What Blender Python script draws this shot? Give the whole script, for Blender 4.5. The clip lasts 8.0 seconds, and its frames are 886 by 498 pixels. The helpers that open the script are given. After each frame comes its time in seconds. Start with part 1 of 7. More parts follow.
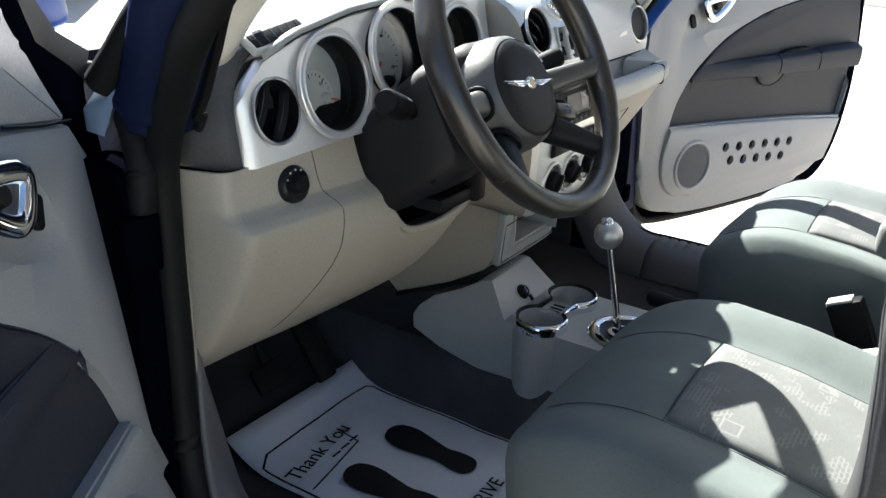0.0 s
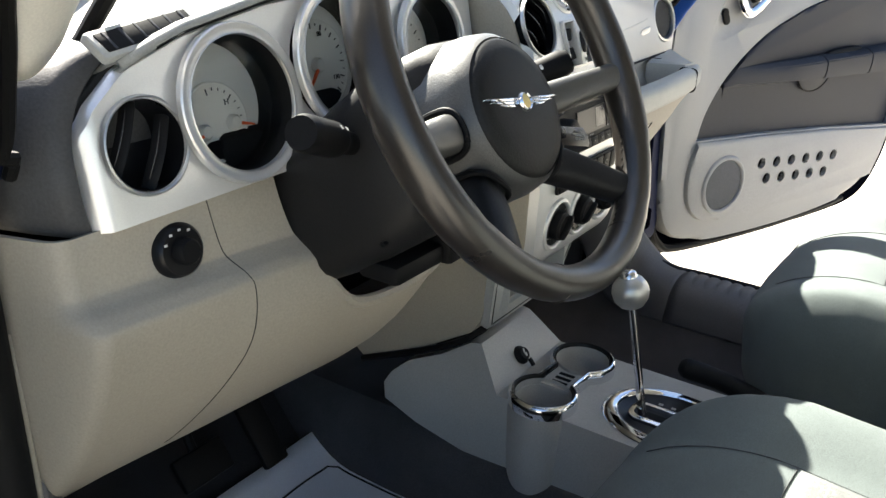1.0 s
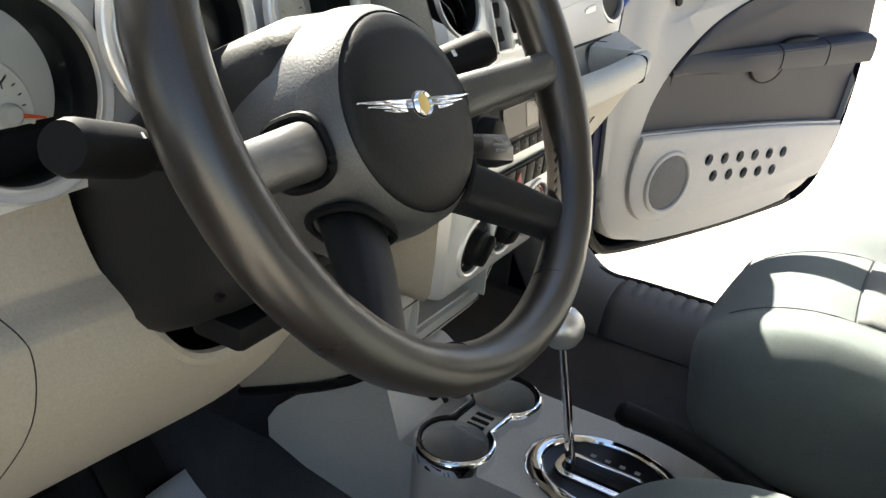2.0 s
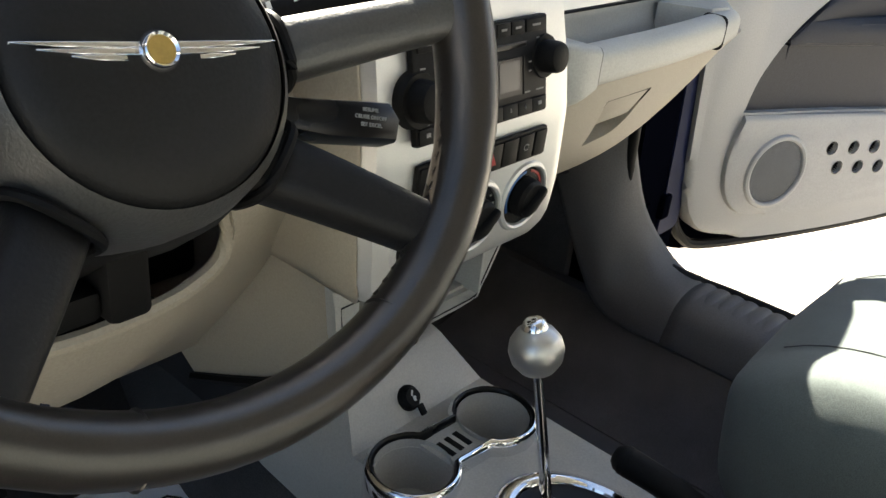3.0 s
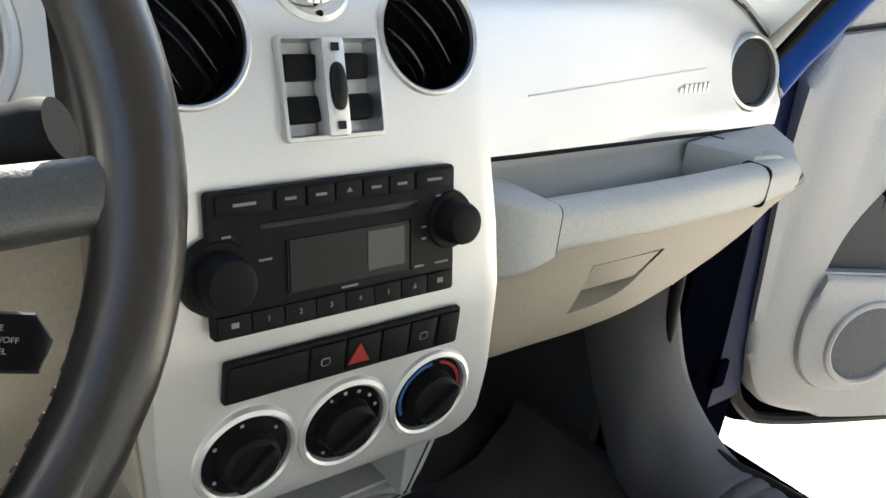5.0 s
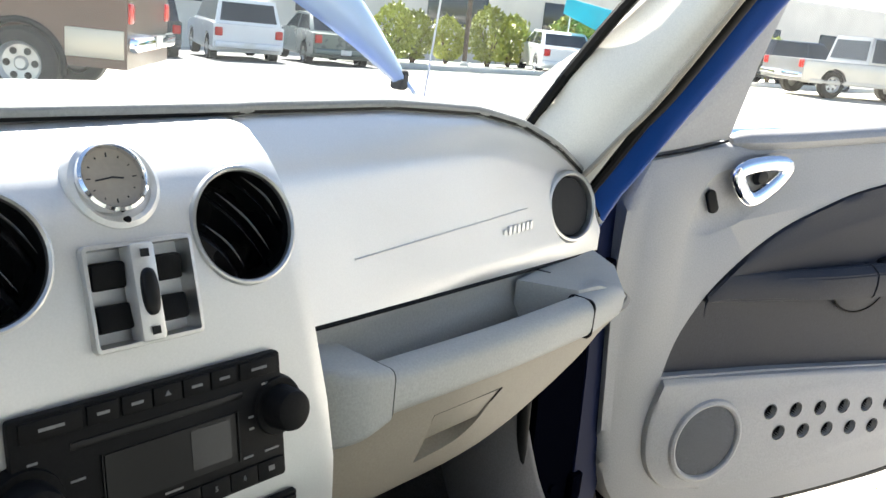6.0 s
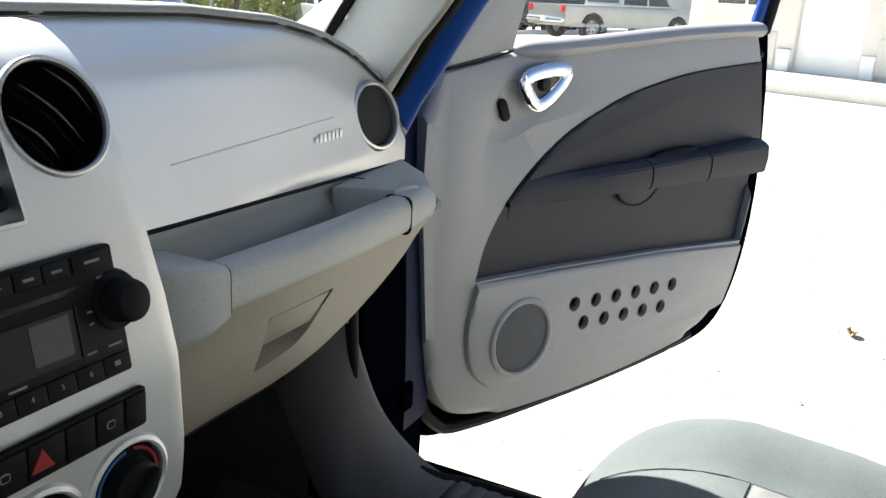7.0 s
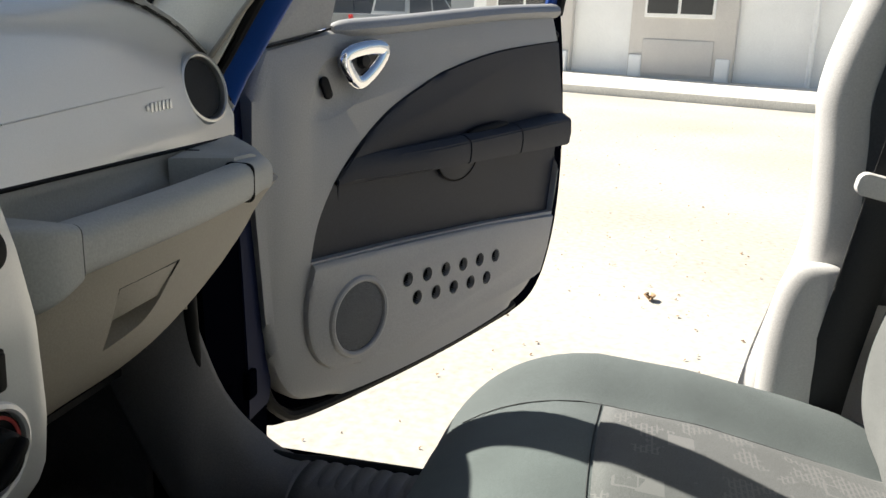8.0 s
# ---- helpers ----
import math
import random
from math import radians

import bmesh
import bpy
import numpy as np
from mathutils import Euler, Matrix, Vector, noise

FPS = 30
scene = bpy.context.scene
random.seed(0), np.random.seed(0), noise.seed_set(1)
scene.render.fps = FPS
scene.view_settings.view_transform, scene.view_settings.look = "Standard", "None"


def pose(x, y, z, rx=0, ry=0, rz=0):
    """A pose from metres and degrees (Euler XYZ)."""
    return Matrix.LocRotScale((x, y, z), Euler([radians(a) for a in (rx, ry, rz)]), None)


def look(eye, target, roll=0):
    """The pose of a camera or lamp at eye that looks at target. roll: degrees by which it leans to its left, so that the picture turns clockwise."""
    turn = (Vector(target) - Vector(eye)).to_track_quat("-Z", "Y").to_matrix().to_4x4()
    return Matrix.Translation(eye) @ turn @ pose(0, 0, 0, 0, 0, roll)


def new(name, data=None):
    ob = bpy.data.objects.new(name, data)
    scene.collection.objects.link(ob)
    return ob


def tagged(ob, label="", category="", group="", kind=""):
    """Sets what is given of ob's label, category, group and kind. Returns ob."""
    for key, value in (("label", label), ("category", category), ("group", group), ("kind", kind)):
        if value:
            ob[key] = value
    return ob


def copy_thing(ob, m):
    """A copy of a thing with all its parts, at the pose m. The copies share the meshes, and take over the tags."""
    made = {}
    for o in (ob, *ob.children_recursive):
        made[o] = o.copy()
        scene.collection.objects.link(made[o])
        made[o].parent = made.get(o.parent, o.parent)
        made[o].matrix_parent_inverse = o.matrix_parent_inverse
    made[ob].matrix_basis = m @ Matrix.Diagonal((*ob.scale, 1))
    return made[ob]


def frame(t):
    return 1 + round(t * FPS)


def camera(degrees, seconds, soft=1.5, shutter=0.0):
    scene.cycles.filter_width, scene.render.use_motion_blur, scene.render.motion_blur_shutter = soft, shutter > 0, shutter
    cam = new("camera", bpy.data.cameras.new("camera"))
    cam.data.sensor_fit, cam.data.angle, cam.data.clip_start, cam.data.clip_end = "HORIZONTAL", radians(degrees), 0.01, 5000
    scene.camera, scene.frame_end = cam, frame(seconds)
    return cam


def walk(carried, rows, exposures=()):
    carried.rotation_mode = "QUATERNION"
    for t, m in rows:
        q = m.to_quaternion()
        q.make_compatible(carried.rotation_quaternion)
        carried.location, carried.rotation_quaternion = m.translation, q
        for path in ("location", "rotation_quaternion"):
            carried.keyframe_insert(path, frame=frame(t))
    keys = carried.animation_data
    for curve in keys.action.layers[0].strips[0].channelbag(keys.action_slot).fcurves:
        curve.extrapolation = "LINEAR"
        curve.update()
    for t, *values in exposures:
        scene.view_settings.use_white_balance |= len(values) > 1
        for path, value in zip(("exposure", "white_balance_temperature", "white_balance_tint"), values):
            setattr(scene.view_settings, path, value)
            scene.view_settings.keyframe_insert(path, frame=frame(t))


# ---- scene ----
cam = camera(54.8, 8.0, soft=1.5)
PATH = [
    (0, (-1.387, -0.652, 1.277), (0.176, 0.337, 0.517), 2.5),
    (0.5, (-1.208, -0.584, 1.251), (0.31, 0.476, 0.495), 1.9),
    (1, (-1.052, -0.496, 1.224), (0.499, 0.51, 0.461), 2.3),
    (1.5, (-0.931, -0.404, 1.197), (0.703, 0.448, 0.42), 4.6),
    (1.7, (-0.896, -0.399, 1.199), (0.754, 0.411, 0.411), 5.9),
    (2.8, (-0.602, -0.463, 1.166), (0.782, 0.649, 0.245), 5.3),
    (3, (-0.557, -0.469, 1.162), (0.816, 0.65, 0.232), 5.9),
    (3.5, (-0.457, -0.478, 1.163), (0.896, 0.606, 0.166), 7.9),
    (4, (-0.367, -0.471, 1.164), (0.958, 0.709, 0.241), 8.3),
    (4.2, (-0.339, -0.464, 1.158), (0.959, 0.769, 0.268), 8.0),
    (5.3, (-0.252, -0.442, 1.189), (0.945, 0.987, 0.466), 6.8),
    (5.5, (-0.248, -0.439, 1.211), (0.991, 0.983, 0.546), 7.3),
    (6, (-0.244, -0.453, 1.229), (1.226, 0.795, 0.7), 6.0),
    (6.5, (-0.261, -0.464, 1.215), (1.363, 0.568, 0.67), 5.1),
    (7, (-0.287, -0.462, 1.169), (1.431, 0.385, 0.595), 3.2),
    (7.5, (-0.322, -0.456, 1.13), (1.488, 0.176, 0.56), 2.4),
    (8, (-0.329, -0.429, 1.113), (1.551, -0.001, 0.583), 2.1),
]
EXPOSURES = [(0.0, 2.48, 6350, 10), (0.5, 2.65, 6600, 10), (1.0, 2.74, 6750, 10), (1.5, 2.90, 6900, 10), (3.0, 2.84, 7150, 10), (4.0, 2.95, 7050, 10), (5.3, 3.06, 6600, 10), (6.0, 2.66, 6500, 10), (6.5, 2.27, 6450, 10), (7.2, 1.9, 6350, 10), (8.0, 1.22, 6650, 10)]
walk(cam, [(t, look(eye, target, roll)) for t, eye, target, roll in PATH], EXPOSURES)

# ---- light ----
SUN_AZ, SUN_EL = 28.5, 40.0          # degrees from straight ahead towards the passenger side; height
world = bpy.data.worlds.new("sky")
scene.world = world
world.use_nodes = True
wn = world.node_tree.nodes
sky = wn.new("ShaderNodeTexSky")
sky.sky_type = "NISHITA"
sky.sun_disc = False
sky.sun_elevation = radians(SUN_EL)
sky.sun_rotation = radians(SUN_AZ)
wn["Background"].inputs["Strength"].default_value = 0.05
world.node_tree.links.new(sky.outputs["Color"], wn["Background"].inputs["Color"])
sun_data = bpy.data.lights.new("sun", "SUN")
sun_data.energy = 5.0
sun_data.angle = radians(0.5)
sun_data.color = (1.0, 0.955, 0.88)
sun = new("sun", sun_data)
sa, se = radians(SUN_AZ), radians(SUN_EL)
TO_SUN = Vector((math.sin(sa) * math.cos(se), math.cos(sa) * math.cos(se), math.sin(se)))
sun.matrix_world = look(TO_SUN * 30, (0, 0, 0))

# ---- materials ----


def material(name, rgb, rough=0.5, metal=0.0, fine=(300.0, 0.06), coarse=(6.0, 0.06), bump=0.0, coat=0.0, spec=0.5, sheen=0.0):
    """A surface with grain and stains at two real-world sizes; bump is the relief of the fine grain in metres."""
    m = bpy.data.materials.new(name)
    m.use_nodes = True
    n, l = m.node_tree.nodes, m.node_tree.links
    b = n["Principled BSDF"]
    co = n.new("ShaderNodeTexCoord")
    nf, nc = n.new("ShaderNodeTexNoise"), n.new("ShaderNodeTexNoise")
    for t, s in ((nf, fine[0]), (nc, coarse[0])):
        t.inputs["Scale"].default_value = s
        t.inputs["Detail"].default_value = 4
        l.new(co.outputs["Object"], t.inputs["Vector"])
    mix1, mix2 = n.new("ShaderNodeMix"), n.new("ShaderNodeMix")
    for mx, t, k in ((mix1, nf, fine[1]), (mix2, nc, coarse[1])):
        mx.data_type = "RGBA"
        mx.blend_type = "MULTIPLY"
        ramp = n.new("ShaderNodeMapRange")
        ramp.inputs["From Min"].default_value, ramp.inputs["From Max"].default_value = 0.25, 0.75
        ramp.inputs["To Min"].default_value, ramp.inputs["To Max"].default_value = 1 - 2 * k, 1 + 2 * k
        l.new(t.outputs["Fac"], ramp.inputs["Value"])
        l.new(ramp.outputs["Result"], mx.inputs["B"])
        mx.inputs["Factor"].default_value = 1.0
    mix1.inputs["A"].default_value = (*rgb, 1)
    l.new(mix1.outputs["Result"], mix2.inputs["A"])
    l.new(mix2.outputs["Result"], b.inputs["Base Color"])
    rr = n.new("ShaderNodeMapRange")
    rr.inputs["To Min"].default_value, rr.inputs["To Max"].default_value = max(0.02, rough * 0.85), min(1, rough * 1.15)
    l.new(nc.outputs["Fac"], rr.inputs["Value"])
    l.new(rr.outputs["Result"], b.inputs["Roughness"])
    b.inputs["Metallic"].default_value = metal
    b.inputs["Coat Weight"].default_value = coat
    b.inputs["Coat Roughness"].default_value = 0.08
    b.inputs["Specular IOR Level"].default_value = spec
    b.inputs["Sheen Weight"].default_value = sheen
    if bump:
        bp = n.new("ShaderNodeBump")
        bp.inputs["Distance"].default_value = bump
        bp.inputs["Strength"].default_value = 0.6
        l.new(nf.outputs["Fac"], bp.inputs["Height"])
        l.new(bp.outputs["Normal"], b.inputs["Normal"])
    return m


def glass(name, tint=(1, 1, 1), rough=0.0):
    """A thin pane: clear straight through, with a mirror's gloss at a slant."""
    m = bpy.data.materials.new(name)
    m.use_nodes = True
    n, l = m.node_tree.nodes, m.node_tree.links
    n.remove(n["Principled BSDF"])
    tr, gl, mx, fr = n.new("ShaderNodeBsdfTransparent"), n.new("ShaderNodeBsdfGlossy"), n.new("ShaderNodeMixShader"), n.new("ShaderNodeFresnel")
    tr.inputs["Color"].default_value = (*tint, 1)
    gl.inputs["Roughness"].default_value = rough
    fr.inputs["IOR"].default_value = 1.35
    l.new(fr.outputs["Fac"], mx.inputs["Fac"])
    l.new(tr.outputs["BSDF"], mx.inputs[1])
    l.new(gl.outputs["BSDF"], mx.inputs[2])
    l.new(mx.outputs["Shader"], n["Material Output"].inputs["Surface"])
    return m


def fabric_pattern(name, rgb, rgb2):
    """Woven seat cloth with sparse small squares and fine strokes, low in contrast."""
    m = material(name, rgb, 0.9, 0, (900, 0.14), (14, 0.06), 0.0006, sheen=0.06, spec=0.2)
    n, l = m.node_tree.nodes, m.node_tree.links
    b = n["Principled BSDF"]
    co = n.new("ShaderNodeTexCoord")

    def threshold(socket, limit, op="GREATER_THAN"):
        t = n.new("ShaderNodeMath")
        t.operation = op
        t.inputs[1].default_value = limit
        l.new(socket, t.inputs[0])
        return t.outputs["Value"]

    def both(a, c, op="MULTIPLY"):
        t = n.new("ShaderNodeMath")
        t.operation = op
        l.new(a, t.inputs[0])
        l.new(c, t.inputs[1])
        return t.outputs["Value"]

    # outlined squares in scattered cells
    vo = n.new("ShaderNodeTexVoronoi")
    vo.distance = "CHEBYCHEV"
    vo.inputs["Scale"].default_value = 20
    vo.inputs["Randomness"].default_value = 0.75
    l.new(co.outputs["Object"], vo.inputs["Vector"])
    outline = both(threshold(vo.outputs["Distance"], 0.20), threshold(vo.outputs["Distance"], 0.26, "LESS_THAN"))
    sep = n.new("ShaderNodeSeparateColor")
    l.new(vo.outputs["Color"], sep.inputs["Color"])
    squares = both(outline, threshold(sep.outputs["Red"], 0.62))
    # fine strokes in bands
    br = n.new("ShaderNodeTexBrick")
    br.inputs["Scale"].default_value = 46
    br.inputs["Mortar Size"].default_value = 0.05
    br.inputs["Color1"].default_value = br.inputs["Color2"].default_value = (0, 0, 0, 1)
    br.inputs["Mortar"].default_value = (1, 1, 1, 1)
    l.new(co.outputs["Object"], br.inputs["Vector"])
    no = n.new("ShaderNodeTexNoise")
    no.inputs["Scale"].default_value = 26
    l.new(co.outputs["Object"], no.inputs["Vector"])
    strokes = both(br.outputs["Color"], threshold(no.outputs["Fac"], 0.56))
    amount = n.new("ShaderNodeMath")
    amount.operation = "MULTIPLY"
    amount.inputs[1].default_value = 0.75
    l.new(both(squares, strokes, "MAXIMUM"), amount.inputs[0])
    mx = n.new("ShaderNodeMix")
    mx.data_type = "RGBA"
    old = b.inputs["Base Color"].links[0].from_socket
    l.new(old, mx.inputs["A"])
    mx.inputs["B"].default_value = (*rgb2, 1)
    l.new(amount.outputs["Value"], mx.inputs["Factor"])
    l.new(mx.outputs["Result"], b.inputs["Base Color"])
    return m


def by_random(m, amount=0.12):
    """Lets each object of a kind differ a little in lightness."""
    n, l = m.node_tree.nodes, m.node_tree.links
    b = n["Principled BSDF"]
    info, hs, mr = n.new("ShaderNodeObjectInfo"), n.new("ShaderNodeHueSaturation"), n.new("ShaderNodeMapRange")
    mr.inputs["To Min"].default_value, mr.inputs["To Max"].default_value = 1 - amount, 1 + amount
    l.new(info.outputs["Random"], mr.inputs["Value"])
    l.new(mr.outputs["Result"], hs.inputs["Value"])
    l.new(b.inputs["Base Color"].links[0].from_socket, hs.inputs["Color"])
    l.new(hs.outputs["Color"], b.inputs["Base Color"])
    return m


M_SILVER = material("satin_silver_paint", (0.70, 0.70, 0.695), 0.33, 0.55, (700, 0.02), (3, 0.03), 0.0, coat=0.5)
M_PLATE = material("satin_silver_plate", (0.66, 0.66, 0.652), 0.36, 0.45, (700, 0.02), (3, 0.03), 0.0, coat=0.2)
M_BEIGE = material("pebble_beige_plastic", (0.325, 0.294, 0.241), 0.55, 0, (420, 0.05), (5, 0.04), 0.0004)
M_TRAY = material("pebble_grey_plastic", (0.375, 0.385, 0.37), 0.5, 0, (420, 0.05), (5, 0.04), 0.0004)
M_CONSOLE = material("console_grey_plastic", (0.43, 0.423, 0.40), 0.5, 0, (420, 0.05), (7, 0.04), 0.0004)
M_DOORGREY = material("door_grey_plastic", (0.305, 0.305, 0.30), 0.5, 0, (380, 0.05), (4, 0.04), 0.0005)
M_SLATE = material("dark_slate_vinyl", (0.022, 0.0245, 0.033), 0.55, 0, (350, 0.1), (6, 0.06), 0.0006, spec=0.28)
M_TOPPAD = material("slate_dash_vinyl", (0.24, 0.248, 0.245), 0.6, 0, (350, 0.06), (6, 0.05), 0.0002)
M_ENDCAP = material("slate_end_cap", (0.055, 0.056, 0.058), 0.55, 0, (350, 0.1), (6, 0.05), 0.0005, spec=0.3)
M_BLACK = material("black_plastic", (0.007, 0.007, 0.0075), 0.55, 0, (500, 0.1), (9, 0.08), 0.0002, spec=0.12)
M_SHROUD = material("charcoal_plastic", (0.011, 0.011, 0.0115), 0.5, 0, (450, 0.1), (9, 0.06), 0.0004, spec=0.22)
M_HUB = material("grey_wheel_vinyl", (0.055, 0.054, 0.052), 0.42, 0, (600, 0.12), (9, 0.06), 0.0005, spec=0.8)
M_PIANO = material("gloss_black", (0.006, 0.006, 0.007), 0.28, 0, (500, 0.05), (9, 0.05), spec=0.25)
M_SPOKE = material("grained_black_vinyl", (0.034, 0.033, 0.031), 0.44, 0, (600, 0.15), (9, 0.06), 0.0006, spec=1.0)
M_GRILLE = material("grey_speaker_mesh", (0.10, 0.103, 0.108), 0.7, 0, (700, 0.30), (9, 0.05), 0.0012, spec=0.2)
M_LEATHER = material("black_leather", (0.020, 0.0165, 0.0140), 0.29, 0, (900, 0.15), (12, 0.1), 0.00012, spec=0.7)
M_CHROME = material("chrome", (0.82, 0.82, 0.83), 0.07, 1.0, (400, 0.01), (20, 0.03))
M_SATIN = material("satin_metal", (0.55, 0.55, 0.54), 0.38, 0.9, (600, 0.02), (20, 0.03))
M_RUBBER = material("black_rubber", (0.005, 0.005, 0.005), 0.6, 0, (300, 0.1), (10, 0.1), 0.0003, spec=0.18)
# the charcoal carpet again, with the dashboard's shade in its colour
M_TOESHADE = material("shaded_toe_carpet", (0.033, 0.031, 0.032), 0.95, 0, (900, 0.3), (9, 0.15), 0.003)
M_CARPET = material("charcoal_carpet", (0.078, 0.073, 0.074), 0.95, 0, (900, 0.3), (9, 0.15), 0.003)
M_SILL = material("sill_grey_plastic", (0.095, 0.092, 0.094), 0.5, 0, (400, 0.08), (8, 0.06), 0.0004)
M_BLUE = material("metallic_blue_paint", (0.004, 0.046, 0.235), 0.34, 0.1, (900, 0.05), (3, 0.05), coat=0.1, spec=0.3)
# body blue with shade mixed into the colour, in two depths
M_SHADEBLUE = material("shaded_blue_paint", (0.006, 0.010, 0.034), 0.6, 0.0, (900, 0.05), (5, 0.1), spec=0.1)
M_DEEPSHADE = material("deep_shaded_blue_paint", (0.0014, 0.0017, 0.0035), 0.55, 0.0, (900, 0.05), (5, 0.1), spec=0.0)
# blue lightened in colour to pass for sunlit paint
M_SUNBLUE = material("sunlit_blue_paint", (0.33, 0.43, 0.55), 0.3, 0.2, (900, 0.03), (3, 0.05), coat=0.4)
M_SEAM = material("dark_seam_thread", (0.05, 0.055, 0.055), 0.9)
M_FABRIC = material("grey_seat_cloth", (0.108, 0.126, 0.124), 0.92, 0, (1100, 0.16), (10, 0.08), 0.0008, sheen=0.06, spec=0.2)
M_BOLSTER = material("light_grey_seat_cloth", (0.16, 0.168, 0.162), 0.92, 0, (1100, 0.16), (10, 0.08), 0.0008, sheen=0.1, spec=0.2)
M_INSERT = fabric_pattern("patterned_seat_cloth", (0.125, 0.130, 0.127), (0.185, 0.187, 0.182))
M_TRIM = material("light_grey_trim_cloth", (0.52, 0.51, 0.49), 0.8, 0, (500, 0.05), (5, 0.04), 0.0004)
M_PILLAR = material("warm_grey_pillar_plastic", (0.66, 0.63, 0.56), 0.32, 0, (500, 0.04), (4, 0.04), 0.0003)
M_BELT = material("black_webbing", (0.02, 0.02, 0.02), 0.8, 0, (1200, 0.3), (9, 0.1), 0.0006)
M_PAPER = material("white_paper", (0.86, 0.88, 0.94), 0.85, 0, (300, 0.02), (5, 0.05), 0.0004)
M_INK = material("black_ink", (0.01, 0.01, 0.012), 0.7)
M_DIAL = material("pale_gauge_face", (0.66, 0.64, 0.60), 0.6, 0, (300, 0.02), (9, 0.03))
M_CLOCK = material("tan_clock_face", (0.34, 0.30, 0.25), 0.55, 0, (300, 0.03), (30, 0.05))
M_MARK = material("pale_print", (0.62, 0.62, 0.6), 0.6)
M_SOFTMARK = material("soft_grey_print", (0.36, 0.36, 0.35), 0.6)
M_DIM = material("dim_grey_print", (0.20, 0.20, 0.20), 0.6)
M_ORANGE = material("orange_needle", (0.75, 0.1, 0.02), 0.5)
M_RED = material("red_print", (0.30, 0.016, 0.014), 0.45)
M_BLUEMARK = material("blue_print", (0.02, 0.10, 0.30), 0.5)
M_LCD = material("grey_display", (0.03, 0.03, 0.032), 0.22, 0, (500, 0.03), (20, 0.05))
M_VANE = material("gloss_black_vane", (0.008, 0.008, 0.009), 0.16, 0, (500, 0.05), (9, 0.05), spec=0.3)
# lighter grey for the painted highlights on the vent vanes
M_GLINT = material("vane_glint_grey", (0.065, 0.065, 0.068), 0.25, 0.4, (500, 0.05), (9, 0.05))
M_GLASS = glass("clear_glass", (0.97, 0.99, 0.98))
M_SCREEN = glass("tinted_windscreen_glass", (0.95, 0.98, 0.96))
M_GOLD = material("gold_badge_enamel", (0.55, 0.4, 0.14), 0.3, 0.8)
M_GROUND = material("pale_concrete", (0.44, 0.41, 0.345), 0.95, 0, (30, 0.10), (0.5, 0.09), 0.0012)
M_ASPHALT = material("worn_asphalt", (0.075, 0.077, 0.08), 0.95, 0, (60, 0.2), (0.5, 0.12), 0.004)
M_KERB = material("pale_kerb_concrete", (0.62, 0.6, 0.54), 0.9, 0, (60, 0.1), (1.2, 0.08), 0.003)
M_STUCCO = material("white_stucco", (0.88, 0.88, 0.86), 0.92, 0, (80, 0.05), (0.8, 0.04), 0.003)
M_TAUPE = material("taupe_stucco", (0.62, 0.59, 0.55), 0.92, 0, (80, 0.06), (0.8, 0.05), 0.003)
M_WINDARK = material("dark_window_glass", (0.03, 0.035, 0.04), 0.08, 0, (50, 0.05), (1, 0.1))
M_TYRE = material("tyre_rubber", (0.015, 0.015, 0.015), 0.8, 0, (120, 0.1), (9, 0.1), 0.001)
M_BROWN = material("brown_truck_paint", (0.085, 0.042, 0.030), 0.35, 0.1, (300, 0.04), (2, 0.06), coat=0.2)
M_TANPAINT = material("tan_truck_paint", (0.52, 0.47, 0.38), 0.35, 0.2, (300, 0.04), (2, 0.06), coat=0.5)
M_WHITECAR = material("white_car_paint", (0.75, 0.76, 0.77), 0.25, 0, (300, 0.02), (2, 0.03), coat=0.7)
M_GREYCAR = material("grey_green_car_paint", (0.12, 0.15, 0.14), 0.28, 0.3, (300, 0.04), (2, 0.05), coat=0.7)
M_SILVERCAR = material("silver_truck_paint", (0.42, 0.41, 0.39), 0.3, 0.4, (300, 0.03), (2, 0.04), coat=0.6)
M_DARKCAR = material("dark_car_paint", (0.03, 0.035, 0.045), 0.25, 0.2, (300, 0.03), (2, 0.04), coat=0.7)
M_LEAF = by_random(material("shrub_leaves", (0.34, 0.36, 0.07), 0.6, 0, (40, 0.2), (1.5, 0.25)), 0.25)
M_BARK = material("brown_bark", (0.12, 0.085, 0.06), 0.9, 0, (60, 0.3), (5, 0.2), 0.006)
M_LEAFDRY = material("dry_leaf", (0.30, 0.19, 0.10), 0.8, 0, (200, 0.2), (30, 0.2))
M_CYAN = material("cyan_canvas", (0.02, 0.48, 0.62), 0.7, 0, (200, 0.05), (2, 0.06))
M_TAIL = material("red_lamp_lens", (0.5, 0.02, 0.015), 0.15)
M_ROOF = material("grey_headliner", (0.42, 0.41, 0.38), 0.95, 0, (600, 0.08), (4, 0.04), 0.001)

# ---- shapes ----


def inv_of(ob):
    """The inverse of where an object stands, its parents included."""
    m = ob.matrix_basis.copy()
    p = ob
    while p.parent is not None:
        m = p.parent.matrix_basis @ p.matrix_parent_inverse @ m
        p = p.parent
    return m.inverted()


def mesh_from(name, verts, faces, mat, parent=None, label="", smooth=True):
    me = bpy.data.meshes.new(name)
    me.from_pydata([tuple(v) for v in verts], [], faces)
    me.materials.append(mat)
    if smooth:
        me.polygons.foreach_set("use_smooth", [True] * len(me.polygons))
    me.update()
    ob = new(name, me)
    if parent is not None:
        ob.parent = parent
        ob.matrix_parent_inverse = inv_of(parent)
    if label:
        ob["label"] = label
    return ob


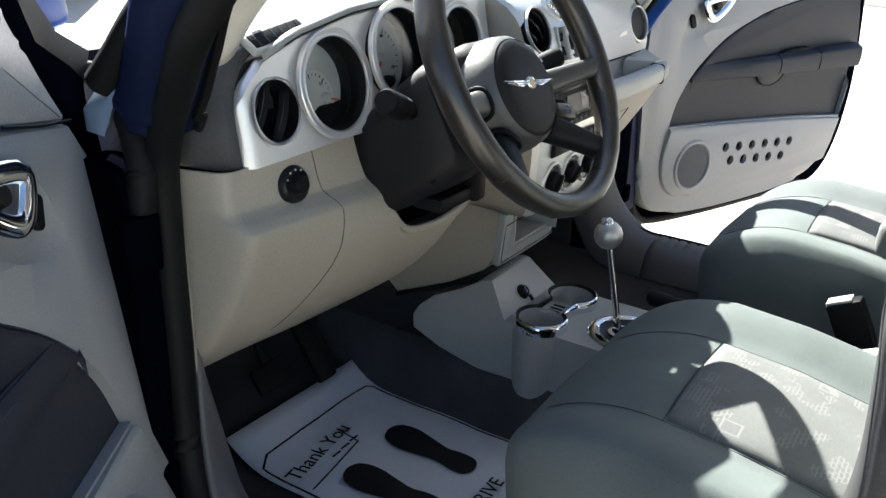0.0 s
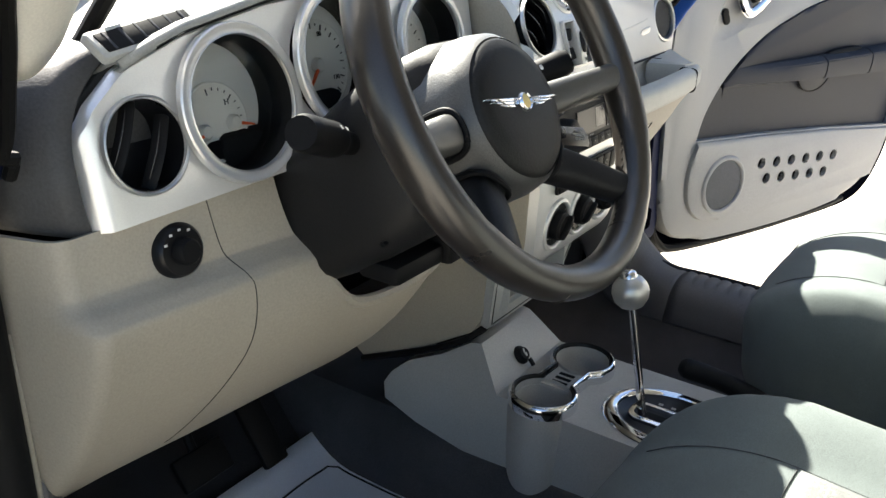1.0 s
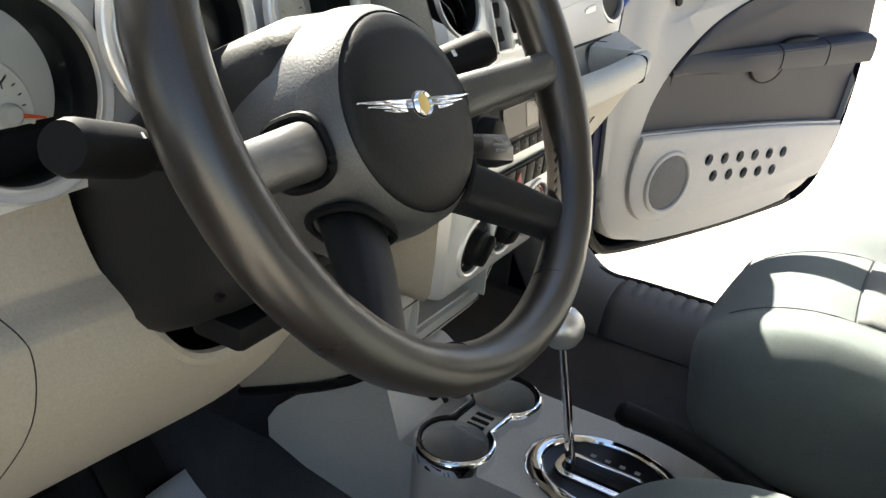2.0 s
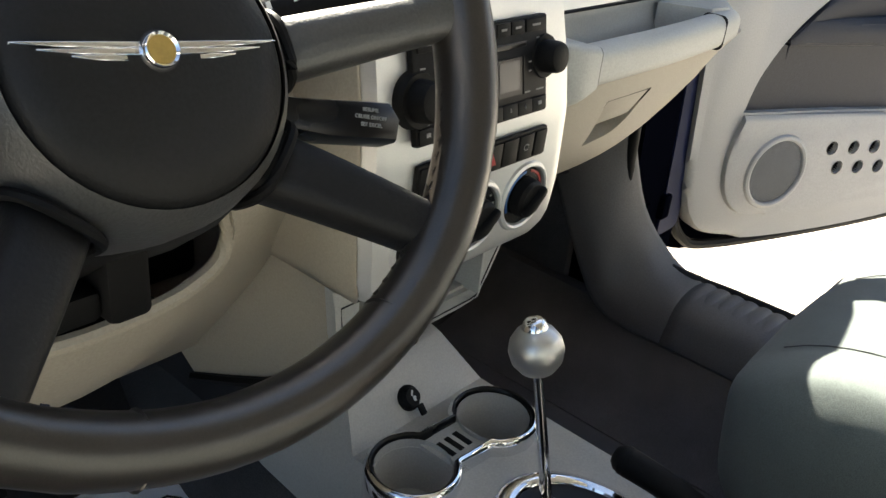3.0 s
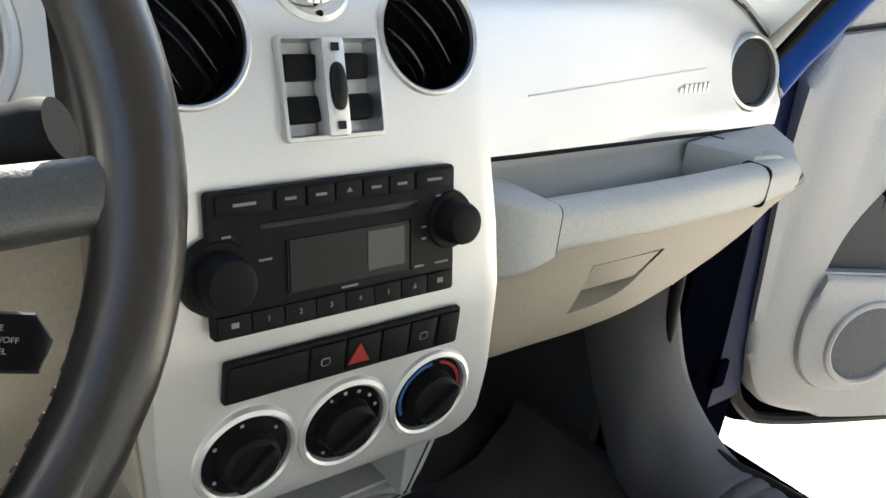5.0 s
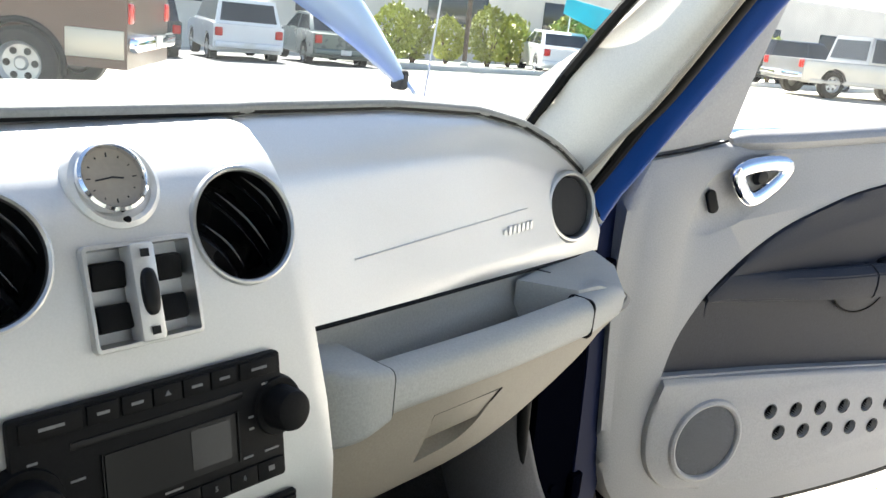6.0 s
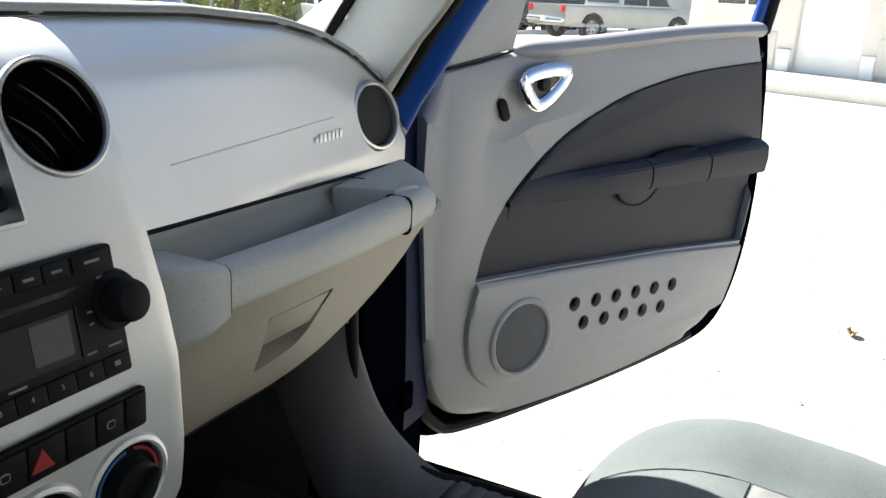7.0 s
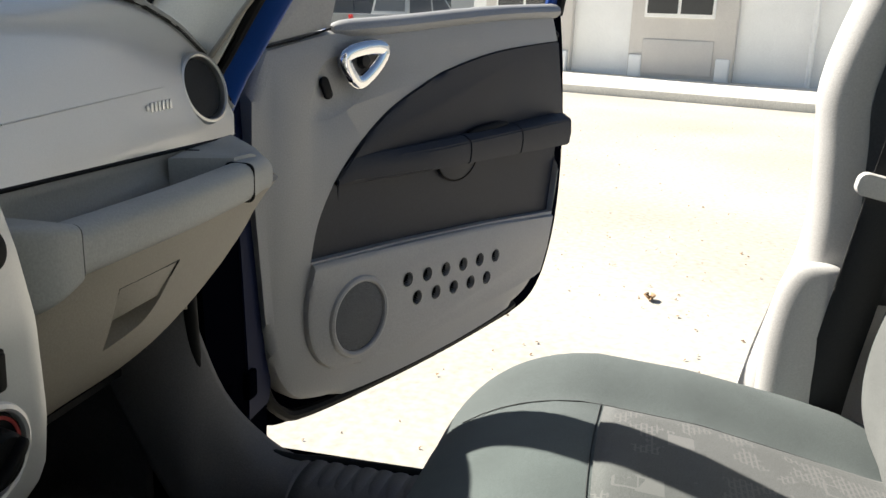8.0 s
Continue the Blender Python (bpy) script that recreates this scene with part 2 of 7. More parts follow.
def part(name, bm, mat, parent=None, label="", smooth=True):
    """Links a bmesh as one mesh object under a thing or a part."""
    bmesh.ops.recalc_face_normals(bm, faces=bm.faces)
    me = bpy.data.meshes.new(name)
    bm.to_mesh(me)
    bm.free()
    me.materials.append(mat)
    if smooth:
        me.polygons.foreach_set("use_smooth", [True] * len(me.polygons))
        me.set_sharp_from_angle(angle=radians(38))
    ob = new(name, me)
    if parent is not None:
        ob.parent = parent
        ob.matrix_parent_inverse = inv_of(parent)
    if label:
        ob["label"] = label
    return ob


def thing(name, label, category, at=None, group="", kind=""):
    ob = new(name)
    ob.empty_display_size = 0.05
    if at is not None:
        ob.matrix_world = at if isinstance(at, Matrix) else Matrix.Translation(at)
    return tagged(ob, label, category, group, kind)


def box(c, s, bevel=0.004, m=None, seg=2):
    bm = bmesh.new()
    bmesh.ops.create_cube(bm, size=1)
    for v in bm.verts:
        v.co = Vector((v.co.x * s[0] + c[0], v.co.y * s[1] + c[1], v.co.z * s[2] + c[2]))
    if bevel:
        bmesh.ops.bevel(bm, geom=bm.edges[:], offset=min(bevel, min(s) * 0.45), segments=seg, affect="EDGES", profile=0.5)
    if m is not None:
        bm.transform(m)
    return bm


def prism(outline, depth, m=None, bevel=0.0, seg=2):
    """An outline in the local x, y, pushed from z = 0 to z = depth, its rims rounded."""
    bm = bmesh.new()
    vs = [bm.verts.new((x, y, 0)) for x, y in outline]
    f = bm.faces.new(vs)
    r = bmesh.ops.extrude_face_region(bm, geom=[f])
    for v in r["geom"]:
        if isinstance(v, bmesh.types.BMVert):
            v.co.z += depth
    if bevel:
        es = [e for e in bm.edges if abs(e.verts[0].co.z - e.verts[1].co.z) < 1e-6 and e.verts[0].co.z * (1 if depth > 0 else -1) > 1e-6]
        bmesh.ops.bevel(bm, geom=es, offset=bevel, segments=seg, affect="EDGES", profile=0.5)
    if m is not None:
        bm.transform(m)
    return bm


def lathe(profile, n=32, m=None, ry=1.0):
    """Turns (radius, height) pairs about the local z axis; ry squeezes the second axis."""
    bm = bmesh.new()
    rings = []
    for r, h in profile:
        if r < 1e-6:
            rings.append([bm.verts.new((0, 0, h))])
        else:
            rings.append([bm.verts.new((r * math.cos(2 * math.pi * i / n), r * ry * math.sin(2 * math.pi * i / n), h)) for i in range(n)])
    for a, b in zip(rings, rings[1:]):
        for i in range(n):
            j = (i + 1) % n
            if len(a) == 1 and len(b) == 1:
                continue
            if len(a) == 1:
                bm.faces.new((a[0], b[j], b[i]))
            elif len(b) == 1:
                bm.faces.new((a[i], a[j], b[0]))
            else:
                bm.faces.new((a[i], a[j], b[j], b[i]))
    if m is not None:
        bm.transform(m)
    return bm


def smooth_path(pts, n=8, closed=False):
    """A soft curve through the points."""
    p = [Vector(q) for q in pts]
    k = len(p)
    out = []
    for i in range(k if closed else k - 1):
        a, b, c, d = (p[(i - 1) % k], p[i], p[(i + 1) % k], p[(i + 2) % k]) if closed else (p[max(i - 1, 0)], p[i], p[i + 1], p[min(i + 2, k - 1)])
        for j in range(n):
            t = j / n
            out.append(0.5 * ((2 * b) + (c - a) * t + (2 * a - 5 * b + 4 * c - d) * t * t + (3 * b - a - 3 * c + d) * t ** 3))
    if not closed:
        out.append(p[-1])
    return out


def curve2(pts, n=6, closed=False):
    return [(v.x, v.y) for v in smooth_path([(x, y, 0) for x, y in pts], n, closed)]


def tube(path, radius, n=12, closed=False, m=None, flat=1.0, up=None):
    """A tube along a path; radius is a number or a function of 0..1; flat squeezes it across its second axis."""
    bm = bmesh.new()
    path = [Vector(p) for p in path]
    k = len(path)
    rings = []
    side = Vector(up) if up is not None else Vector((0.13, 0.21, 0.97))
    for i, p in enumerate(path):
        d = ((path[(i + 1) % k] - path[(i - 1) % k]) if closed else (path[min(i + 1, k - 1)] - path[max(i - 1, 0)])).normalized()
        a = d.cross(side)
        a = a.normalized() if a.length > 1e-4 else d.orthogonal().normalized()
        b = a.cross(d)
        r = radius(i / max(1, k - 1)) if callable(radius) else radius
        rings.append([bm.verts.new(p + a * r * math.cos(2 * math.pi * j / n) + b * r * flat * math.sin(2 * math.pi * j / n)) for j in range(n)])
    for i in range(k if closed else k - 1):
        a, b = rings[i], rings[(i + 1) % k]
        for j in range(n):
            bm.faces.new((a[j], a[(j + 1) % n], b[(j + 1) % n], b[j]))
    if not closed:
        bm.faces.new(rings[0][::-1])
        bm.faces.new(rings[-1])
    if m is not None:
        bm.transform(m)
    return bm


def sheet(name, rows, mat, parent=None, label="", thick=0.004, offset=-1.0):
    """A surface through rows of points, given a thickness."""
    nv, nu = len(rows), len(rows[0])
    verts = [p for r in rows for p in r]
    faces = [(j * nu + i, j * nu + i + 1, (j + 1) * nu + i + 1, (j + 1) * nu + i) for j in range(nv - 1) for i in range(nu - 1)]
    ob = mesh_from(name, verts, faces, mat, parent, label)
    if thick:
        s = ob.modifiers.new("thickness", "SOLIDIFY")
        s.thickness, s.offset = thick, offset
        s.use_even_offset = False
    return ob


def loft(sections, n=5, m_across=6):
    """Rows of points from cross-sections, softened both ways."""
    dense = [smooth_path(s, m_across) for s in sections]
    cols = list(zip(*dense))
    cols = [smooth_path(c, n) for c in cols]
    return [list(r) for r in zip(*cols)]


def spow(v, e):
    return math.copysign(abs(v) ** e, v)


def cushion(sx, sy, sz, e1=0.35, e2=0.35, nu=56, nv=36, shape=None):
    """A closed, softly rounded block; shape(x, y, z) bends it."""
    bm = bmesh.new()
    rings = []
    for j in range(nv + 1):
        a = -math.pi / 2 + math.pi * j / nv
        ring = []
        for i in range(nu):
            b = 2 * math.pi * i / nu
            p = Vector((sx * spow(math.cos(a), e1) * spow(math.cos(b), e2), sy * spow(math.cos(a), e1) * spow(math.sin(b), e2), sz * spow(math.sin(a), e1)))
            ring.append(Vector(shape(*p)) if shape else p)
        rings.append(ring)
    verts = [[bm.verts.new(p) for p in r] for r in rings[1:-1]]
    lo, hi = bm.verts.new(rings[0][0]), bm.verts.new(rings[-1][0])
    for a, b in zip(verts, verts[1:]):
        for i in range(nu):
            bm.faces.new((a[i], a[(i + 1) % nu], b[(i + 1) % nu], b[i]))
    for i in range(nu):
        bm.faces.new((lo, verts[0][(i + 1) % nu], verts[0][i]))
        bm.faces.new((hi, verts[-1][i], verts[-1][(i + 1) % nu]))
    return bm


def frame_of(o, x, z):
    """The pose with origin o, local x along x and local z along z."""
    x, z = Vector(x).normalized(), Vector(z).normalized()
    y = z.cross(x).normalized()
    x = y.cross(z)
    m = Matrix((x, y, z)).transposed().to_4x4()
    m.translation = Vector(o)
    return m


def words(name, text, size, mat, m, parent, depth=0.0004):
    """Raised lettering in the built-in font, as a mesh."""
    c = bpy.data.curves.new(name, "FONT")
    c.body, c.size, c.extrude, c.align_x, c.align_y = text, size, depth, "CENTER", "CENTER"
    tmp = bpy.data.objects.new(name + "_text", c)
    scene.collection.objects.link(tmp)
    me = bpy.data.meshes.new_from_object(tmp.evaluated_get(bpy.context.evaluated_depsgraph_get()))
    bpy.data.objects.remove(tmp)
    me.materials.clear()
    me.materials.append(mat)
    ob = new(name, me)
    me.transform(m)
    if parent is not None:
        ob.parent = parent
        ob.matrix_parent_inverse = inv_of(parent)
    return ob


def lerp(a, b, t):
    return a + (b - a) * t


def knots(x, table):
    """Piecewise-linear reading of a small table of (x, value)."""
    for (a, u), (b, v) in zip(table, table[1:]):
        if x <= b:
            return lerp(u, v, max(0.0, (x - a) / (b - a)))
    return table[-1][1]


XC = 0.03                              # the car's middle


from mathutils.bvhtree import BVHTree


def drill(ob, cutters):
    """Takes the cutters' shapes out of a mesh, its thickness included, and keeps the result as its mesh."""
    temps = []
    for c in cutters:
        bmesh.ops.recalc_face_normals(c, faces=c.faces)
        me = bpy.data.meshes.new("cutter")
        c.to_mesh(me)
        c.free()
        t = bpy.data.objects.new("cutter", me)
        scene.collection.objects.link(t)
        temps.append(t)
        b = ob.modifiers.new("hole", "BOOLEAN")
        b.operation, b.solver, b.object = "DIFFERENCE", "EXACT", t
    bpy.context.view_layer.update()
    me = bpy.data.meshes.new_from_object(ob.evaluated_get(bpy.context.evaluated_depsgraph_get()))
    mats = [m for m in ob.data.materials]
    ob.modifiers.clear()
    ob.data = me
    me.materials.clear()
    for m in mats:
        me.materials.append(m)
    me.polygons.foreach_set("material_index", [0] * len(me.polygons))
    me.polygons.foreach_set("use_smooth", [True] * len(me.polygons))
    me.set_sharp_from_angle(angle=radians(35))
    for t in temps:
        bpy.data.objects.remove(t)
    return ob


def rounded(w, h, r, n=5, cx=0.0, cy=0.0):
    """A rectangle with rounded corners, as an outline."""
    out = []
    for sx, sy, a in ((1, 1, 0), (-1, 1, 90), (-1, -1, 180), (1, -1, 270)):
        for i in range(n + 1):
            b = radians(a + 90 * i / n)
            out.append((cx + sx * (w / 2 - r) + r * math.cos(b), cy + sy * (h / 2 - r) + r * math.sin(b)))
    return out


def disc(r, n=32):
    return [(r * math.cos(2 * math.pi * i / n), r * math.sin(2 * math.pi * i / n)) for i in range(n)]


# ---- the ground and the shell of the car ----


def lie(y):
    """Height of the yard, which falls away gently ahead of the car."""
    return -0.05 * max(0.0, y - 8.5)


gx = [-400, -60, -20, -6, 0, 6, 12, 20, 30, 45, 80, 400]
gy = [-400, -60, -15, -4, 0, 4, 8.5, 12, 20, 40, 80, 400]
ground = mesh_from("ground", [(x, y, lie(min(y, 80))) for y in gy for x in gx], [(j * 12 + i, j * 12 + i + 1, j * 12 + i + 13, j * 12 + i + 12) for j in range(11) for i in range(11)], M_GROUND, smooth=False)
tagged(ground, "pale sunlit concrete yard, dusty and worn", "ground", kind="structure")


def wall_piece(name, bm, mat, label, category):
    return tagged(part(name, bm, mat), label, category, kind="structure")


wall_piece("floor", box((XC, -0.55, 0.235), (1.40, 2.2, 0.05), 0.01), M_CARPET, "charcoal carpet on the car floor", "carpet")
# toe board and firewall
tb = prism([(0.40, 0.25), (0.52, 0.36), (0.60, 0.60), (0.66, 0.60), (0.66, 0.2), (0.40, 0.2)], 1.40, frame_of((XC - 0.70, 0, 0), (0, 1, 0), (1, 0, 0)))
# darker carpet colour stands for shade here
wall_piece("wall_front", tb, M_TOESHADE, "charcoal carpeted toe board, darkened for the shade below the dashboard", "carpet")
fw = box((XC, 0.70, 0.66), (1.40, 0.05, 0.70), 0.01)
wall_piece("wall_bulkhead", fw, M_BLACK, "black bulkhead behind the dashboard", "wall")
tn = prism([(-0.10, 0.25), (-0.085, 0.36), (-0.05, 0.40), (0.10, 0.40), (0.14, 0.36), (0.155, 0.25)], 2.0, frame_of((0.02, 0.62, 0), (1, 0, 0), (0, -1, 0)))
for v in tn.verts:
    v.co.z = v.co.z if v.co.z > 0 else -v.co.z
wall_piece("floor_tunnel", tn, M_CARPET, "charcoal carpet over the floor tunnel", "carpet")


def inner_edge(p, w=1.0):
    """The passenger pillar is deep fore and aft: its glass edge lies further out than the trim's face."""
    w *= min(1.0, max(0.0, (p.z - 1.05) / 0.10))
    return p + (p - Vector((-0.244, -0.453, 1.229))) * 0.115 * w


def side_shell(sign):
    """Sill, kick panel, pillars and roof rail of one side; sign +1 is the passenger side."""
    def X(x, z=0.0):
        return x if sign > 0 else 2 * XC - x - 0.05 - (0.012 if z > 1.03 else 0.0) - 0.28 * max(0.0, min(z, 1.25) - 1.05)

    num = 1 if sign > 0 else 2
    # sill: box in shade-darkened body colour with a grey scuff plate on its inner half
    wall_piece(f"sill_{num}", box((X(0.80), -0.30, 0.335), (0.12, 1.15, 0.17), 0.02), M_DEEPSHADE, "blue painted door sill, darkened for shade", "sill")
    rows = []
    for y in np.linspace(-0.85, 0.022, 40):
        rows.append([Vector((X(x), y, z)) for x, z in ((0.660, 0.36), (0.668, 0.385), (0.69, 0.425), (0.73, 0.445), (0.785, 0.440), (0.80, 0.425))])
    sc = tagged(new(f"trim_{num}"), "ribbed dark grey plastic sill cover", "sill cover", kind="structure")
    dense = [smooth_path(r, 4) for r in rows]
    sheet("scuff_plate", dense, M_SILL, sc, thick=0.006)
    for i in range(11):
        y = 0.030 - i * 0.026
        part("rib", tube(smooth_path([(X(0.700), y, 0.430), (X(0.735), y, 0.4455), (X(0.785), y, 0.4410)], 3), 0.0105, 8, flat=0.26, up=(0, 0, 1)), M_SILL, sc)
    slope = prism([(0.50, 0.262), (0.60, 0.290), (0.655, 0.345), (0.672, 0.385), (0.70, 0.385), (0.70, 0.25), (0.50, 0.25)], 1.25, frame_of((0, 0.40, 0), (1, 0, 0), (0, -1, 0)))
    for v in slope.verts:
        v.co = Vector((X(v.co.x), v.co.y, abs(v.co.z)))
    wall_piece(f"floor_edge_{num}", slope, M_CARPET, "charcoal carpet rising to the sill", "carpet")
    # kick panel: one smooth form that swells from the sill up to the dash side
    sect = []
    for y, bot, top, xs in ((0.02, 0.36, 0.445, (0.660, 0.668, 0.690, 0.730, 0.785)), (0.08, 0.36, 0.470, (0.660, 0.668, 0.690, 0.725, 0.775)), (0.14, 0.37, 0.56, (0.660, 0.668, 0.688, 0.712, 0.742)), (0.185, 0.41, 0.72, (0.660, 0.666, 0.680, 0.698, 0.712)), (0.25, 0.52, 0.84, (0.662, 0.666, 0.676, 0.688, 0.700)), (0.30, 0.62, 0.86, (0.664, 0.668, 0.676, 0.686, 0.694))):
        fr_z = {0.02: (0, 0.29, 0.76, 1.0, 0.94), 0.08: (0, 0.30, 0.68, 0.94, 1.0)}.get(y, (0, 0.25, 0.5, 0.75, 1.0))
        sect.append([Vector((X(x), y, lerp(bot, top, q))) for q, x in zip(fr_z, xs)])
    sheet("kick_panel", loft(sect, 6, 4), M_SILL, sc, "smooth dark grey kick panel", thick=0.008)
    wall_piece(f"wall_side_{num}", box((X(0.705), 0.47, 0.66), (0.02, 0.44, 0.80), 0.004), M_CARPET, "charcoal carpeted foot well side", "carpet")
    # hinge post (A-post) with its jamb
    outline = [(0.17, 0.30), (0.165, 0.55), (0.175, 0.80), (0.19, 1.00), (0.18, 1.040), (0.28, 1.035), (0.36, 0.90), (0.36, 0.30)] if sign > 0 else [(0.17, 0.30), (0.165, 0.55), (0.170, 0.80), (0.175, 0.93), (0.20, 0.965), (0.28, 0.96), (0.36, 0.88), (0.36, 0.30)]
    post = prism(curve2(outline, 5), 0.20 if sign > 0 else 0.06, frame_of((X(0.74) if sign > 0 else X(0.80), 0, 0), (0, 1, 0), (1, 0, 0)), 0.012)
    # near-black blue carries the shade of the door gap
    hp = tagged(part(f"pillar_post_{num}", post, M_DEEPSHADE), "blue painted hinge post of the door opening, darkened for shade", "pillar", kind="structure")
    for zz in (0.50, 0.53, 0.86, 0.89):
        part("hinge_bolt", lathe([(0, 0.006), (0.007, 0.005), (0.009, 0)], 10, frame_of((X(0.805 if sign > 0 else 0.775), 0.166, zz), (1, 0, 0), (0, -1, 0))), M_DEEPSHADE, hp)
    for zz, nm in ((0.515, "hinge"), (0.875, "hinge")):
        part(nm, box((X(0.865 if sign > 0 else 0.79), 0.162, zz), (0.03 if sign > 0 else 0.05, 0.02, 0.05 if sign > 0 else 0.075), 0.006), M_DEEPSHADE, hp)
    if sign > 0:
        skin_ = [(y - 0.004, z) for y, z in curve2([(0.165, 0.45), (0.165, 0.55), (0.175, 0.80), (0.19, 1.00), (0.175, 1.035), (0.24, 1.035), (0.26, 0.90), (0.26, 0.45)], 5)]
        part("post_skin", prism(skin_, 0.082, frame_of((0.862, 0, 0), (0, 1, 0), (1, 0, 0)), 0.012), M_SHADEBLUE, hp, "blue painted outer half of the post, darkened for shade")
    # rubber seal round the opening
    loop = [(0.710 if sign > 0 else 0.722, 0.025, 1.170), (0.716 if sign > 0 else 0.730, 0.095, 1.085), (0.722, 0.170, 0.98), (0.715, 0.178, 0.86), (0.715, 0.176, 0.70), (0.72, 0.168, 0.58), (0.735, 0.13, 0.49), (0.77, 0.05, 0.446), (0.805, -0.08, 0.432), (0.805, -0.75, 0.430)]
    if sign < 0:
        loop = [(x + 0.027, y - (0.010 if z > 0.9 else 0.004), z) for x, y, z in loop]
    seal = smooth_path([(X(x, z), y, z) for x, y, z in [(0.612, -0.31, 1.60), (0.67, -0.12, 1.37)] + loop], 6)
    tagged(part(f"trim_seal_{num}", tube(seal, 0.010 if sign > 0 else 0.021, 12), M_RUBBER), "black rubber door seal round the opening", "door seal", kind="structure")
    edge = smooth_path([(X(x - (0.018 if sign > 0 else 0.024), z), y - 0.002, z) for x, y, z in ([(0.67, -0.12, 1.37)] + loop[:5] if sign > 0 else loop[3:8])], 6)
    tagged(part(f"trim_welt_{num}", tube(edge, 0.0038, 8), M_BEIGE), "thin beige welt along the door seal", "welt", kind="structure")
    # windscreen pillar: beige inner trim, blue outer skin
    pl = tagged(new(f"pillar_{num}"), "windscreen pillar with warm grey trim and blue outer skin", "pillar", kind="structure")
    left = smooth_path([(0.690, 0.330, 0.960) if sign > 0 else (0.680, 0.300, 1.045), (0.675, 0.290, 1.060), (0.655, 0.215, 1.113), (0.634, 0.115, 1.180), (0.613, 0.015, 1.246), (0.580, -0.110, 1.370), (0.540, -0.220, 1.500)], 4)
    right = smooth_path([(0.712, 0.172, 0.940) if sign > 0 else (0.704, 0.135, 1.010), (0.704, 0.124, 1.027), (0.703, 0.112, 1.045), (0.699, 0.064, 1.118), (0.695, 0.015, 1.191), (0.665, -0.130, 1.390), (0.608, -0.300, 1.590)], 4)
    if sign > 0:
        left = [inner_edge(p) for p in left]
    sec, skin, seal_ = [], [], []
    for a, b in zip(left, right):
        mid = a.lerp(b, 0.5) + Vector((-0.016, -0.020, -0.004))
        if sign > 0 or b.z > 1.085:
            sec.append([Vector((X(p.x, p.z), p.y, p.z)) for p in (a + Vector((0.02, 0.05, 0)), a, a.lerp(mid, 0.55) + Vector((-0.006, -0.006, 0)), mid, b.lerp(mid, 0.5) + Vector((0, -0.006, 0)), b, b + Vector((0.012, 0.012, 0)))])
        lips = ((0.014, 0.006, 0), (0.022, -0.012, -0.004), (0.034, -0.028, -0.008), (0.045, -0.027, -0.010), (0.050, 0.0, 0.0), (0.036, 0.05, 0.01)) if sign > 0 else ((0.014, 0.010, 0), (0.030, 0.006, 0), (0.044, 0.006, 0), (0.062, 0.012, 0), (0.070, 0.04, 0), (0.06, 0.08, 0.01))
        skin.append([Vector((X(b.x + dx, b.z), b.y + dy, b.z + dz)) for dx, dy, dz in lips])
        seal_.append(Vector((X(b.x + 0.014, b.z), b.y - 0.004, b.z)))
    sheet("pillar_trim", [smooth_path(s, 4) for s in sec], M_PILLAR, pl, "glossy warm grey pillar trim", thick=0.006)
    # driver's side: same blue paint, darkened in colour for shade
    sheet("pillar_skin", [smooth_path(s, 4) for s in skin], M_BLUE if sign > 0 else M_SHADEBLUE, pl, "blue painted pillar skin", thick=0.006)
    part("pillar_seal", tube(seal_, 0.006, 8), M_RUBBER, pl, "black pillar seal")
    # door post behind the front seats: a rounded front roll, a flat inner face and a lower cover
    bp = tagged(new(f"pillar_rear_{num}"), "pale grey trimmed door post with a sloping front edge" if sign > 0 else "dark grey trimmed door post with a sloping front edge", "pillar", kind="structure")

    def upright(name, table, label=""):
        """A post trim swept up through (y of its front, z, x of its inner face, roll radius)."""
        rows_ = []
        for y, z, x, r in [(q.x, q.y, q.z, w.x) for q, w in zip(smooth_path([t[:3] for t in table], 5), smooth_path([(t[3], 0, 0) for t in table], 5))]:
            ring = [Vector((X(x + 0.10), y - 0.01, z))]
            for k in range(9):
                an = radians(90 + 90 * k / 8)
                ring.append(Vector((X(x + r * 1.1 + r * 1.1 * math.cos(an)), y - r + r * math.sin(an), z)))
            ring += [Vector((X(x - 0.003), y - r - 0.05, z)), Vector((X(x), y - r - 0.12, z)), Vector((X(x + 0.02), y - r - 0.20, z))]
            rows_.append(ring)
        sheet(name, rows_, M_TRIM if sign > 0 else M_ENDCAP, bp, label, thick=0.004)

    upright("post_roll", [(-0.555, 0.44, 0.70, 0.034), (-0.566, 0.58, 0.712, 0.036), (-0.580, 0.66, 0.718, 0.037), (-0.604, 0.75, 0.724, 0.036), (-0.628, 0.83, 0.730, 0.034), (-0.636, 0.90, 0.734, 0.033), (-0.632, 0.98, 0.735, 0.033), (-0.628, 1.05, 0.735, 0.034), (-0.652, 1.15, 0.725, 0.040), (-0.70, 1.28, 0.70, 0.040), (-0.76, 1.52, 0.62, 0.040)], "rounded post trim")
    if sign > 0:
        part("post_cover", cushion(0.034, 0.052, 0.215, 0.55, 0.85, 40, 32, lambda x, y, z: (X(0.724 + x), -0.648 + y + 0.03 * max(0.0, -z - 0.05), 0.628 + z)), M_TRIM, bp, "pale bulging belt cover with a rounded ledge")
        # dark grey sheet laid over the pale post trim
        rows_ = []
        for y, z, x in smooth_path([(-0.700, 0.80, 0.721), (-0.686, 0.90, 0.727), (-0.682, 0.98, 0.728), (-0.680, 1.05, 0.728), (-0.706, 1.15, 0.718), (-0.754, 1.28, 0.693), (-0.815, 1.52, 0.613)], 4):
            rows_.append([Vector((X(x), y - 0.07 * q, z)) for q in (0.0, 0.5, 1.0, 1.8)])
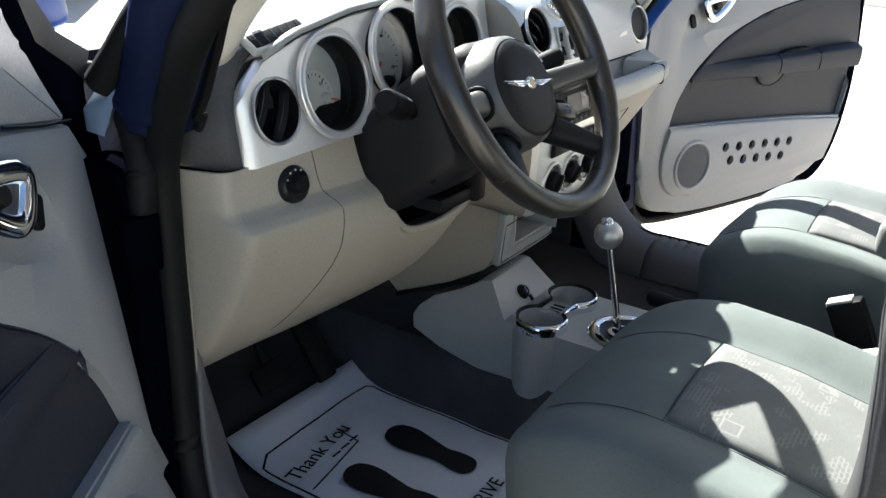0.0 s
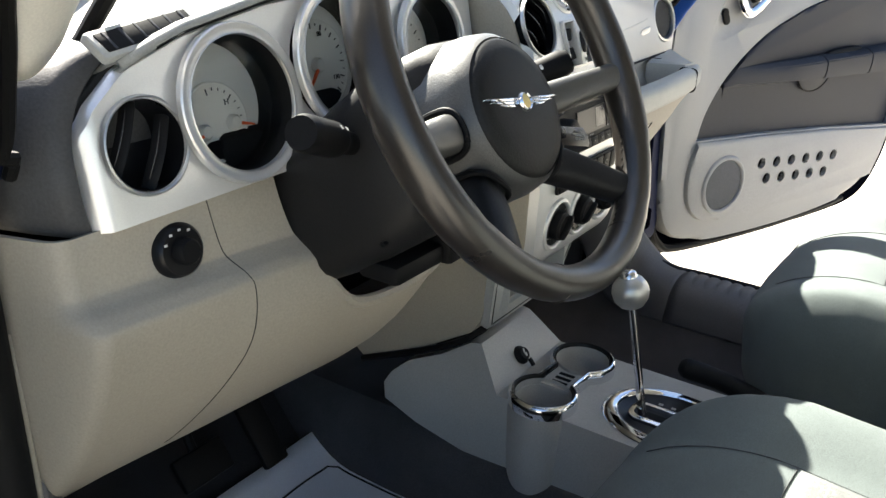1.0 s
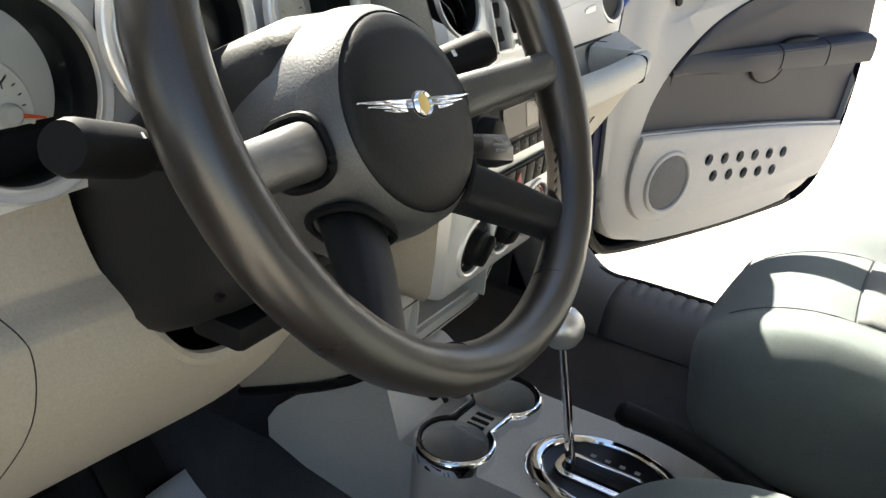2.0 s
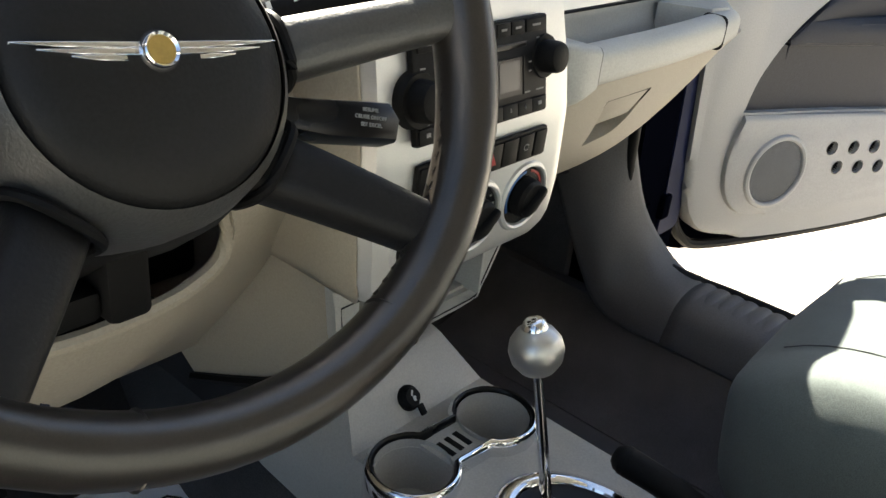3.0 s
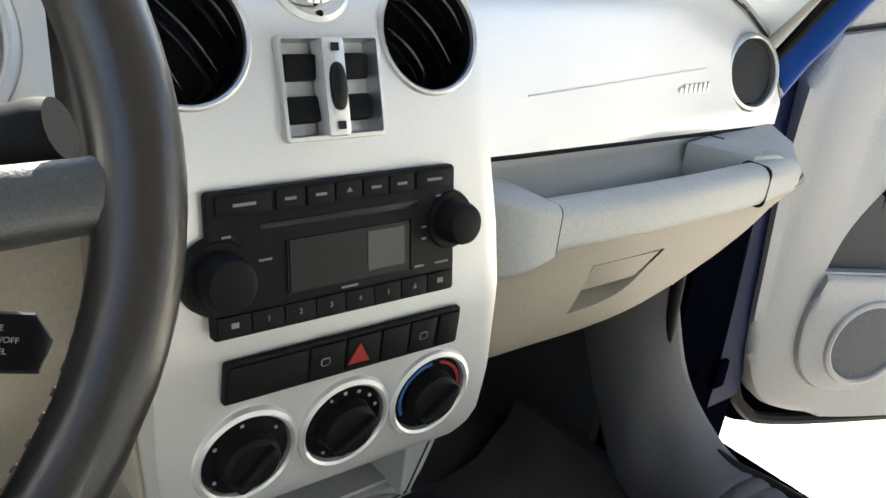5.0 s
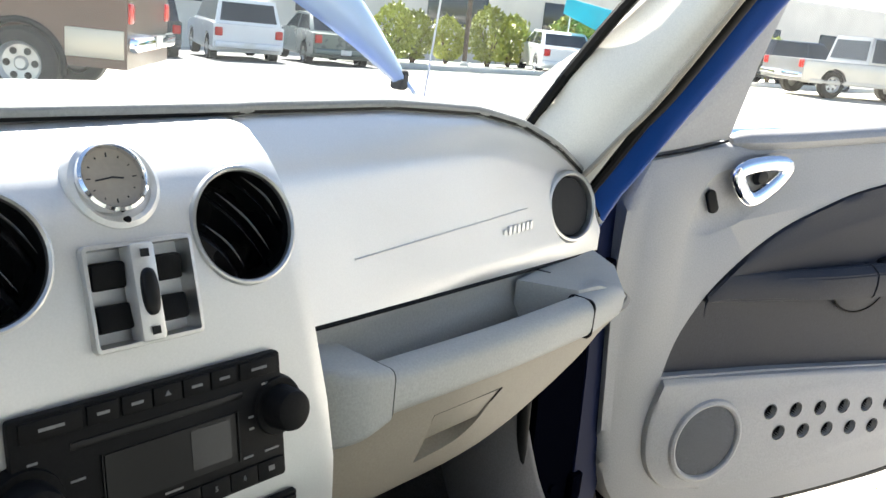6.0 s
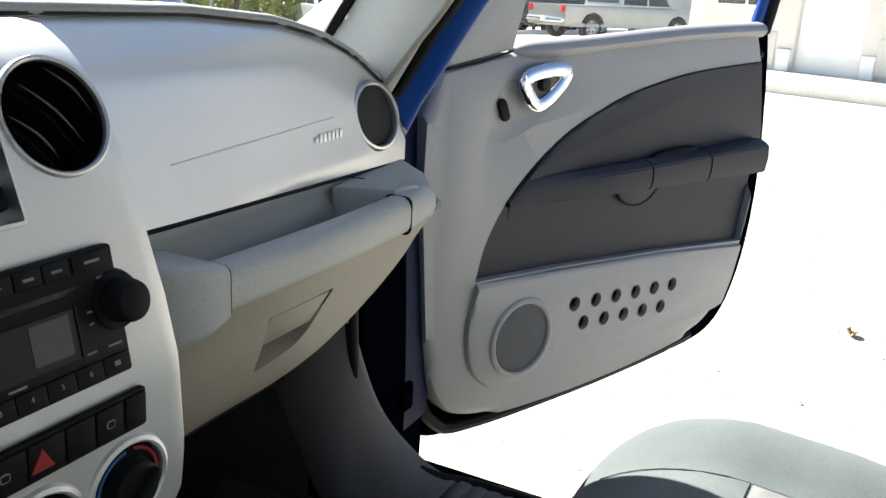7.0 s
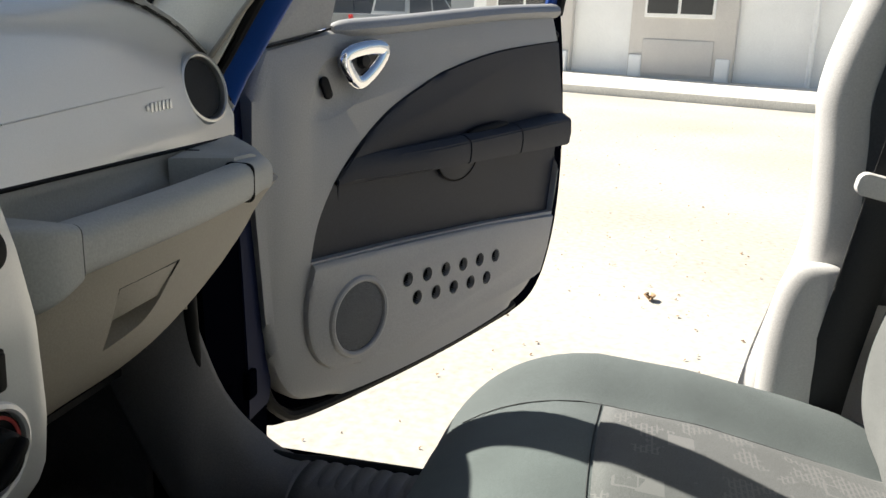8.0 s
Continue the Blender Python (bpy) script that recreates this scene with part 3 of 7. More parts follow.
        sheet("post_panel", rows_, M_ENDCAP, bp, "dark grey sheet over the inner face of the post", thick=0.003)
    # rear side wall and roof rail, which close the cabin
    wall_piece(f"wall_{num}", box((X(0.80), -1.55, 0.72), (0.06, 1.40, 0.78), 0.02), M_TRIM, "pale grey trimmed rear side wall", "wall")
    rows_ = [[Vector((X(0.842 + 0.022 * math.sin(math.pi * q) - 0.02 * e ** 3), lerp(-0.86, -2.32, e), lerp(0.24, 1.125, q))) for e in np.linspace(0, 1, 12)] for q in np.linspace(0, 1, 10)]
    tagged(sheet(f"wall_outer_{num}", rows_, M_BLUE, thick=0.008), "metallic blue rear quarter of the car's body", "car body", kind="structure")
    wall_piece(f"wall_rail_{num}", box((X(0.62), -1.30, 1.55), (0.10, 2.0, 0.07), 0.02), M_TRIM, "pale grey roof rail above the doors", "roof rail")


side_shell(1)
side_shell(-1)
wall_piece("ceiling", box((XC, -1.30, 1.60), (1.32, 2.06, 0.05), 0.02), M_ROOF, "grey cloth headliner under the roof", "headliner")
wall_piece("wall_rear", box((XC, -2.28, 0.80), (1.45, 0.06, 1.0), 0.02), M_TRIM, "pale grey trimmed tailgate wall", "wall")
rows = [[Vector((XC + 0.668 * u, y, 1.634 + 0.030 * (1 - u * u) * math.sin(math.pi * min(1.0, 0.1 + 0.9 * (y + 2.33) / 2.06)))) for u in np.linspace(-1, 1, 17)] for y in np.linspace(-2.33, -0.275, 17)]
tagged(sheet("roof", rows, M_BLUE, thick=0.006), "metallic blue curved roof panel above the headliner", "roof", kind="structure")
rows = [[Vector((XC + 0.745 * u, -2.335 - 0.03 * (1 - u * u) - 0.02 * math.sin(math.pi * q), lerp(0.24, 1.305, q))) for u in np.linspace(-1, 1, 13)] for q in np.linspace(0, 1, 8)]
tagged(sheet("wall_tail", rows, M_BLUE, thick=0.006), "metallic blue outer skin of the tailgate", "tailgate", kind="structure")

# driver's side of the cowl: outer gasket, wiring gaiter and the wing's sunlit corner
tagged(part("trim_gasket_4", tube(smooth_path([(-0.745, 0.02, 1.265), (-0.755, 0.138, 1.158), (-0.762, 0.195, 1.092), (-0.765, 0.225, 1.060)], 6), 0.021, 10), M_RUBBER), "thick black rubber gasket outside the windscreen pillar", "gasket", kind="structure")
gt = thing("wiring_gaiter", "black ribbed rubber wiring gaiter between door and hinge post", "gaiter", (-0.75, 0.19, 0.97))
gp = smooth_path([(-0.735, 0.235, 1.042), (-0.748, 0.205, 1.022), (-0.757, 0.180, 0.985), (-0.765, 0.170, 0.940), (-0.765, 0.180, 0.885)], 8)
part("sleeve", tube(gp, lambda t: 0.018 + 0.0006 * math.sin(t * 70), 14), M_RUBBER, gt)
for q0, q1 in ((gp[0], gp[2]), (gp[-1], gp[-3])):
    part("collar", tube([q0, q0.lerp(q1, 0.5), q1], 0.0225, 14), M_RUBBER, gt, "thick rubber end collar")

# windscreen
rows = []
for t in np.linspace(0, 1, 10):
    row = []
    for s in np.linspace(-1, 1, 21):
        xb = XC + 0.625 * s
        yb = 0.52 - 0.30 * s * s
        xt, yt = XC + 0.535 * s, -0.20 - 0.08 * s * s
        p = Vector((lerp(xb, xt, t), lerp(yb, yt, t) + 0.03 * math.sin(math.pi * t), lerp(1.06, 1.57, t)))
        row.append(inner_edge(p, max(0.0, 2 * s - 1.0) ** 2))
    rows.append(row)
ws = sheet("window_windscreen", rows, M_SCREEN, thick=0.0)
tagged(ws, "clear curved windscreen above the dashboard", "windscreen", kind="structure")
for nm, col in (("trim_gasket_1", 20), ("trim_gasket_2", 0)):
    tagged(part(nm, tube([r[col] for r in rows], 0.008, 8), M_RUBBER), "black rubber windscreen gasket beside the pillar", "gasket", kind="structure")
tagged(part("trim_gasket_3", tube([Vector((p.x, p.y, p.z - 0.01)) for p in rows[0]], 0.014, 8), M_RUBBER), "black rubber gasket at the windscreen foot", "gasket", kind="structure")

# ---- dashboard ----
dash = thing("dashboard", "two-tone slate and beige dashboard with silver painted panels", "dashboard", (XC, 0.25, 0.6))


def top_edge(x):
    """Height of the upper rim of the dashboard's face."""
    return knots(x, [(-0.665, 0.980), (-0.657, 1.026), (-0.638, 1.056), (-0.603, 1.084), (-0.543, 1.106), (-0.443, 1.127), (-0.33, 1.138), (-0.15, 1.142), (0.16, 1.140), (0.35, 1.138), (0.50, 1.128), (0.58, 1.112), (0.65, 1.082), (0.70, 1.052), (0.728, 1.02), (0.742, 0.98)])


def y_driver(x, z):
    return 0.108 - 0.10 * (x + 0.653) + 0.20 * (z - 0.986)


def y_passenger(x, z):
    return 0.045 + 0.125 * (x - 0.2) + 0.30 * max(0.0, z - 0.97) + 0.9 * max(0.0, z - 1.09) ** 1.2


def face_sheet(name, x0, x1, low, ysurf, mat, label, nx=60, nz=16):
    rows = []
    for j in range(nz + 3):
        row = []
        for i in range(nx + 1):
            x = lerp(x0, x1, i / nx)
            curl = 0.022 * max(0.0, 1 - i / 2.5) ** 2 if x0 < -0.5 else 0.0
            zt, zl = top_edge(x) - 0.006, low(x)
            if j <= nz:
                z = lerp(zl, zt, j / nz)
                y = ysurf(x, z)
            else:
                k = j - nz
                z = zt + 0.003 * (1 if k == 1 else 0.5)
                y = ysurf(x, zt) + 0.008 * k
            row.append(Vector((x, y + curl, z)))
        rows.append(row)
    return sheet(name, rows, mat, dash, label, thick=0.006)


FACE = Vector((0, -0.975, 0.222)).normalized()       # the way the gauges look
GAUGES = [(-0.491, 0.098, 1.037, 0.074), (-0.355, 0.086, 1.064, 0.075), (-0.208, 0.077, 1.066, 0.064)]
VENT_L = (-0.596, 0.108, 1.016, 0.043)
OUTLET_R = (0.654, 0.108, 1.014, 0.042)
drv = face_sheet("driver_panel", -0.659, -0.13, lambda x: knots(x, [(-0.66, 0.950), (-0.43, 0.965), (-0.13, 0.968)]), y_driver, M_SILVER, "satin silver instrument panel", 70)


def hole(c, r, n=40, deep=0.10, axis=FACE):
    return lathe([(0, -deep), (r, -deep), (r, deep), (0, deep)], n, frame_of(c[:3], (1, 0, 0), axis))


drill(drv, [hole(g, g[3] - 0.006) for g in GAUGES] + [hole(VENT_L, 0.040)])
pas = face_sheet("passenger_panel", 0.150, 0.742, lambda x: knots(x, [(0.15, 0.975), (0.2, 0.972), (0.742, 0.944)]), y_passenger, M_SILVER, "satin silver passenger airbag panel", 60)
AX_P = Vector((-0.12, -0.96, 0.26)).normalized()
drill(pas, [hole(OUTLET_R, 0.039, axis=AX_P)])

# airbag seam and embossed lettering as plain raised bars
seam = [Vector((x, y_passenger(x, z) - 0.0005, z)) for x, z in zip(np.linspace(0.25, 0.555, 20), np.linspace(1.016, 1.022, 20))]
part("seam", tube(seam, 0.0008, 6), M_SILVER, dash)
for i in range(7):
    x = 0.500 + i * 0.0098
    part("embossed_bar", box((x, y_passenger(x, 1.003) - 0.001, 1.0035), (0.0052, 0.003, 0.011 if i else 0.006), 0.001), M_SILVER, dash)

# slate top pad from the face back to the windscreen
rows = []
for s in np.linspace(-0.606, 0.744, 60):
    zt = top_edge(s)
    yf = (y_driver(s, zt) if s < -0.13 else (lerp(y_driver(-0.13, zt), 0.11, (s + 0.13) / 0.29) if s < 0.16 else y_passenger(s, zt))) - 0.004
    u = (s - XC) / 0.72
    yb = 0.56 - 0.26 * u * u
    zb = 1.075 - 0.03 * u * u
    zc = zt + 0.003
    low_ = min(1.0, max(0.0, (-0.38 - s) / 0.10))
    rows.append(smooth_path([(s, yf + 0.014, zt - 0.004), (s, yf + 0.002, zt + 0.001), (s, yf + 0.010, zt + 0.0038 - 0.002 * low_), (s, yf + 0.05, max(zc - 0.016 * low_, 1.03)), (s, lerp(yf, yb, 0.5), max(zc - 0.012 - 0.008 * low_, 1.06)), (s, yb, zb)], 4))
sheet("top_pad", rows, M_TOPPAD, dash, "slate grey grained dashboard top", thick=0.004)
line = []
for s in np.linspace(-0.57, 0.738, 90):
    zt = top_edge(s)
    yf = (y_driver(s, zt) if s < -0.13 else (lerp(y_driver(-0.13, zt), 0.11, (s + 0.13) / 0.29) if s < 0.16 else y_passenger(s, zt))) - 0.004
    line.append(Vector((s, yf + 0.001, zt - 0.001)))
part("gap_strip", tube(line, 0.0027, 6), M_BLACK, dash, "black gap strip under the top pad")
foot = [Vector((x, y_passenger(x, knots(x, [(0.15, 0.975), (0.2, 0.972), (0.742, 0.944)])) + 0.0005, knots(x, [(0.15, 0.975), (0.2, 0.972), (0.742, 0.944)]) - 0.002)) for x in np.linspace(0.152, 0.728, 40)]
part("gap_strip", tube(foot, 0.0024, 6), M_BLACK, dash, "black gap under the passenger panel")
# dark end cap between the silver panel's edge and the pillar
front_ = smooth_path([(-0.652, 0.116, 0.948), (-0.661, 0.112, 0.985), (-0.656, 0.124, 1.028), (-0.637, 0.136, 1.058), (-0.602, 0.146, 1.084), (-0.556, 0.150, 1.099)], 6)
back_ = smooth_path([(-0.700, 0.178, 0.955), (-0.702, 0.182, 0.992), (-0.698, 0.190, 1.040), (-0.690, 0.212, 1.072), (-0.668, 0.262, 1.090), (-0.610, 0.330, 1.080)], 6)
sheet("end_cap", [[p, p.lerp(q, 0.25) + Vector((-0.004, -0.004, 0)), p.lerp(q, 0.6) + Vector((-0.004, -0.002, 0)), q] for p, q in zip(front_, back_)], M_ENDCAP, dash, "dark slate end cap", thick=0.004)
fill_ = [(-0.652, 0.95), (-0.655, 1.000), (-0.648, 1.026), (-0.628, 1.054), (-0.596, 1.080), (-0.545, 1.098), (-0.50, 1.106), (-0.50, 0.95)]
part("end_filler", prism(fill_, 0.12, frame_of((0, 0.272, 0), (1, 0, 0), (0, -1, 0)), 0.003), M_ENDCAP, dash, "dark slate end of the dashboard body")
# demister outlet at the driver's end
a, b = Vector((-0.611, 0.135, 1.087)), Vector((-0.514, 0.130, 1.119))
m = frame_of((a + b) / 2 + Vector((0, 0.008, -0.002)), (b - a).normalized(), (0.0, -0.62, 0.78))
dv = part("demister_outlet", prism(rounded(0.122, 0.030, 0.004), 0.008, m, 0.002), M_TRAY, dash, "slate demister grille")
part("slot", box((0, 0, 0.0078), (0.108, 0.020, 0.003), 0.001, m), M_BLACK, dv)
for i in range(6):
    part("fin", box((-0.045 + i * 0.018, 0, 0.0086), (0.003, 0.020, 0.003), 0.0008, m), M_SLATE, dv)


def vent(c, r, axis, tilt, name="air_vent", vanes=3, bezel=None, vane_mat=M_VANE):
    """A round air outlet: chrome-edged ring, black barrel and slanting vanes."""
    m = frame_of(c, (1, 0, 0), axis)
    ring = part(name, lathe([(r - 0.003, -0.004), (r - 0.0025, 0.0022), (r - 0.001, 0.0036), (r + 0.0004, 0.003), (r + 0.0013, -0.001)], 64, m), bezel or M_SATIN, dash, "round air vent with a satin silver ring")
    part("barrel", lathe([(0, -0.045), (r - 0.004, -0.045), (r - 0.003, -0.001)], 40, m), M_PIANO, ring, "black barrel")
    if vanes:
        for i in range(vanes):
            o = (i - (vanes - 1) / 2) * (2 * r / (vanes + 0.4))
            h = math.sqrt(max(0, (r - 0.0045) ** 2 - o * o))
            path = smooth_path([(-h, o, -0.013), (-h * 0.5, o + 0.001, -0.009), (0, o + 0.0015, -0.007), (h * 0.5, o + 0.001, -0.009), (h, o, -0.013)], 4)
            part("vane", tube(path, 0.0068, 8, m=m @ pose(0, 0, 0, 0, 0, tilt), flat=0.16, up=(0, 0.75, 0.66)), vane_mat, ring)
            # thin tapering tube stands in for the highlight along each vane
            part("vane_edge", tube([p + Vector((0, 0.0045, 0.0046)) for p in path[2:-2]], lambda t: 0.0009 * math.sin(math.pi * (0.1 + 0.85 * t)), 6, m=m @ pose(0, 0, 0, 0, 0, tilt)), M_GLINT, ring)
    return ring


vent(VENT_L[:3], VENT_L[3], FACE, 62, vanes=2, vane_mat=M_BLACK)
r_out = OUTLET_R[3]
m = frame_of(OUTLET_R[:3], (1, 0, 0), AX_P)
ring = part("air_vent", lathe([(r_out - 0.004, -0.008), (r_out - 0.003, 0.002), (r_out - 0.001, 0.004), (r_out + 0.002, 0.003), (r_out + 0.004, -0.003)], 48, m), M_SATIN, dash, "round end outlet with a satin silver ring")
part("grille", lathe([(0, -0.003), (r_out - 0.006, -0.0035), (r_out - 0.004, -0.008)], 40, m), M_SHROUD, ring, "dark grey outlet cover")


def gauge(c, r, dials, window, numbers=()):
    """A deep round gauge: slim silver hood, black barrel, pale face with a raised dial, marks and needles."""
    m = frame_of(c, (1, 0, 0), FACE)
    deep = -0.046
    hood = part("gauge_hood", lathe([(r - 0.0105, -0.006), (r - 0.0100, 0.0018), (r - 0.0090, 0.0030), (r - 0.0074, 0.0024), (r - 0.0050, 0.0030), (r - 0.0020, 0.0048), (r - 0.0004, 0.0050), (r + 0.0010, 0.0036), (r + 0.0016, -0.002)], 72, m), M_SILVER, dash, "slim silver gauge hood")
    part("hood_ring", lathe([(r - 0.0110, 0.000), (r - 0.0108, 0.0030), (r - 0.0100, 0.0042), (r - 0.0090, 0.0034)], 72, m), M_SATIN, hood, "thin bright inner ring")
    part("hood_lining", lathe([(r - 0.0130, deep - 0.004), (r - 0.0112, -0.02), (r - 0.0105, 0.001)], 56, m), M_BLACK, hood, "black hood lining")
    rf = r - 0.0128
    face = part("gauge_face", lathe([(0, deep), (rf, deep - 0.0005), (rf + 0.001, deep - 0.006)], 48, m), M_DIAL, dash, "pale gauge face with dark marks")
    cy, rd = dials["centre"], dials["radius"]
    part("dial_plate", lathe([(0, 0.0022), (rd - 0.003, 0.0022), (rd - 0.001, 0.0036), (rd + 0.0006, 0.0030), (rd + 0.001, -0.001)], 48, m @ pose(0, cy, deep)), M_DIAL, face, "raised round dial")
    for i in range(dials["ticks"]):
        a = dials["from"] + (dials["to"] - dials["from"]) * i / (dials["ticks"] - 1)
        big = i % dials["major"] == 0
        part("tick", box((rd - (0.0085 if big else 0.0068), 0, 0.0026), (0.006 if big else 0.003, 0.0013 if big else 0.0009, 0.0008), 0, m @ pose(0, cy, deep, 0, 0, a)), M_INK, face)
    for px, py, an, ln, cap in dials["needles"]:
        part("needle", prism([(-0.003, -0.0021), (ln, -0.0008), (ln, 0.0008), (-0.003, 0.0021)], 0.002, m @ pose(px, py, deep + 0.0065, 0, 0, an)), M_ORANGE, face, "orange needle")
        part("needle_cap", lathe([(0, 0.0075), (cap * 0.7, 0.0070), (cap * 0.95, 0.0045), (cap, 0)], 24, m @ pose(px, py, deep + 0.002)), M_DIAL, face)
    for text, px, py, size in numbers:
        words("gauge_print", text, size, M_INK, m @ pose(px, py, deep + 0.0027), face)
    wx, w0, w1 = window
    low = [(wx * 1.22 * math.cos(radians(a)), w1 + 0.018 + 0.020 * math.sin(radians(a))) for a in range(200, 341, 14)]
    ol = [(-wx, w0 - 0.004), (-wx * 0.55, w0), (wx * 0.55, w0), (wx, w0 - 0.004)] + low[::-1]
    part("display_window", prism(ol, 0.0012, m @ pose(0, 0, deep + 0.0030)), M_PIANO, face, "dark display window")
    pane = part("gauge_pane", lathe([(0, -0.014), (r - 0.0115, -0.014)], 40, m), M_GLASS, face, "clear gauge pane")
    pane.visible_shadow = False


gauge(GAUGES[0][:3], GAUGES[0][3], {"centre": -0.016, "radius": 0.039, "ticks": 9, "major": 4, "from": 100, "to": -12, "needles": ((0.020, -0.020, -14, 0.024, 0.0085), (-0.018, -0.023, 205, 0.018, 0.0080))}, (0.024, -0.033, -0.050), (("H", 0.017, 0.001, 0.0085),))
gauge(GAUGES[1][:3], GAUGES[1][3], {"centre": -0.004, "radius": 0.050, "ticks": 25, "major": 2, "from": 225, "to": -45, "needles": ((0.0, -0.004, 227, 0.042, 0.0085),)}, (0.026, -0.030, -0.050), (("120", 0.028, -0.020, 0.0070), ("60", -0.012, 0.028, 0.0070), ("80", 0.012, 0.028, 0.0070)))
gauge(GAUGES[2][:3], GAUGES[2][3], {"centre": -0.004, "radius": 0.040, "ticks": 15, "major": 2, "from": 225, "to": -45, "needles": ((0.0, -0.004, 227, 0.032, 0.0080),)}, (0.020, -0.026, -0.042))

# beige lower fascia on the driver's side, with an opening for the steering column
sect = []
FRONT = [(0.110, 0.953), (0.103, 0.908), (0.095, 0.896), (0.075, 0.885), (0.068, 0.868), (0.091, 0.795), (0.154, 0.694), (0.246, 0.608)]
SIDE = [(0.186, 0.950), (0.190, 0.905), (0.192, 0.893), (0.194, 0.881), (0.196, 0.866), (0.204, 0.80), (0.216, 0.72), (0.246, 0.618)]
for x, prof in ((-0.712, SIDE),
                (-0.703, [(lerp(p[0], q[0], 0.42), p[1]) for p, q in zip(FRONT, SIDE)]),
                (-0.694, [(lerp(p[0], q[0], 0.12), p[1]) for p, q in zip(FRONT, SIDE)]),
                (-0.682, [(lerp(p[0], q[0], 0.012), p[1]) for p, q in zip(FRONT, SIDE)]),
                (-0.658, [(y - 0.001, z) for y, z in FRONT]),
                (-0.533, [(0.097, 0.963), (0.088, 0.907), (0.080, 0.895), (0.061, 0.884), (0.055, 0.867), (0.069, 0.795), (0.144, 0.684), (0.254, 0.596)]),
                (-0.423, [(0.088, 0.967), (0.074, 0.907), (0.066, 0.895), (0.047, 0.883), (0.041, 0.867), (0.039, 0.815), (0.109, 0.704), (0.261, 0.583)]),
                (-0.295, [(0.079, 0.969), (0.065, 0.906), (0.057, 0.894), (0.041, 0.880), (0.035, 0.864), (0.035, 0.804), (0.099, 0.703), (0.267, 0.573)]),
                (-0.180, [(0.072, 0.969), (0.058, 0.905), (0.054, 0.893), (0.046, 0.879), (0.042, 0.865), (0.052, 0.823), (0.120, 0.713), (0.269, 0.567)]),
                (-0.095, [(0.060, 0.969), (0.055, 0.905), (0.055, 0.893), (0.055, 0.879), (0.056, 0.865), (0.080, 0.823), (0.150, 0.713), (0.269, 0.567)])):
    sect.append([Vector((x, y, z)) for y, z in prof])
fas = sheet("lower_fascia", loft(sect, 5, 5), M_BEIGE, dash, "pebble beige knee panel", thick=0.005)
cutp = curve2([(-0.468, 1.02), (-0.462, 0.938), (-0.445, 0.872), (-0.420, 0.828), (-0.382, 0.806), (-0.30, 0.800), (-0.24, 0.805), (-0.207, 0.815), (-0.195, 0.838), (-0.200, 0.88), (-0.20, 1.02)], 6)
drill(fas, [prism(cutp, 0.40, frame_of((0, 0.25, 0), (1, 0, 0), (0, -1, 0)))])
lip = [Vector((x, knots(x, [(-0.475, 0.070), (-0.43, 0.042), (-0.33, 0.036), (-0.25, 0.040), (-0.2, 0.050)]) + 0.25 * max(0, z - 0.87), z)) for x, z in cutp if z < 0.885]
part("column_lip", tube(lip, 0.007, 8), M_BEIGE, dash, "rolled beige lip of the column opening")
# solid black block gives the opening its shade as colour
part("column_well", box((-0.335, 0.175, 0.88), (0.32, 0.10, 0.24), 0.01), M_BLACK, dash, "black block in place of the shaded hollow behind the column")
skin_of = BVHTree.FromObject(fas, bpy.context.evaluated_depsgraph_get())


def on_fascia(pts, n=8):
    """Points of a line drawn on the knee panel, from their (x, z)."""
    out = []
    for x, z in curve2(pts, n):
        hit = skin_of.ray_cast(Vector((x, -0.5, z)), Vector((0, 1, 0)))[0]
        if hit is not None:
            out.append(hit)
    return out


JOINT_LINE = [(-0.546, 0.962), (-0.539, 0.910), (-0.531, 0.882), (-0.528, 0.850), (-0.533, 0.800), (-0.548, 0.740), (-0.572, 0.675)]
part("panel_joint", tube(on_fascia(JOINT_LINE), 0.0006, 6), M_SHROUD, dash, "narrow joint in the knee panel")
# headlamp switch
m = frame_of((-0.583, 0.094, 0.917), (1, 0, 0), (0, -0.97, 0.2))
knob = part("lamp_switch", lathe([(0, 0.006), (0.022, 0.006), (0.026, 0.002), (0.027, -0.004)], 36, m), M_PIANO, dash, "round black headlamp switch")
part("switch_knob", lathe([(0, 0.018), (0.010, 0.018), (0.0125, 0.015), (0.013, 0.006)], 28, m), M_BLACK, knob)
for a in (60, 90, 120, 150):
    part("switch_mark", box((0.020 * math.cos(radians(a)), 0.020 * math.sin(radians(a)), 0.0064), (0.003, 0.0022, 0.0006), 0, m), M_MARK, knob)

# ---- centre stack ----


def stack_x(z):
    return 0.025 - 0.055 * (z - 0.815)


def stack_y(z):
    return knots(z, [(0.750, 0.000), (0.757, -0.014), (0.775, -0.024), (0.815, -0.029), (0.90, -0.032), (0.95, -0.028), (1.0, -0.019), (1.05, -0.006), (1.085, 0.008), (1.105, 0.022), (1.122, 0.042), (1.133, 0.068), (1.137, 0.105)])


def stack_half(z):
    return knots(z, [(0.750, 0.115), (0.760, 0.126), (0.785, 0.137), (0.83, 0.1405), (0.90, 0.139), (1.0, 0.130), (1.08, 0.127), (1.12, 0.130), (1.137, 0.136)])


def stack_pose(x, z, lift=0.0):
    """A pose on the stack's face, x metres from its middle at height z, looking out of it."""
    e = 0.006
    t = Vector((stack_x(z + e) - stack_x(z - e), stack_y(z + e) - stack_y(z - e), 2 * e)).normalized()
    nrm = Vector((1, 0, 0)).cross(t).normalized()
    return frame_of(Vector((stack_x(z) + x, stack_y(z), z)) + nrm * lift, (1, 0, 0), nrm)


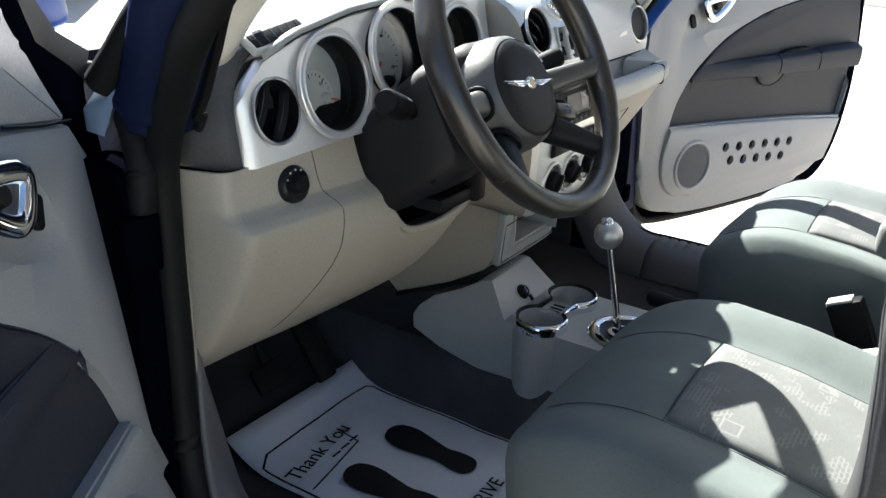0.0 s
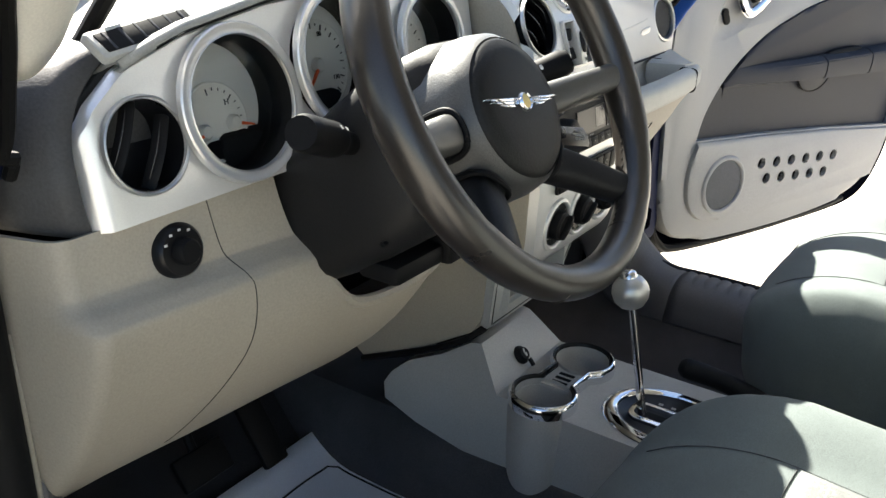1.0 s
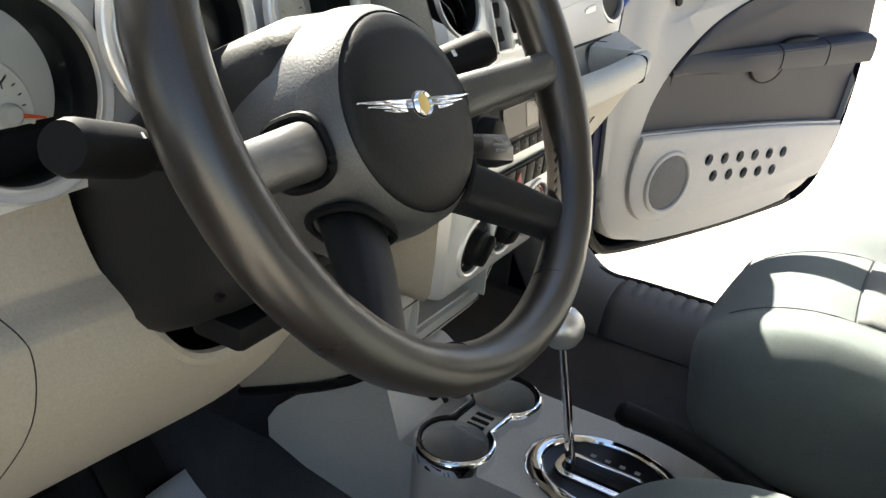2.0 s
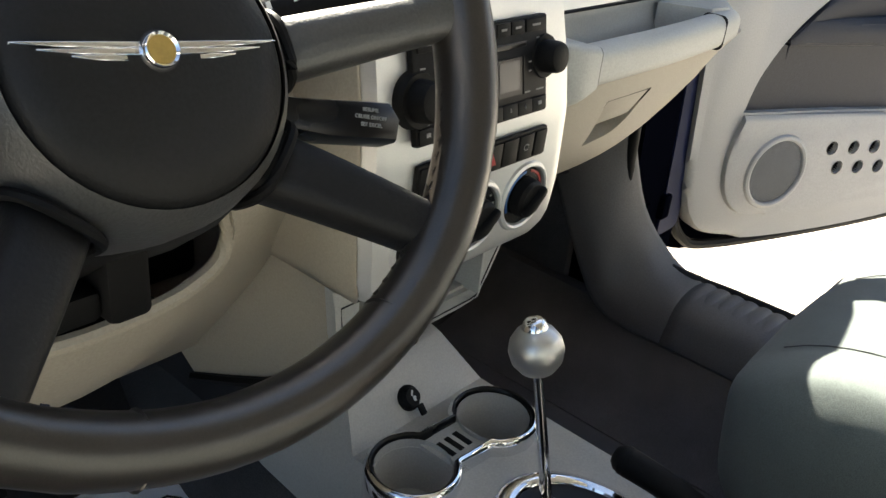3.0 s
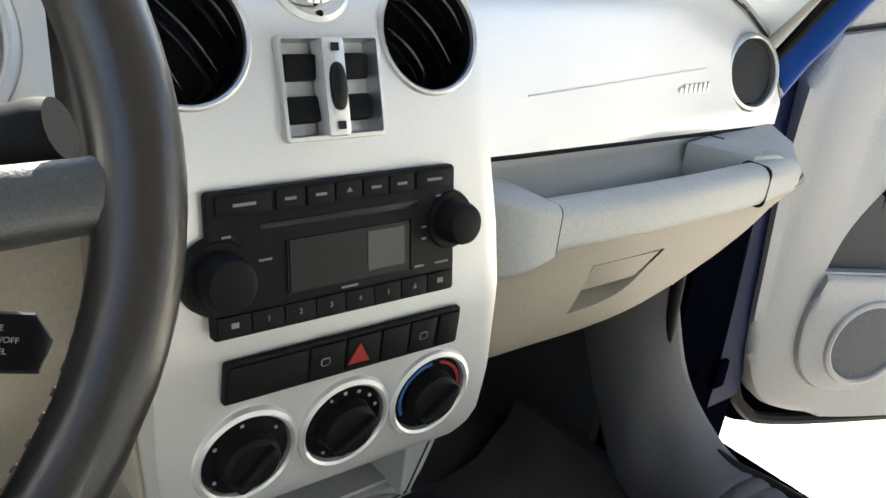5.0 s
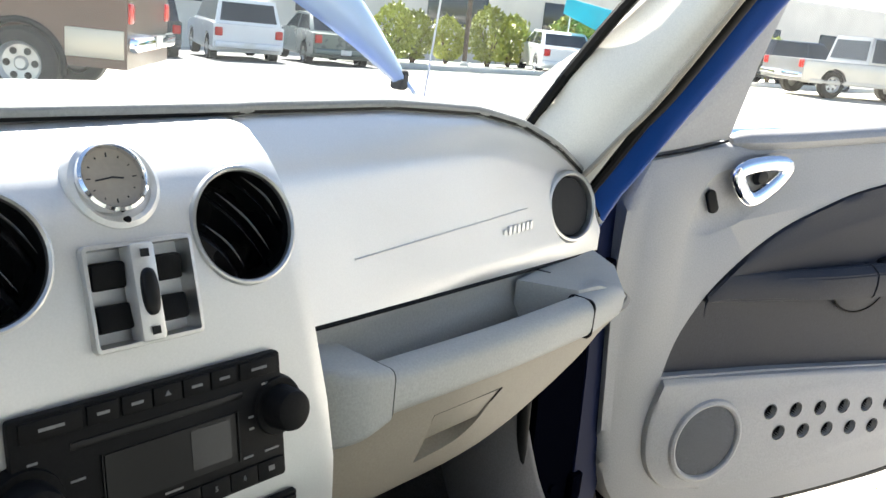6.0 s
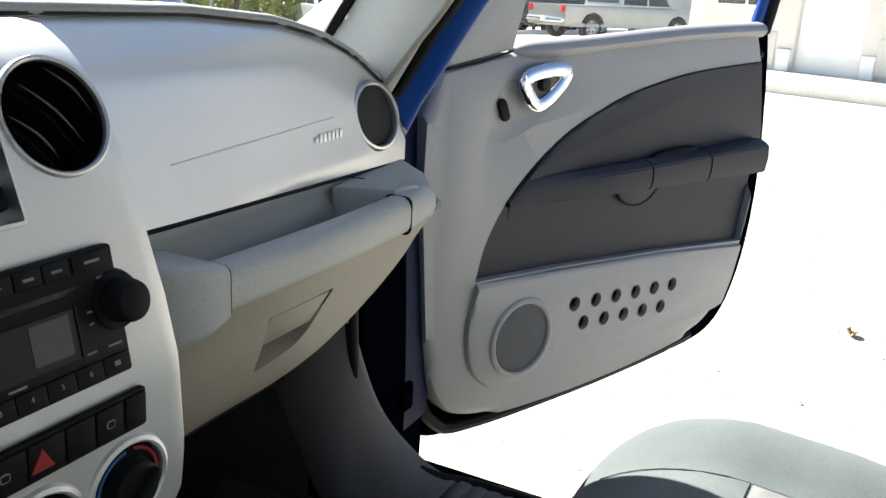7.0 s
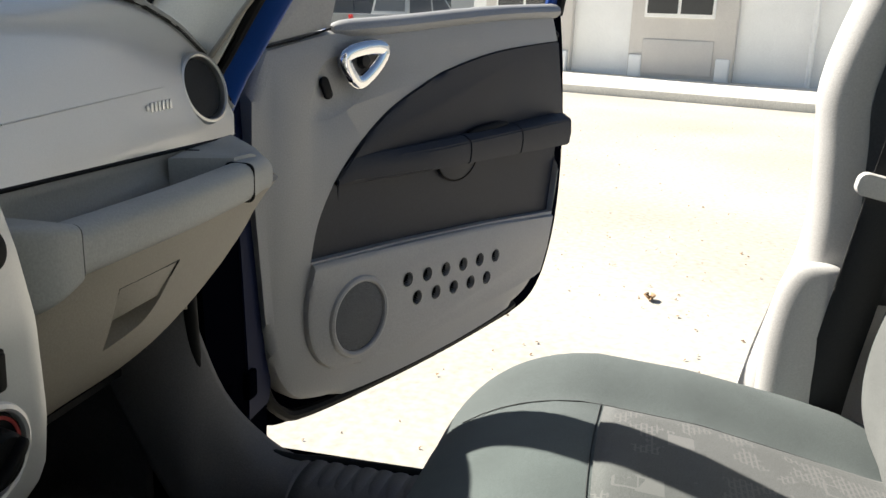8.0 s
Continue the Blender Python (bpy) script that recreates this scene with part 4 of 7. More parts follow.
zs = [0.750, 0.754, 0.758, 0.764, 0.772, 0.785, 0.80] + list(np.linspace(0.82, 1.09, 24)) + [1.10, 1.11, 1.12, 1.128, 1.133, 1.137]
rows = []
for z in zs:
    hw = stack_half(z)
    row = []
    for s in np.linspace(-1, 1, 41):
        a = abs(s)
        curl = 0.0 if a < 0.93 else 0.016 * ((a - 0.93) / 0.07) ** 2
        row.append(Vector((stack_x(z) + hw * s, stack_y(z) + curl, z)))
    rows.append(row)
stack = sheet("centre_plate", rows, M_PLATE, dash, "pale satin silver centre plate", thick=0.006)
RADIO_Z, RADIO_H, RADIO_W = 0.955, 0.088, 0.187
SW = (0.0, 1.0505, 0.076, 0.062)
cuts = []
for x, z, r in ((-0.089, 1.079, 0.0390), (0.080, 1.080, 0.0385)):
    cuts.append(lathe([(0, -0.08), (r, -0.08), (r, 0.03), (0, 0.03)], 40, stack_pose(x, z)))
CLIM = [(-0.075, 0.815), (0.0, 0.816), (0.075, 0.818)]
cuts.append(prism(rounded(0.068, 0.060, 0.003), 0.08, stack_pose(-0.002, SW[1]) @ pose(0, 0, -0.04)))
for x, z in CLIM:
    cuts.append(lathe([(0, -0.05), (0.0325, -0.05), (0.0325, 0.03), (0, 0.03)], 40, stack_pose(x, z)))
drill(stack, cuts)
for x, z in ((-0.089, 1.079), (0.080, 1.080)):
    mm = stack_pose(x, z, -0.001)
    vent(mm.translation, 0.0395, mm.to_3x3() @ Vector((0, 0, 1)), -52)
# stack sides run back to the bulkhead
for s in (-1, 1):
    rows = []
    for z in np.linspace(0.755, 1.132, 24):
        x = stack_x(z) + s * stack_half(z)
        rows.append([Vector((x, stack_y(z) + 0.012 + k * 0.05, z)) for k in range(5)])
    sheet("side_panel", rows, M_BEIGE, dash, "beige side of the centre plate", thick=0.004)

# analogue clock in a chrome ring
mc = stack_pose(-0.004, 1.110, 0.004)
mc = frame_of(mc.translation, (1, 0, 0), (0, -0.86, 0.51))
clock = thing("dashboard_clock", "small round analogue clock with a chrome ring", "clock", tuple(mc.translation))
part("clock_ring", lathe([(0.0185, 0.003), (0.0188, 0.007), (0.0200, 0.0085), (0.0218, 0.007), (0.0230, -0.002), (0.024, -0.012)], 48, mc), M_CHROME, clock, "polished chrome ring")
part("clock_collar", lathe([(0.0228, 0.001), (0.0255, 0.003), (0.0285, 0.001), (0.031, -0.008)], 48, mc @ pose(0.003, -0.0025, 0)), M_PLATE, clock, "silver collar")
cf = part("clock_face", lathe([(0, 0.004), (0.0190, 0.004)], 40, mc), M_CLOCK, clock, "tan clock face")
for i in range(12):
    part("tick", box((0.0145, 0, 0.0043), (0.0026 if i % 3 == 0 else 0.0012, 0.0006, 0.0006), 0, mc @ pose(0, 0, 0, 0, 0, i * 30)), M_SHROUD, cf)
for an, ln in ((188, 0.012), (-8, 0.008)):
    part("clock_hand", box((ln / 2 - 0.001, 0, 0.0052), (ln, 0.0009, 0.0006), 0, mc @ pose(0, 0, 0, 0, 0, an)), M_INK, clock)
part("set_button", lathe([(0, 0.003), (0.0020, 0.0024), (0.0024, 0)], 12, mc @ pose(0.004, -0.0262, 0.001)), M_BLACK, clock)

# window switch block
ms = stack_pose(-0.002, SW[1], 0.0) @ Matrix.Diagonal((0.91, 0.97, 1, 1))
swb = thing("window_switch_panel", "silver window switch block with four black rocker switches", "switch panel", tuple(ms.translation))
part("switch_base", prism(rounded(0.076, 0.063, 0.003), 0.002, ms @ pose(0, 0, -0.012)), M_PLATE, swb)
fr_ = part("panel_frame", prism(rounded(0.078, 0.065, 0.004), 0.016, ms @ pose(0, 0, -0.0115), 0.0012), M_SATIN, swb, "bevelled silver frame")
bm = prism(rounded(0.0695, 0.0565, 0.0015), 0.03, ms @ pose(0, 0, -0.0114))
for v in bm.verts:
    q = ms.inverted() @ v.co
    k = 1.0 + 0.085 * min(1.0, max(0.0, (q.z + 0.0114) / 0.0164))
    v.co = ms @ Vector((q.x * k, q.y * k, q.z))
drill(fr_, [bm])
part("centre_bar", box((0, 0, 0.0), (0.018, 0.0615, 0.016), 0.003, ms), M_PLATE, swb, "silver centre bar")
part("mirror_rocker", cushion(0.006, 0.0150, 0.004, 0.7, 0.8, 20, 10), M_PIANO, swb, "oval black rocker").data.transform(ms @ pose(0, 0, 0.009))
for sx in (-1, 1):
    for sy in (-1, 1):
        part("window_rocker", box((0, 0, 0), (0.0235, 0.0165, 0.009), 0.002, ms @ pose(sx * 0.0205, sy * 0.0130, -0.005, 8 * sy)), M_BLACK, swb, "black rocker switch")
for sy in (-1, 1):
    part("icon_bar", box((0, sy * 0.024, 0.0094), (0.006, 0.005, 0.0004), 0, ms), M_SHROUD, swb)

# car stereo
mr = stack_pose(-0.008, RADIO_Z, 0.002) @ Matrix.Diagonal((0.95, 1, 1, 1))
radio = thing("car_stereo", "black car stereo with two round knobs and a grey display", "car stereo", tuple(mr.translation))
part("face_plate", prism(rounded(RADIO_W, RADIO_H, 0.003), 0.006, mr, 0.0015), M_BLACK, radio, "black stereo face plate")
part("disc_slot", box((0.0, 0.021, 0.0062), (0.120, 0.0045, 0.001), 0.0004, mr), M_PIANO, radio, "dark disc slot")
part("display", prism(rounded(0.093, 0.033, 0.001), 0.0012, mr @ pose(0.006, -0.006, 0.006)), M_PIANO, radio, "gloss black display window")
part("lit_screen", prism(rounded(0.030, 0.026, 0.001), 0.0005, mr @ pose(0.033, -0.005, 0.0071)), M_LCD, radio, "grey liquid crystal screen")
part("bright_edge", box((-0.042, -0.006, 0.0070), (0.0008, 0.034, 0.0010), 0, mr), M_SHROUD, radio)
part("bright_edge", box((0.0545, -0.006, 0.0072), (0.0012, 0.034, 0.0016), 0, mr), M_SHROUD, radio)
for i, (x, w) in enumerate(((-0.070, 0.036), (-0.039, 0.019), (-0.017, 0.019), (0.004, 0.019), (0.025, 0.019), (0.046, 0.019), (0.074, 0.030))):
    b = part("button", box((x, 0.036, 0.0062), (w + 0.0006, 0.0115, 0.003), 0.0006, mr), M_BLACK, radio)
    if i == 3:
        part("print_mark", prism([(-0.0022, -0.001), (0.0022, -0.001), (0, 0.0022)], 0.0004, mr @ pose(x, 0.0362, 0.0077)), M_DIM, b)
    else:
        part("print_mark", box((x, 0.0360, 0.0079), (w * 0.42, 0.0018, 0.0004), 0, mr), M_DIM, b)
for i in range(8):
    x = -0.080 + i * 0.0228
    b = part("button", box((x, -0.0355, 0.0062), (0.0220, 0.0125, 0.003), 0.0006, mr), M_BLACK, radio)
    if 0 < i < 7:
        words("button_print", str(i), 0.0050, M_DIM, mr @ pose(x, -0.0352, 0.0079), b)
    else:
        part("print_mark", box((x, -0.0350, 0.0079), (0.005, 0.0034, 0.0004), 0, mr), M_DIM, b)
for x, y, w in ((-0.082, 0.018, 0.006), (-0.057, 0.001, 0.009), (-0.083, -0.027, 0.012), (0.004, -0.0262, 0.013), (0.066, 0.004, 0.004), (0.066, -0.004, 0.004), (0.079, 0.024, 0.005), (0.062, -0.0225, 0.008), (0.082, -0.0225, 0.012)):
    part("print_mark", box((x, y, 0.0062), (w, 0.0014, 0.0005), 0, mr), M_DIM, radio)
for x, y, r in ((-0.0875, -0.006, 0.0190), (0.0895, 0.006, 0.0165)):
    kb = part("knob_base", lathe([(0, 0.008), (r + 0.003, 0.008), (r + 0.0045, 0.004), (r + 0.005, -0.002)], 36, mr @ pose(x, y, 0)), M_BLACK, radio, "round black knob base")
    part("knob", lathe([(0, 0.0255), (r * 0.62, 0.026), (r * 0.80, 0.0245), (r * 0.88, 0.021), (r * 0.92, 0.008)], 36, mr @ pose(x, y, 0)), M_BLACK, kb, "turning knob")

# hazard strip
mh = stack_pose(0.0, 0.878, 0.0015)
haz = thing("switch_strip", "black switch strip with a red hazard triangle", "switch strip", tuple(mh.translation))
part("strip_plate", prism(rounded(0.183, 0.030, 0.002), 0.004, mh, 0.001), M_BLACK, haz)
for x, w in ((-0.062, 0.054), (-0.020, 0.026), (0.008, 0.026), (0.034, 0.022), (0.058, 0.022), (0.081, 0.018)):
    part("switch_button", box((x, 0, 0.0046), (w, 0.025, 0.003), 0.001, mh), M_BLACK, haz)
part("hazard_triangle", prism([(-0.0085, -0.007), (0.0085, -0.007), (0, 0.008)], 0.001, mh @ pose(0.004, 0.0, 0.006)), M_RED, haz, "red hazard triangle")
for x in (-0.022, 0.058):
    part("print_mark", prism(rounded(0.007, 0.006, 0.002), 0.0004, mh @ pose(x, 0, 0.0061)), M_DIM, haz)
    part("print_mark", prism(rounded(0.0052, 0.0042, 0.001), 0.0004, mh @ pose(x, 0, 0.0064)), M_BLACK, haz)

# heater knobs
for k, (x, z) in enumerate(CLIM):
    m = stack_pose(x, z, -0.001)
    hk = thing("heater_knob", ("black heater knob with blue and red temperature marks" if k == 2 else "black round heater knob with pale printed marks"), "heater control", tuple(m.translation), "heater controls")
    part("knob_ring", lathe([(0.0315, -0.004), (0.032, 0.003), (0.034, 0.0045), (0.037, 0.003), (0.0385, -0.001)], 48, m), M_PLATE, hk, "satin silver ring")
    dial = part("dial_plate", lathe([(0, 0.001), (0.030, 0.001), (0.032, -0.004)], 40, m), M_PIANO, hk, "gloss black dial plate")
    part("grip", lathe([(0, 0.015), (0.017, 0.014), (0.020, 0.011), (0.021, 0.001)], 36, m), M_BLACK, hk, "black turning grip")
    part("grip_bar", cushion(0.0042, 0.019, 0.006, 0.6, 0.6, 20, 10), M_BLACK, hk).data.transform(m @ pose(0, 0, 0.016, 0, 0, (50, 35, 40)[k] - 90))
    if k == 2:
        for a0, a1, mt in ((95, 215, M_BLUEMARK), (-40, 85, M_RED)):
            arc = [(0.0285 * math.cos(radians(a)), 0.0285 * math.sin(radians(a))) for a in range(a0, a1, 8)] + [(0.026 * math.cos(radians(a)), 0.026 * math.sin(radians(a))) for a in range(a1 - 8, a0 - 8, -8)]
            part("temperature_arc", prism(arc, 0.0008, m @ pose(0, 0, 0.001)), mt, dial)
    else:
        for a in ((150, 100, 40, -20, 215) if k == 0 else (120, 95, 70, 45, 20, 235, 280)):
            part("print_mark", box((0.0262, 0, 0.0014), (0.0022, 0.0024, 0.0006), 0, m @ pose(0, 0, 0, 0, 0, a)), M_SOFTMARK, dial)

# neck below the stack, with an open cubby
neck = [(0.030, 0.770), (0.052, 0.715), (0.074, 0.640), (0.088, 0.616), (0.16, 0.574), (0.27, 0.528), (0.34, 0.60), (0.34, 0.80), (0.05, 0.80)]
bm = prism(neck, 0.262, frame_of((-0.098, 0, 0), (0, 1, 0), (1, 0, 0)), 0.0)
for v in bm.verts:
    v.co.x = (-0.062 - 0.17 * max(0.0, v.co.y - 0.075) - 0.12 * max(0.0, v.co.z - 0.64)) if v.co.x < 0 else 0.168
nk = part("stack_neck", bm, M_BEIGE, dash, "beige neck under the centre stack")
drill(nk, [box((0.055, 0.08, 0.700), (0.186, 0.18, 0.096), 0.004)])
part("cubby_floor", prism([(-0.036, 0.065), (0.146, 0.065), (0.142, 0.165), (-0.032, 0.165)], 0.005, pose(0, 0, 0.650)), M_CONSOLE, dash, "grey cubby floor")
for sgn in (-1, 1):
    part("cubby_side", box((0.055 + sgn * 0.0905, 0.105, 0.700), (0.004, 0.125, 0.096), 0.001), M_TRAY, dash, "grey cubby side")
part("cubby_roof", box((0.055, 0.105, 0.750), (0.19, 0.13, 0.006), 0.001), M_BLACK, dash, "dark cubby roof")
part("cubby_lining", box((0.055, 0.168, 0.700), (0.19, 0.006, 0.11), 0.002), M_CONSOLE, dash, "grey cubby back")
MC = frame_of((0.058, 0.056, 0.688), (1, 0, 0), (0, -0.97, -0.23))
ol = curve2([(-0.106, -0.065), (0.0, -0.066), (0.108, -0.065)], 4) + curve2([(0.114, -0.062), (0.117, -0.054), (0.128, 0.060)], 4) + [(-0.148, 0.060)] + curve2([(-0.148, 0.060), (-0.115, -0.054), (-0.111, -0.062)], 4)[1:]
il = [(-0.090, -0.038), (0.088, -0.038), (0.098, 0.070), (-0.118, 0.070)]
cf = part("cubby_frame", prism(ol, 0.014, MC @ pose(0, 0, -0.008), 0.003), M_TRAY, dash, "grey rounded cubby frame")
drill(cf, [prism(il, 0.08, MC @ pose(0, 0, -0.04))])
part("frame_groove", tube([MC @ Vector((x * 0.94, y * 0.90 + 0.001, 0.0062)) for x, y in ol if y < 0.055], 0.0010, 6), M_SHROUD, dash, "fine dark groove round the cubby")
part("neck_joint", tube(smooth_path([(-0.098, 0.27, 0.524), (-0.082, 0.16, 0.569), (-0.066, 0.092, 0.606), (0.050, 0.092, 0.606), (0.165, 0.092, 0.606)], 3), 0.006, 6), M_BLACK, dash)
part("neck_gap", box((0.06, 0.18, 0.570), (0.16, 0.10, 0.05), 0.004), M_BLACK, dash, "black gap between neck and console")

# ---- passenger side: tray and glove box ----
tray = thing("glove_box", "pebble beige glove box with an open tray above its lid", "glove box", (0.45, 0.1, 0.75))
sect = []
for x, dy in ((0.160, 0.012), (0.22, 0.0), (0.35, 0.0), (0.50, 0.006), (0.62, 0.018), (0.70, 0.038), (0.750, 0.066), (0.772, 0.105)):
    k = knots(x, [(0.16, 0.0), (0.5, 0.0), (0.772, 1.0)])
    sect.append([Vector((x, y + dy, z)) for y, z in ((-0.006, 0.912 - 0.02 * k), (0.010, 0.885 - 0.01 * k), (0.026, 0.855), (0.048, 0.805 + 0.02 * k), (0.085, 0.745 + 0.05 * k), (0.150, 0.700 + 0.09 * k), (0.26, 0.690 + 0.10 * k))])
lid = sheet("lid", loft(sect, 6, 4), M_BEIGE, tray, "beige glove box lid", thick=0.006)
# latch recess
LM = frame_of((0.388, 0.041, 0.826), (1, 0, 0), (0.02, -0.88, -0.42))
HOLE = [(-0.058, 0.038), (-0.044, -0.041)] + curve2([(-0.010, -0.039), (0.018, -0.034), (0.034, -0.020), (0.042, -0.002)], 4) + [(0.056, 0.033)]
drill(lid, [prism(HOLE, 0.05, LM @ pose(0, 0, -0.022))])
pk = part("latch_pocket", prism([(x * 1.10, y * 1.12) for x, y in HOLE], 0.030, LM @ pose(0, 0, -0.034)), M_BEIGE, tray, "hollow behind the latch flap")
drill(pk, [prism(HOLE, 0.06, LM @ pose(0, 0, -0.026))])
FLAP = [(-0.0565, 0.0365), (-0.0490, -0.006), (0.0400, -0.008), (0.0535, 0.0315)]
part("latch_flap", prism(FLAP, 0.011, LM @ pose(0, 0, -0.0120), 0.0012), M_BEIGE, tray, "beige latch flap")
part("latch_seam", tube([LM @ Vector((x, y, -0.0004)) for x, y in ((-0.0500, -0.006), (-0.0574, 0.0374), (0.0548, 0.0324), (0.0412, -0.008))], 0.0009, 6), M_SHROUD, tray, "dark seam round the latch flap")
# charcoal strip paints the shade beneath the flap
part("latch_shade", prism([(-0.048, -0.004), (0.039, -0.006), (0.041, 0.002), (-0.050, 0.004)], 0.010, LM @ pose(0, 0, -0.0250)), M_SHROUD, tray, "dark strip for the shade under the latch flap")
# tray lip, floor, back and ends


def bar(stations, label, name, soft=0.30, mat=M_TRAY):
    """A rounded rectangular bar through stations (x, y of its front, z of its top, depth, height)."""
    bm = bmesh.new()
    rings = []
    for x, y, z, dep, hh in stations:
        rings.append([bm.verts.new((x, y + dep / 2 + yy, z - hh / 2 + zz)) for yy, zz in rounded(dep, hh, min(dep, hh) * soft, 4)])
    for a, c in zip(rings, rings[1:]):
        for i in range(len(a)):
            bm.faces.new((a[i], a[(i + 1) % len(a)], c[(i + 1) % len(a)], c[i]))
    bm.faces.new(rings[0])
    bm.faces.new(rings[-1])
    return part(name, bm, mat, tray, label)


def stations(table, n=6):
    pa = smooth_path([t[:3] for t in table], n)
    pb = smooth_path([(t[3], t[4], 0) for t in table], n)
    return [(p.x, p.y, p.z, q.x, q.y) for p, q in zip(pa, pb)]


bar(stations([(0.227, -0.018, 0.946, 0.036, 0.044), (0.40, -0.018, 0.945, 0.036, 0.044), (0.543, -0.010, 0.944, 0.036, 0.044)]), "rounded grey tray lip", "tray_lip", 0.40)
bar(stations([(0.545, -0.010, 0.944, 0.040, 0.045), (0.62, 0.006, 0.941, 0.05, 0.045), (0.69, 0.034, 0.922, 0.055, 0.040), (0.742, 0.070, 0.902, 0.050, 0.034)]), "grey tray corner", "tray_corner", 0.36)
bar(stations([(0.150, 0.010, 0.955, 0.09, 0.066), (0.168, -0.008, 0.957, 0.10, 0.070), (0.195, -0.018, 0.954, 0.095, 0.064), (0.225, -0.019, 0.948, 0.085, 0.048)]), "rounded grey block at the tray's end", "tray_block", 0.16)
bar([(0.2253, -0.0186, 0.9475, 0.037, 0.0455), (0.2267, -0.0186, 0.9475, 0.037, 0.0455)], "", "tray_joint", 0.2, M_SHROUD)
bar([(0.5434, -0.0106, 0.9446, 0.037, 0.0455), (0.5447, -0.0106, 0.9446, 0.037, 0.0455)], "", "tray_joint", 0.24, M_SHROUD)
part("tray_floor", prism([(0.155, 0.026), (0.40, 0.022), (0.545, 0.028), (0.70, 0.070), (0.730, 0.115), (0.730, 0.16), (0.155, 0.10)], 0.012, pose(0, 0, 0.872)), M_TRAY, tray)
rows = []
for x in np.linspace(0.155, 0.735, 24):
    zt = knots(x, [(0.15, 0.972), (0.2, 0.969), (0.742, 0.942)])
    yb = y_passenger(x, 0.955)
    rows.append([Vector((x, yb + dy, z)) for dy, z in ((0.002, zt), (0.006, zt - 0.012), (0.002, 0.93), (-0.010, 0.905))])
sheet("tray_back", rows, M_TRAY, tray, "grey tray back", thick=0.004)
bm = prism([(0.520, 0.082), (0.565, 0.090), (0.728, 0.116), (0.748, 0.086), (0.716, 0.046), (0.640, 0.018), (0.590, 0.014), (0.552, 0.018)], 0.046, pose(0, 0, 0.902), 0.002)
for v in bm.verts:
    if v.co.z > 0.93:
        v.co.z -= 0.045 * max(0.0, min(1.0, (v.co.x - 0.60) / 0.12)) * max(0.0, min(1.0, (0.110 - v.co.y) / 0.055))
part("tray_end", bm, M_TRAY, tray, "flat grey tray end")
part("tray_joint", tube([(0.571, 0.090, 0.9490), (0.576, 0.074, 0.9490)], 0.0008, 6), M_SHROUD, tray)
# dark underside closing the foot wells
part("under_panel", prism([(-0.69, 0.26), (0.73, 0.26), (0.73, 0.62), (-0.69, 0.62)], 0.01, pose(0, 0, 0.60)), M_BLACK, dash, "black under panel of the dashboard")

# ---- steering column and wheel ----
WC = Vector((-0.350, -0.119, 1.075))
TILT_W = 0.510
W_N = Vector((0, -math.cos(TILT_W), math.sin(TILT_W)))
MW = frame_of(WC, (1, 0, 0), W_N)
col = thing("steering_column", "charcoal plastic steering column shroud with control stalks", "steering column", (-0.362, 0.0, 0.95))
secs = []
for d, hw, lo, hi in ((-0.052, 0.056, -0.060, 0.050), (-0.064, 0.066, -0.074, 0.058), (-0.100, 0.074, -0.084, 0.058), (-0.103, 0.090, -0.100, 0.055), (-0.112, 0.096, -0.107, 0.054), (-0.15, 0.103, -0.115, 0.044), (-0.20, 0.106, -0.121, 0.032), (-0.27, 0.102, -0.121, 0.022)):
    ring = []
    for x, y in rounded(2 * hw, hi - lo, 0.035, 4, 0, (hi + lo) / 2):
        ring.append(MW @ Vector((x, y, d)))
    secs.append(ring)
bm = bmesh.new()
vr = [[bm.verts.new(p) for p in r] for r in secs]
for a, b in zip(vr, vr[1:]):
    for i in range(len(a)):
        bm.faces.new((a[i], a[(i + 1) % len(a)], b[(i + 1) % len(a)], b[i]))
bm.faces.new(vr[0])
bm.faces.new(vr[-1])
part("shroud", bm, M_SHROUD, col, "charcoal column shroud")
part("shroud_joint", tube([MW @ Vector((x, -0.10, -0.15)) for x in (-0.101, -0.05, 0, 0.05, 0.101)], 0.003, 6), M_BLACK, col)
part("tilt_lever", box((-0.392, -0.018, 0.874), (0.085, 0.05, 0.022), 0.006, None), M_BLACK, col, "black tilt lever")
part("lever_mount", box((-0.335, -0.03, 0.885), (0.03, 0.04, 0.05), 0.006), M_BLACK, col)


def stalk(name, a, b, r0, r1, label, marks=()):
    a, b = Vector(a), Vector(b)
    p = [a.lerp(b, t) for t in np.linspace(0, 1, 18)]
    s = part(name, tube(p, lambda t: lerp(r0, r1, min(1, max(0, (t - 0.30) / 0.15))) * (1 if t < 0.97 else 0.86), 18), M_BLACK, col, label)
    ax = (b - a).normalized()
    for d, w in marks:
        c = a.lerp(b, d)
        up = Vector((0, -0.7, 0.7))
        up = (up - ax * up.dot(ax)).normalized()
        part("print_mark", box((0, 0, 0), (w, 0.003, 0.0006), 0, frame_of(c + up * (r1 + 0.0002), ax.cross(up), up)), M_MARK, s)
    return s


stalk("lamp_stalk", (-0.440, 0.006, 1.003), (-0.555, -0.033, 1.044), 0.011, 0.0165, "black round-tipped lamp stalk", ((0.45, 0.004), (0.55, 0.004)))
stalk("wiper_stalk", (-0.270, 0.000, 1.005), (-0.166, -0.078, 1.058), 0.011, 0.0160, "black round-tipped wiper stalk", ((0.5, 0.006), (0.62, 0.006), (0.74, 0.006)))

wheel = thing("steering_wheel", "black leather steering wheel with four spokes and a winged badge", "steering wheel", MW)
RIM = 0.199
MH = MW @ pose(0.001, -0.027, -0.047)


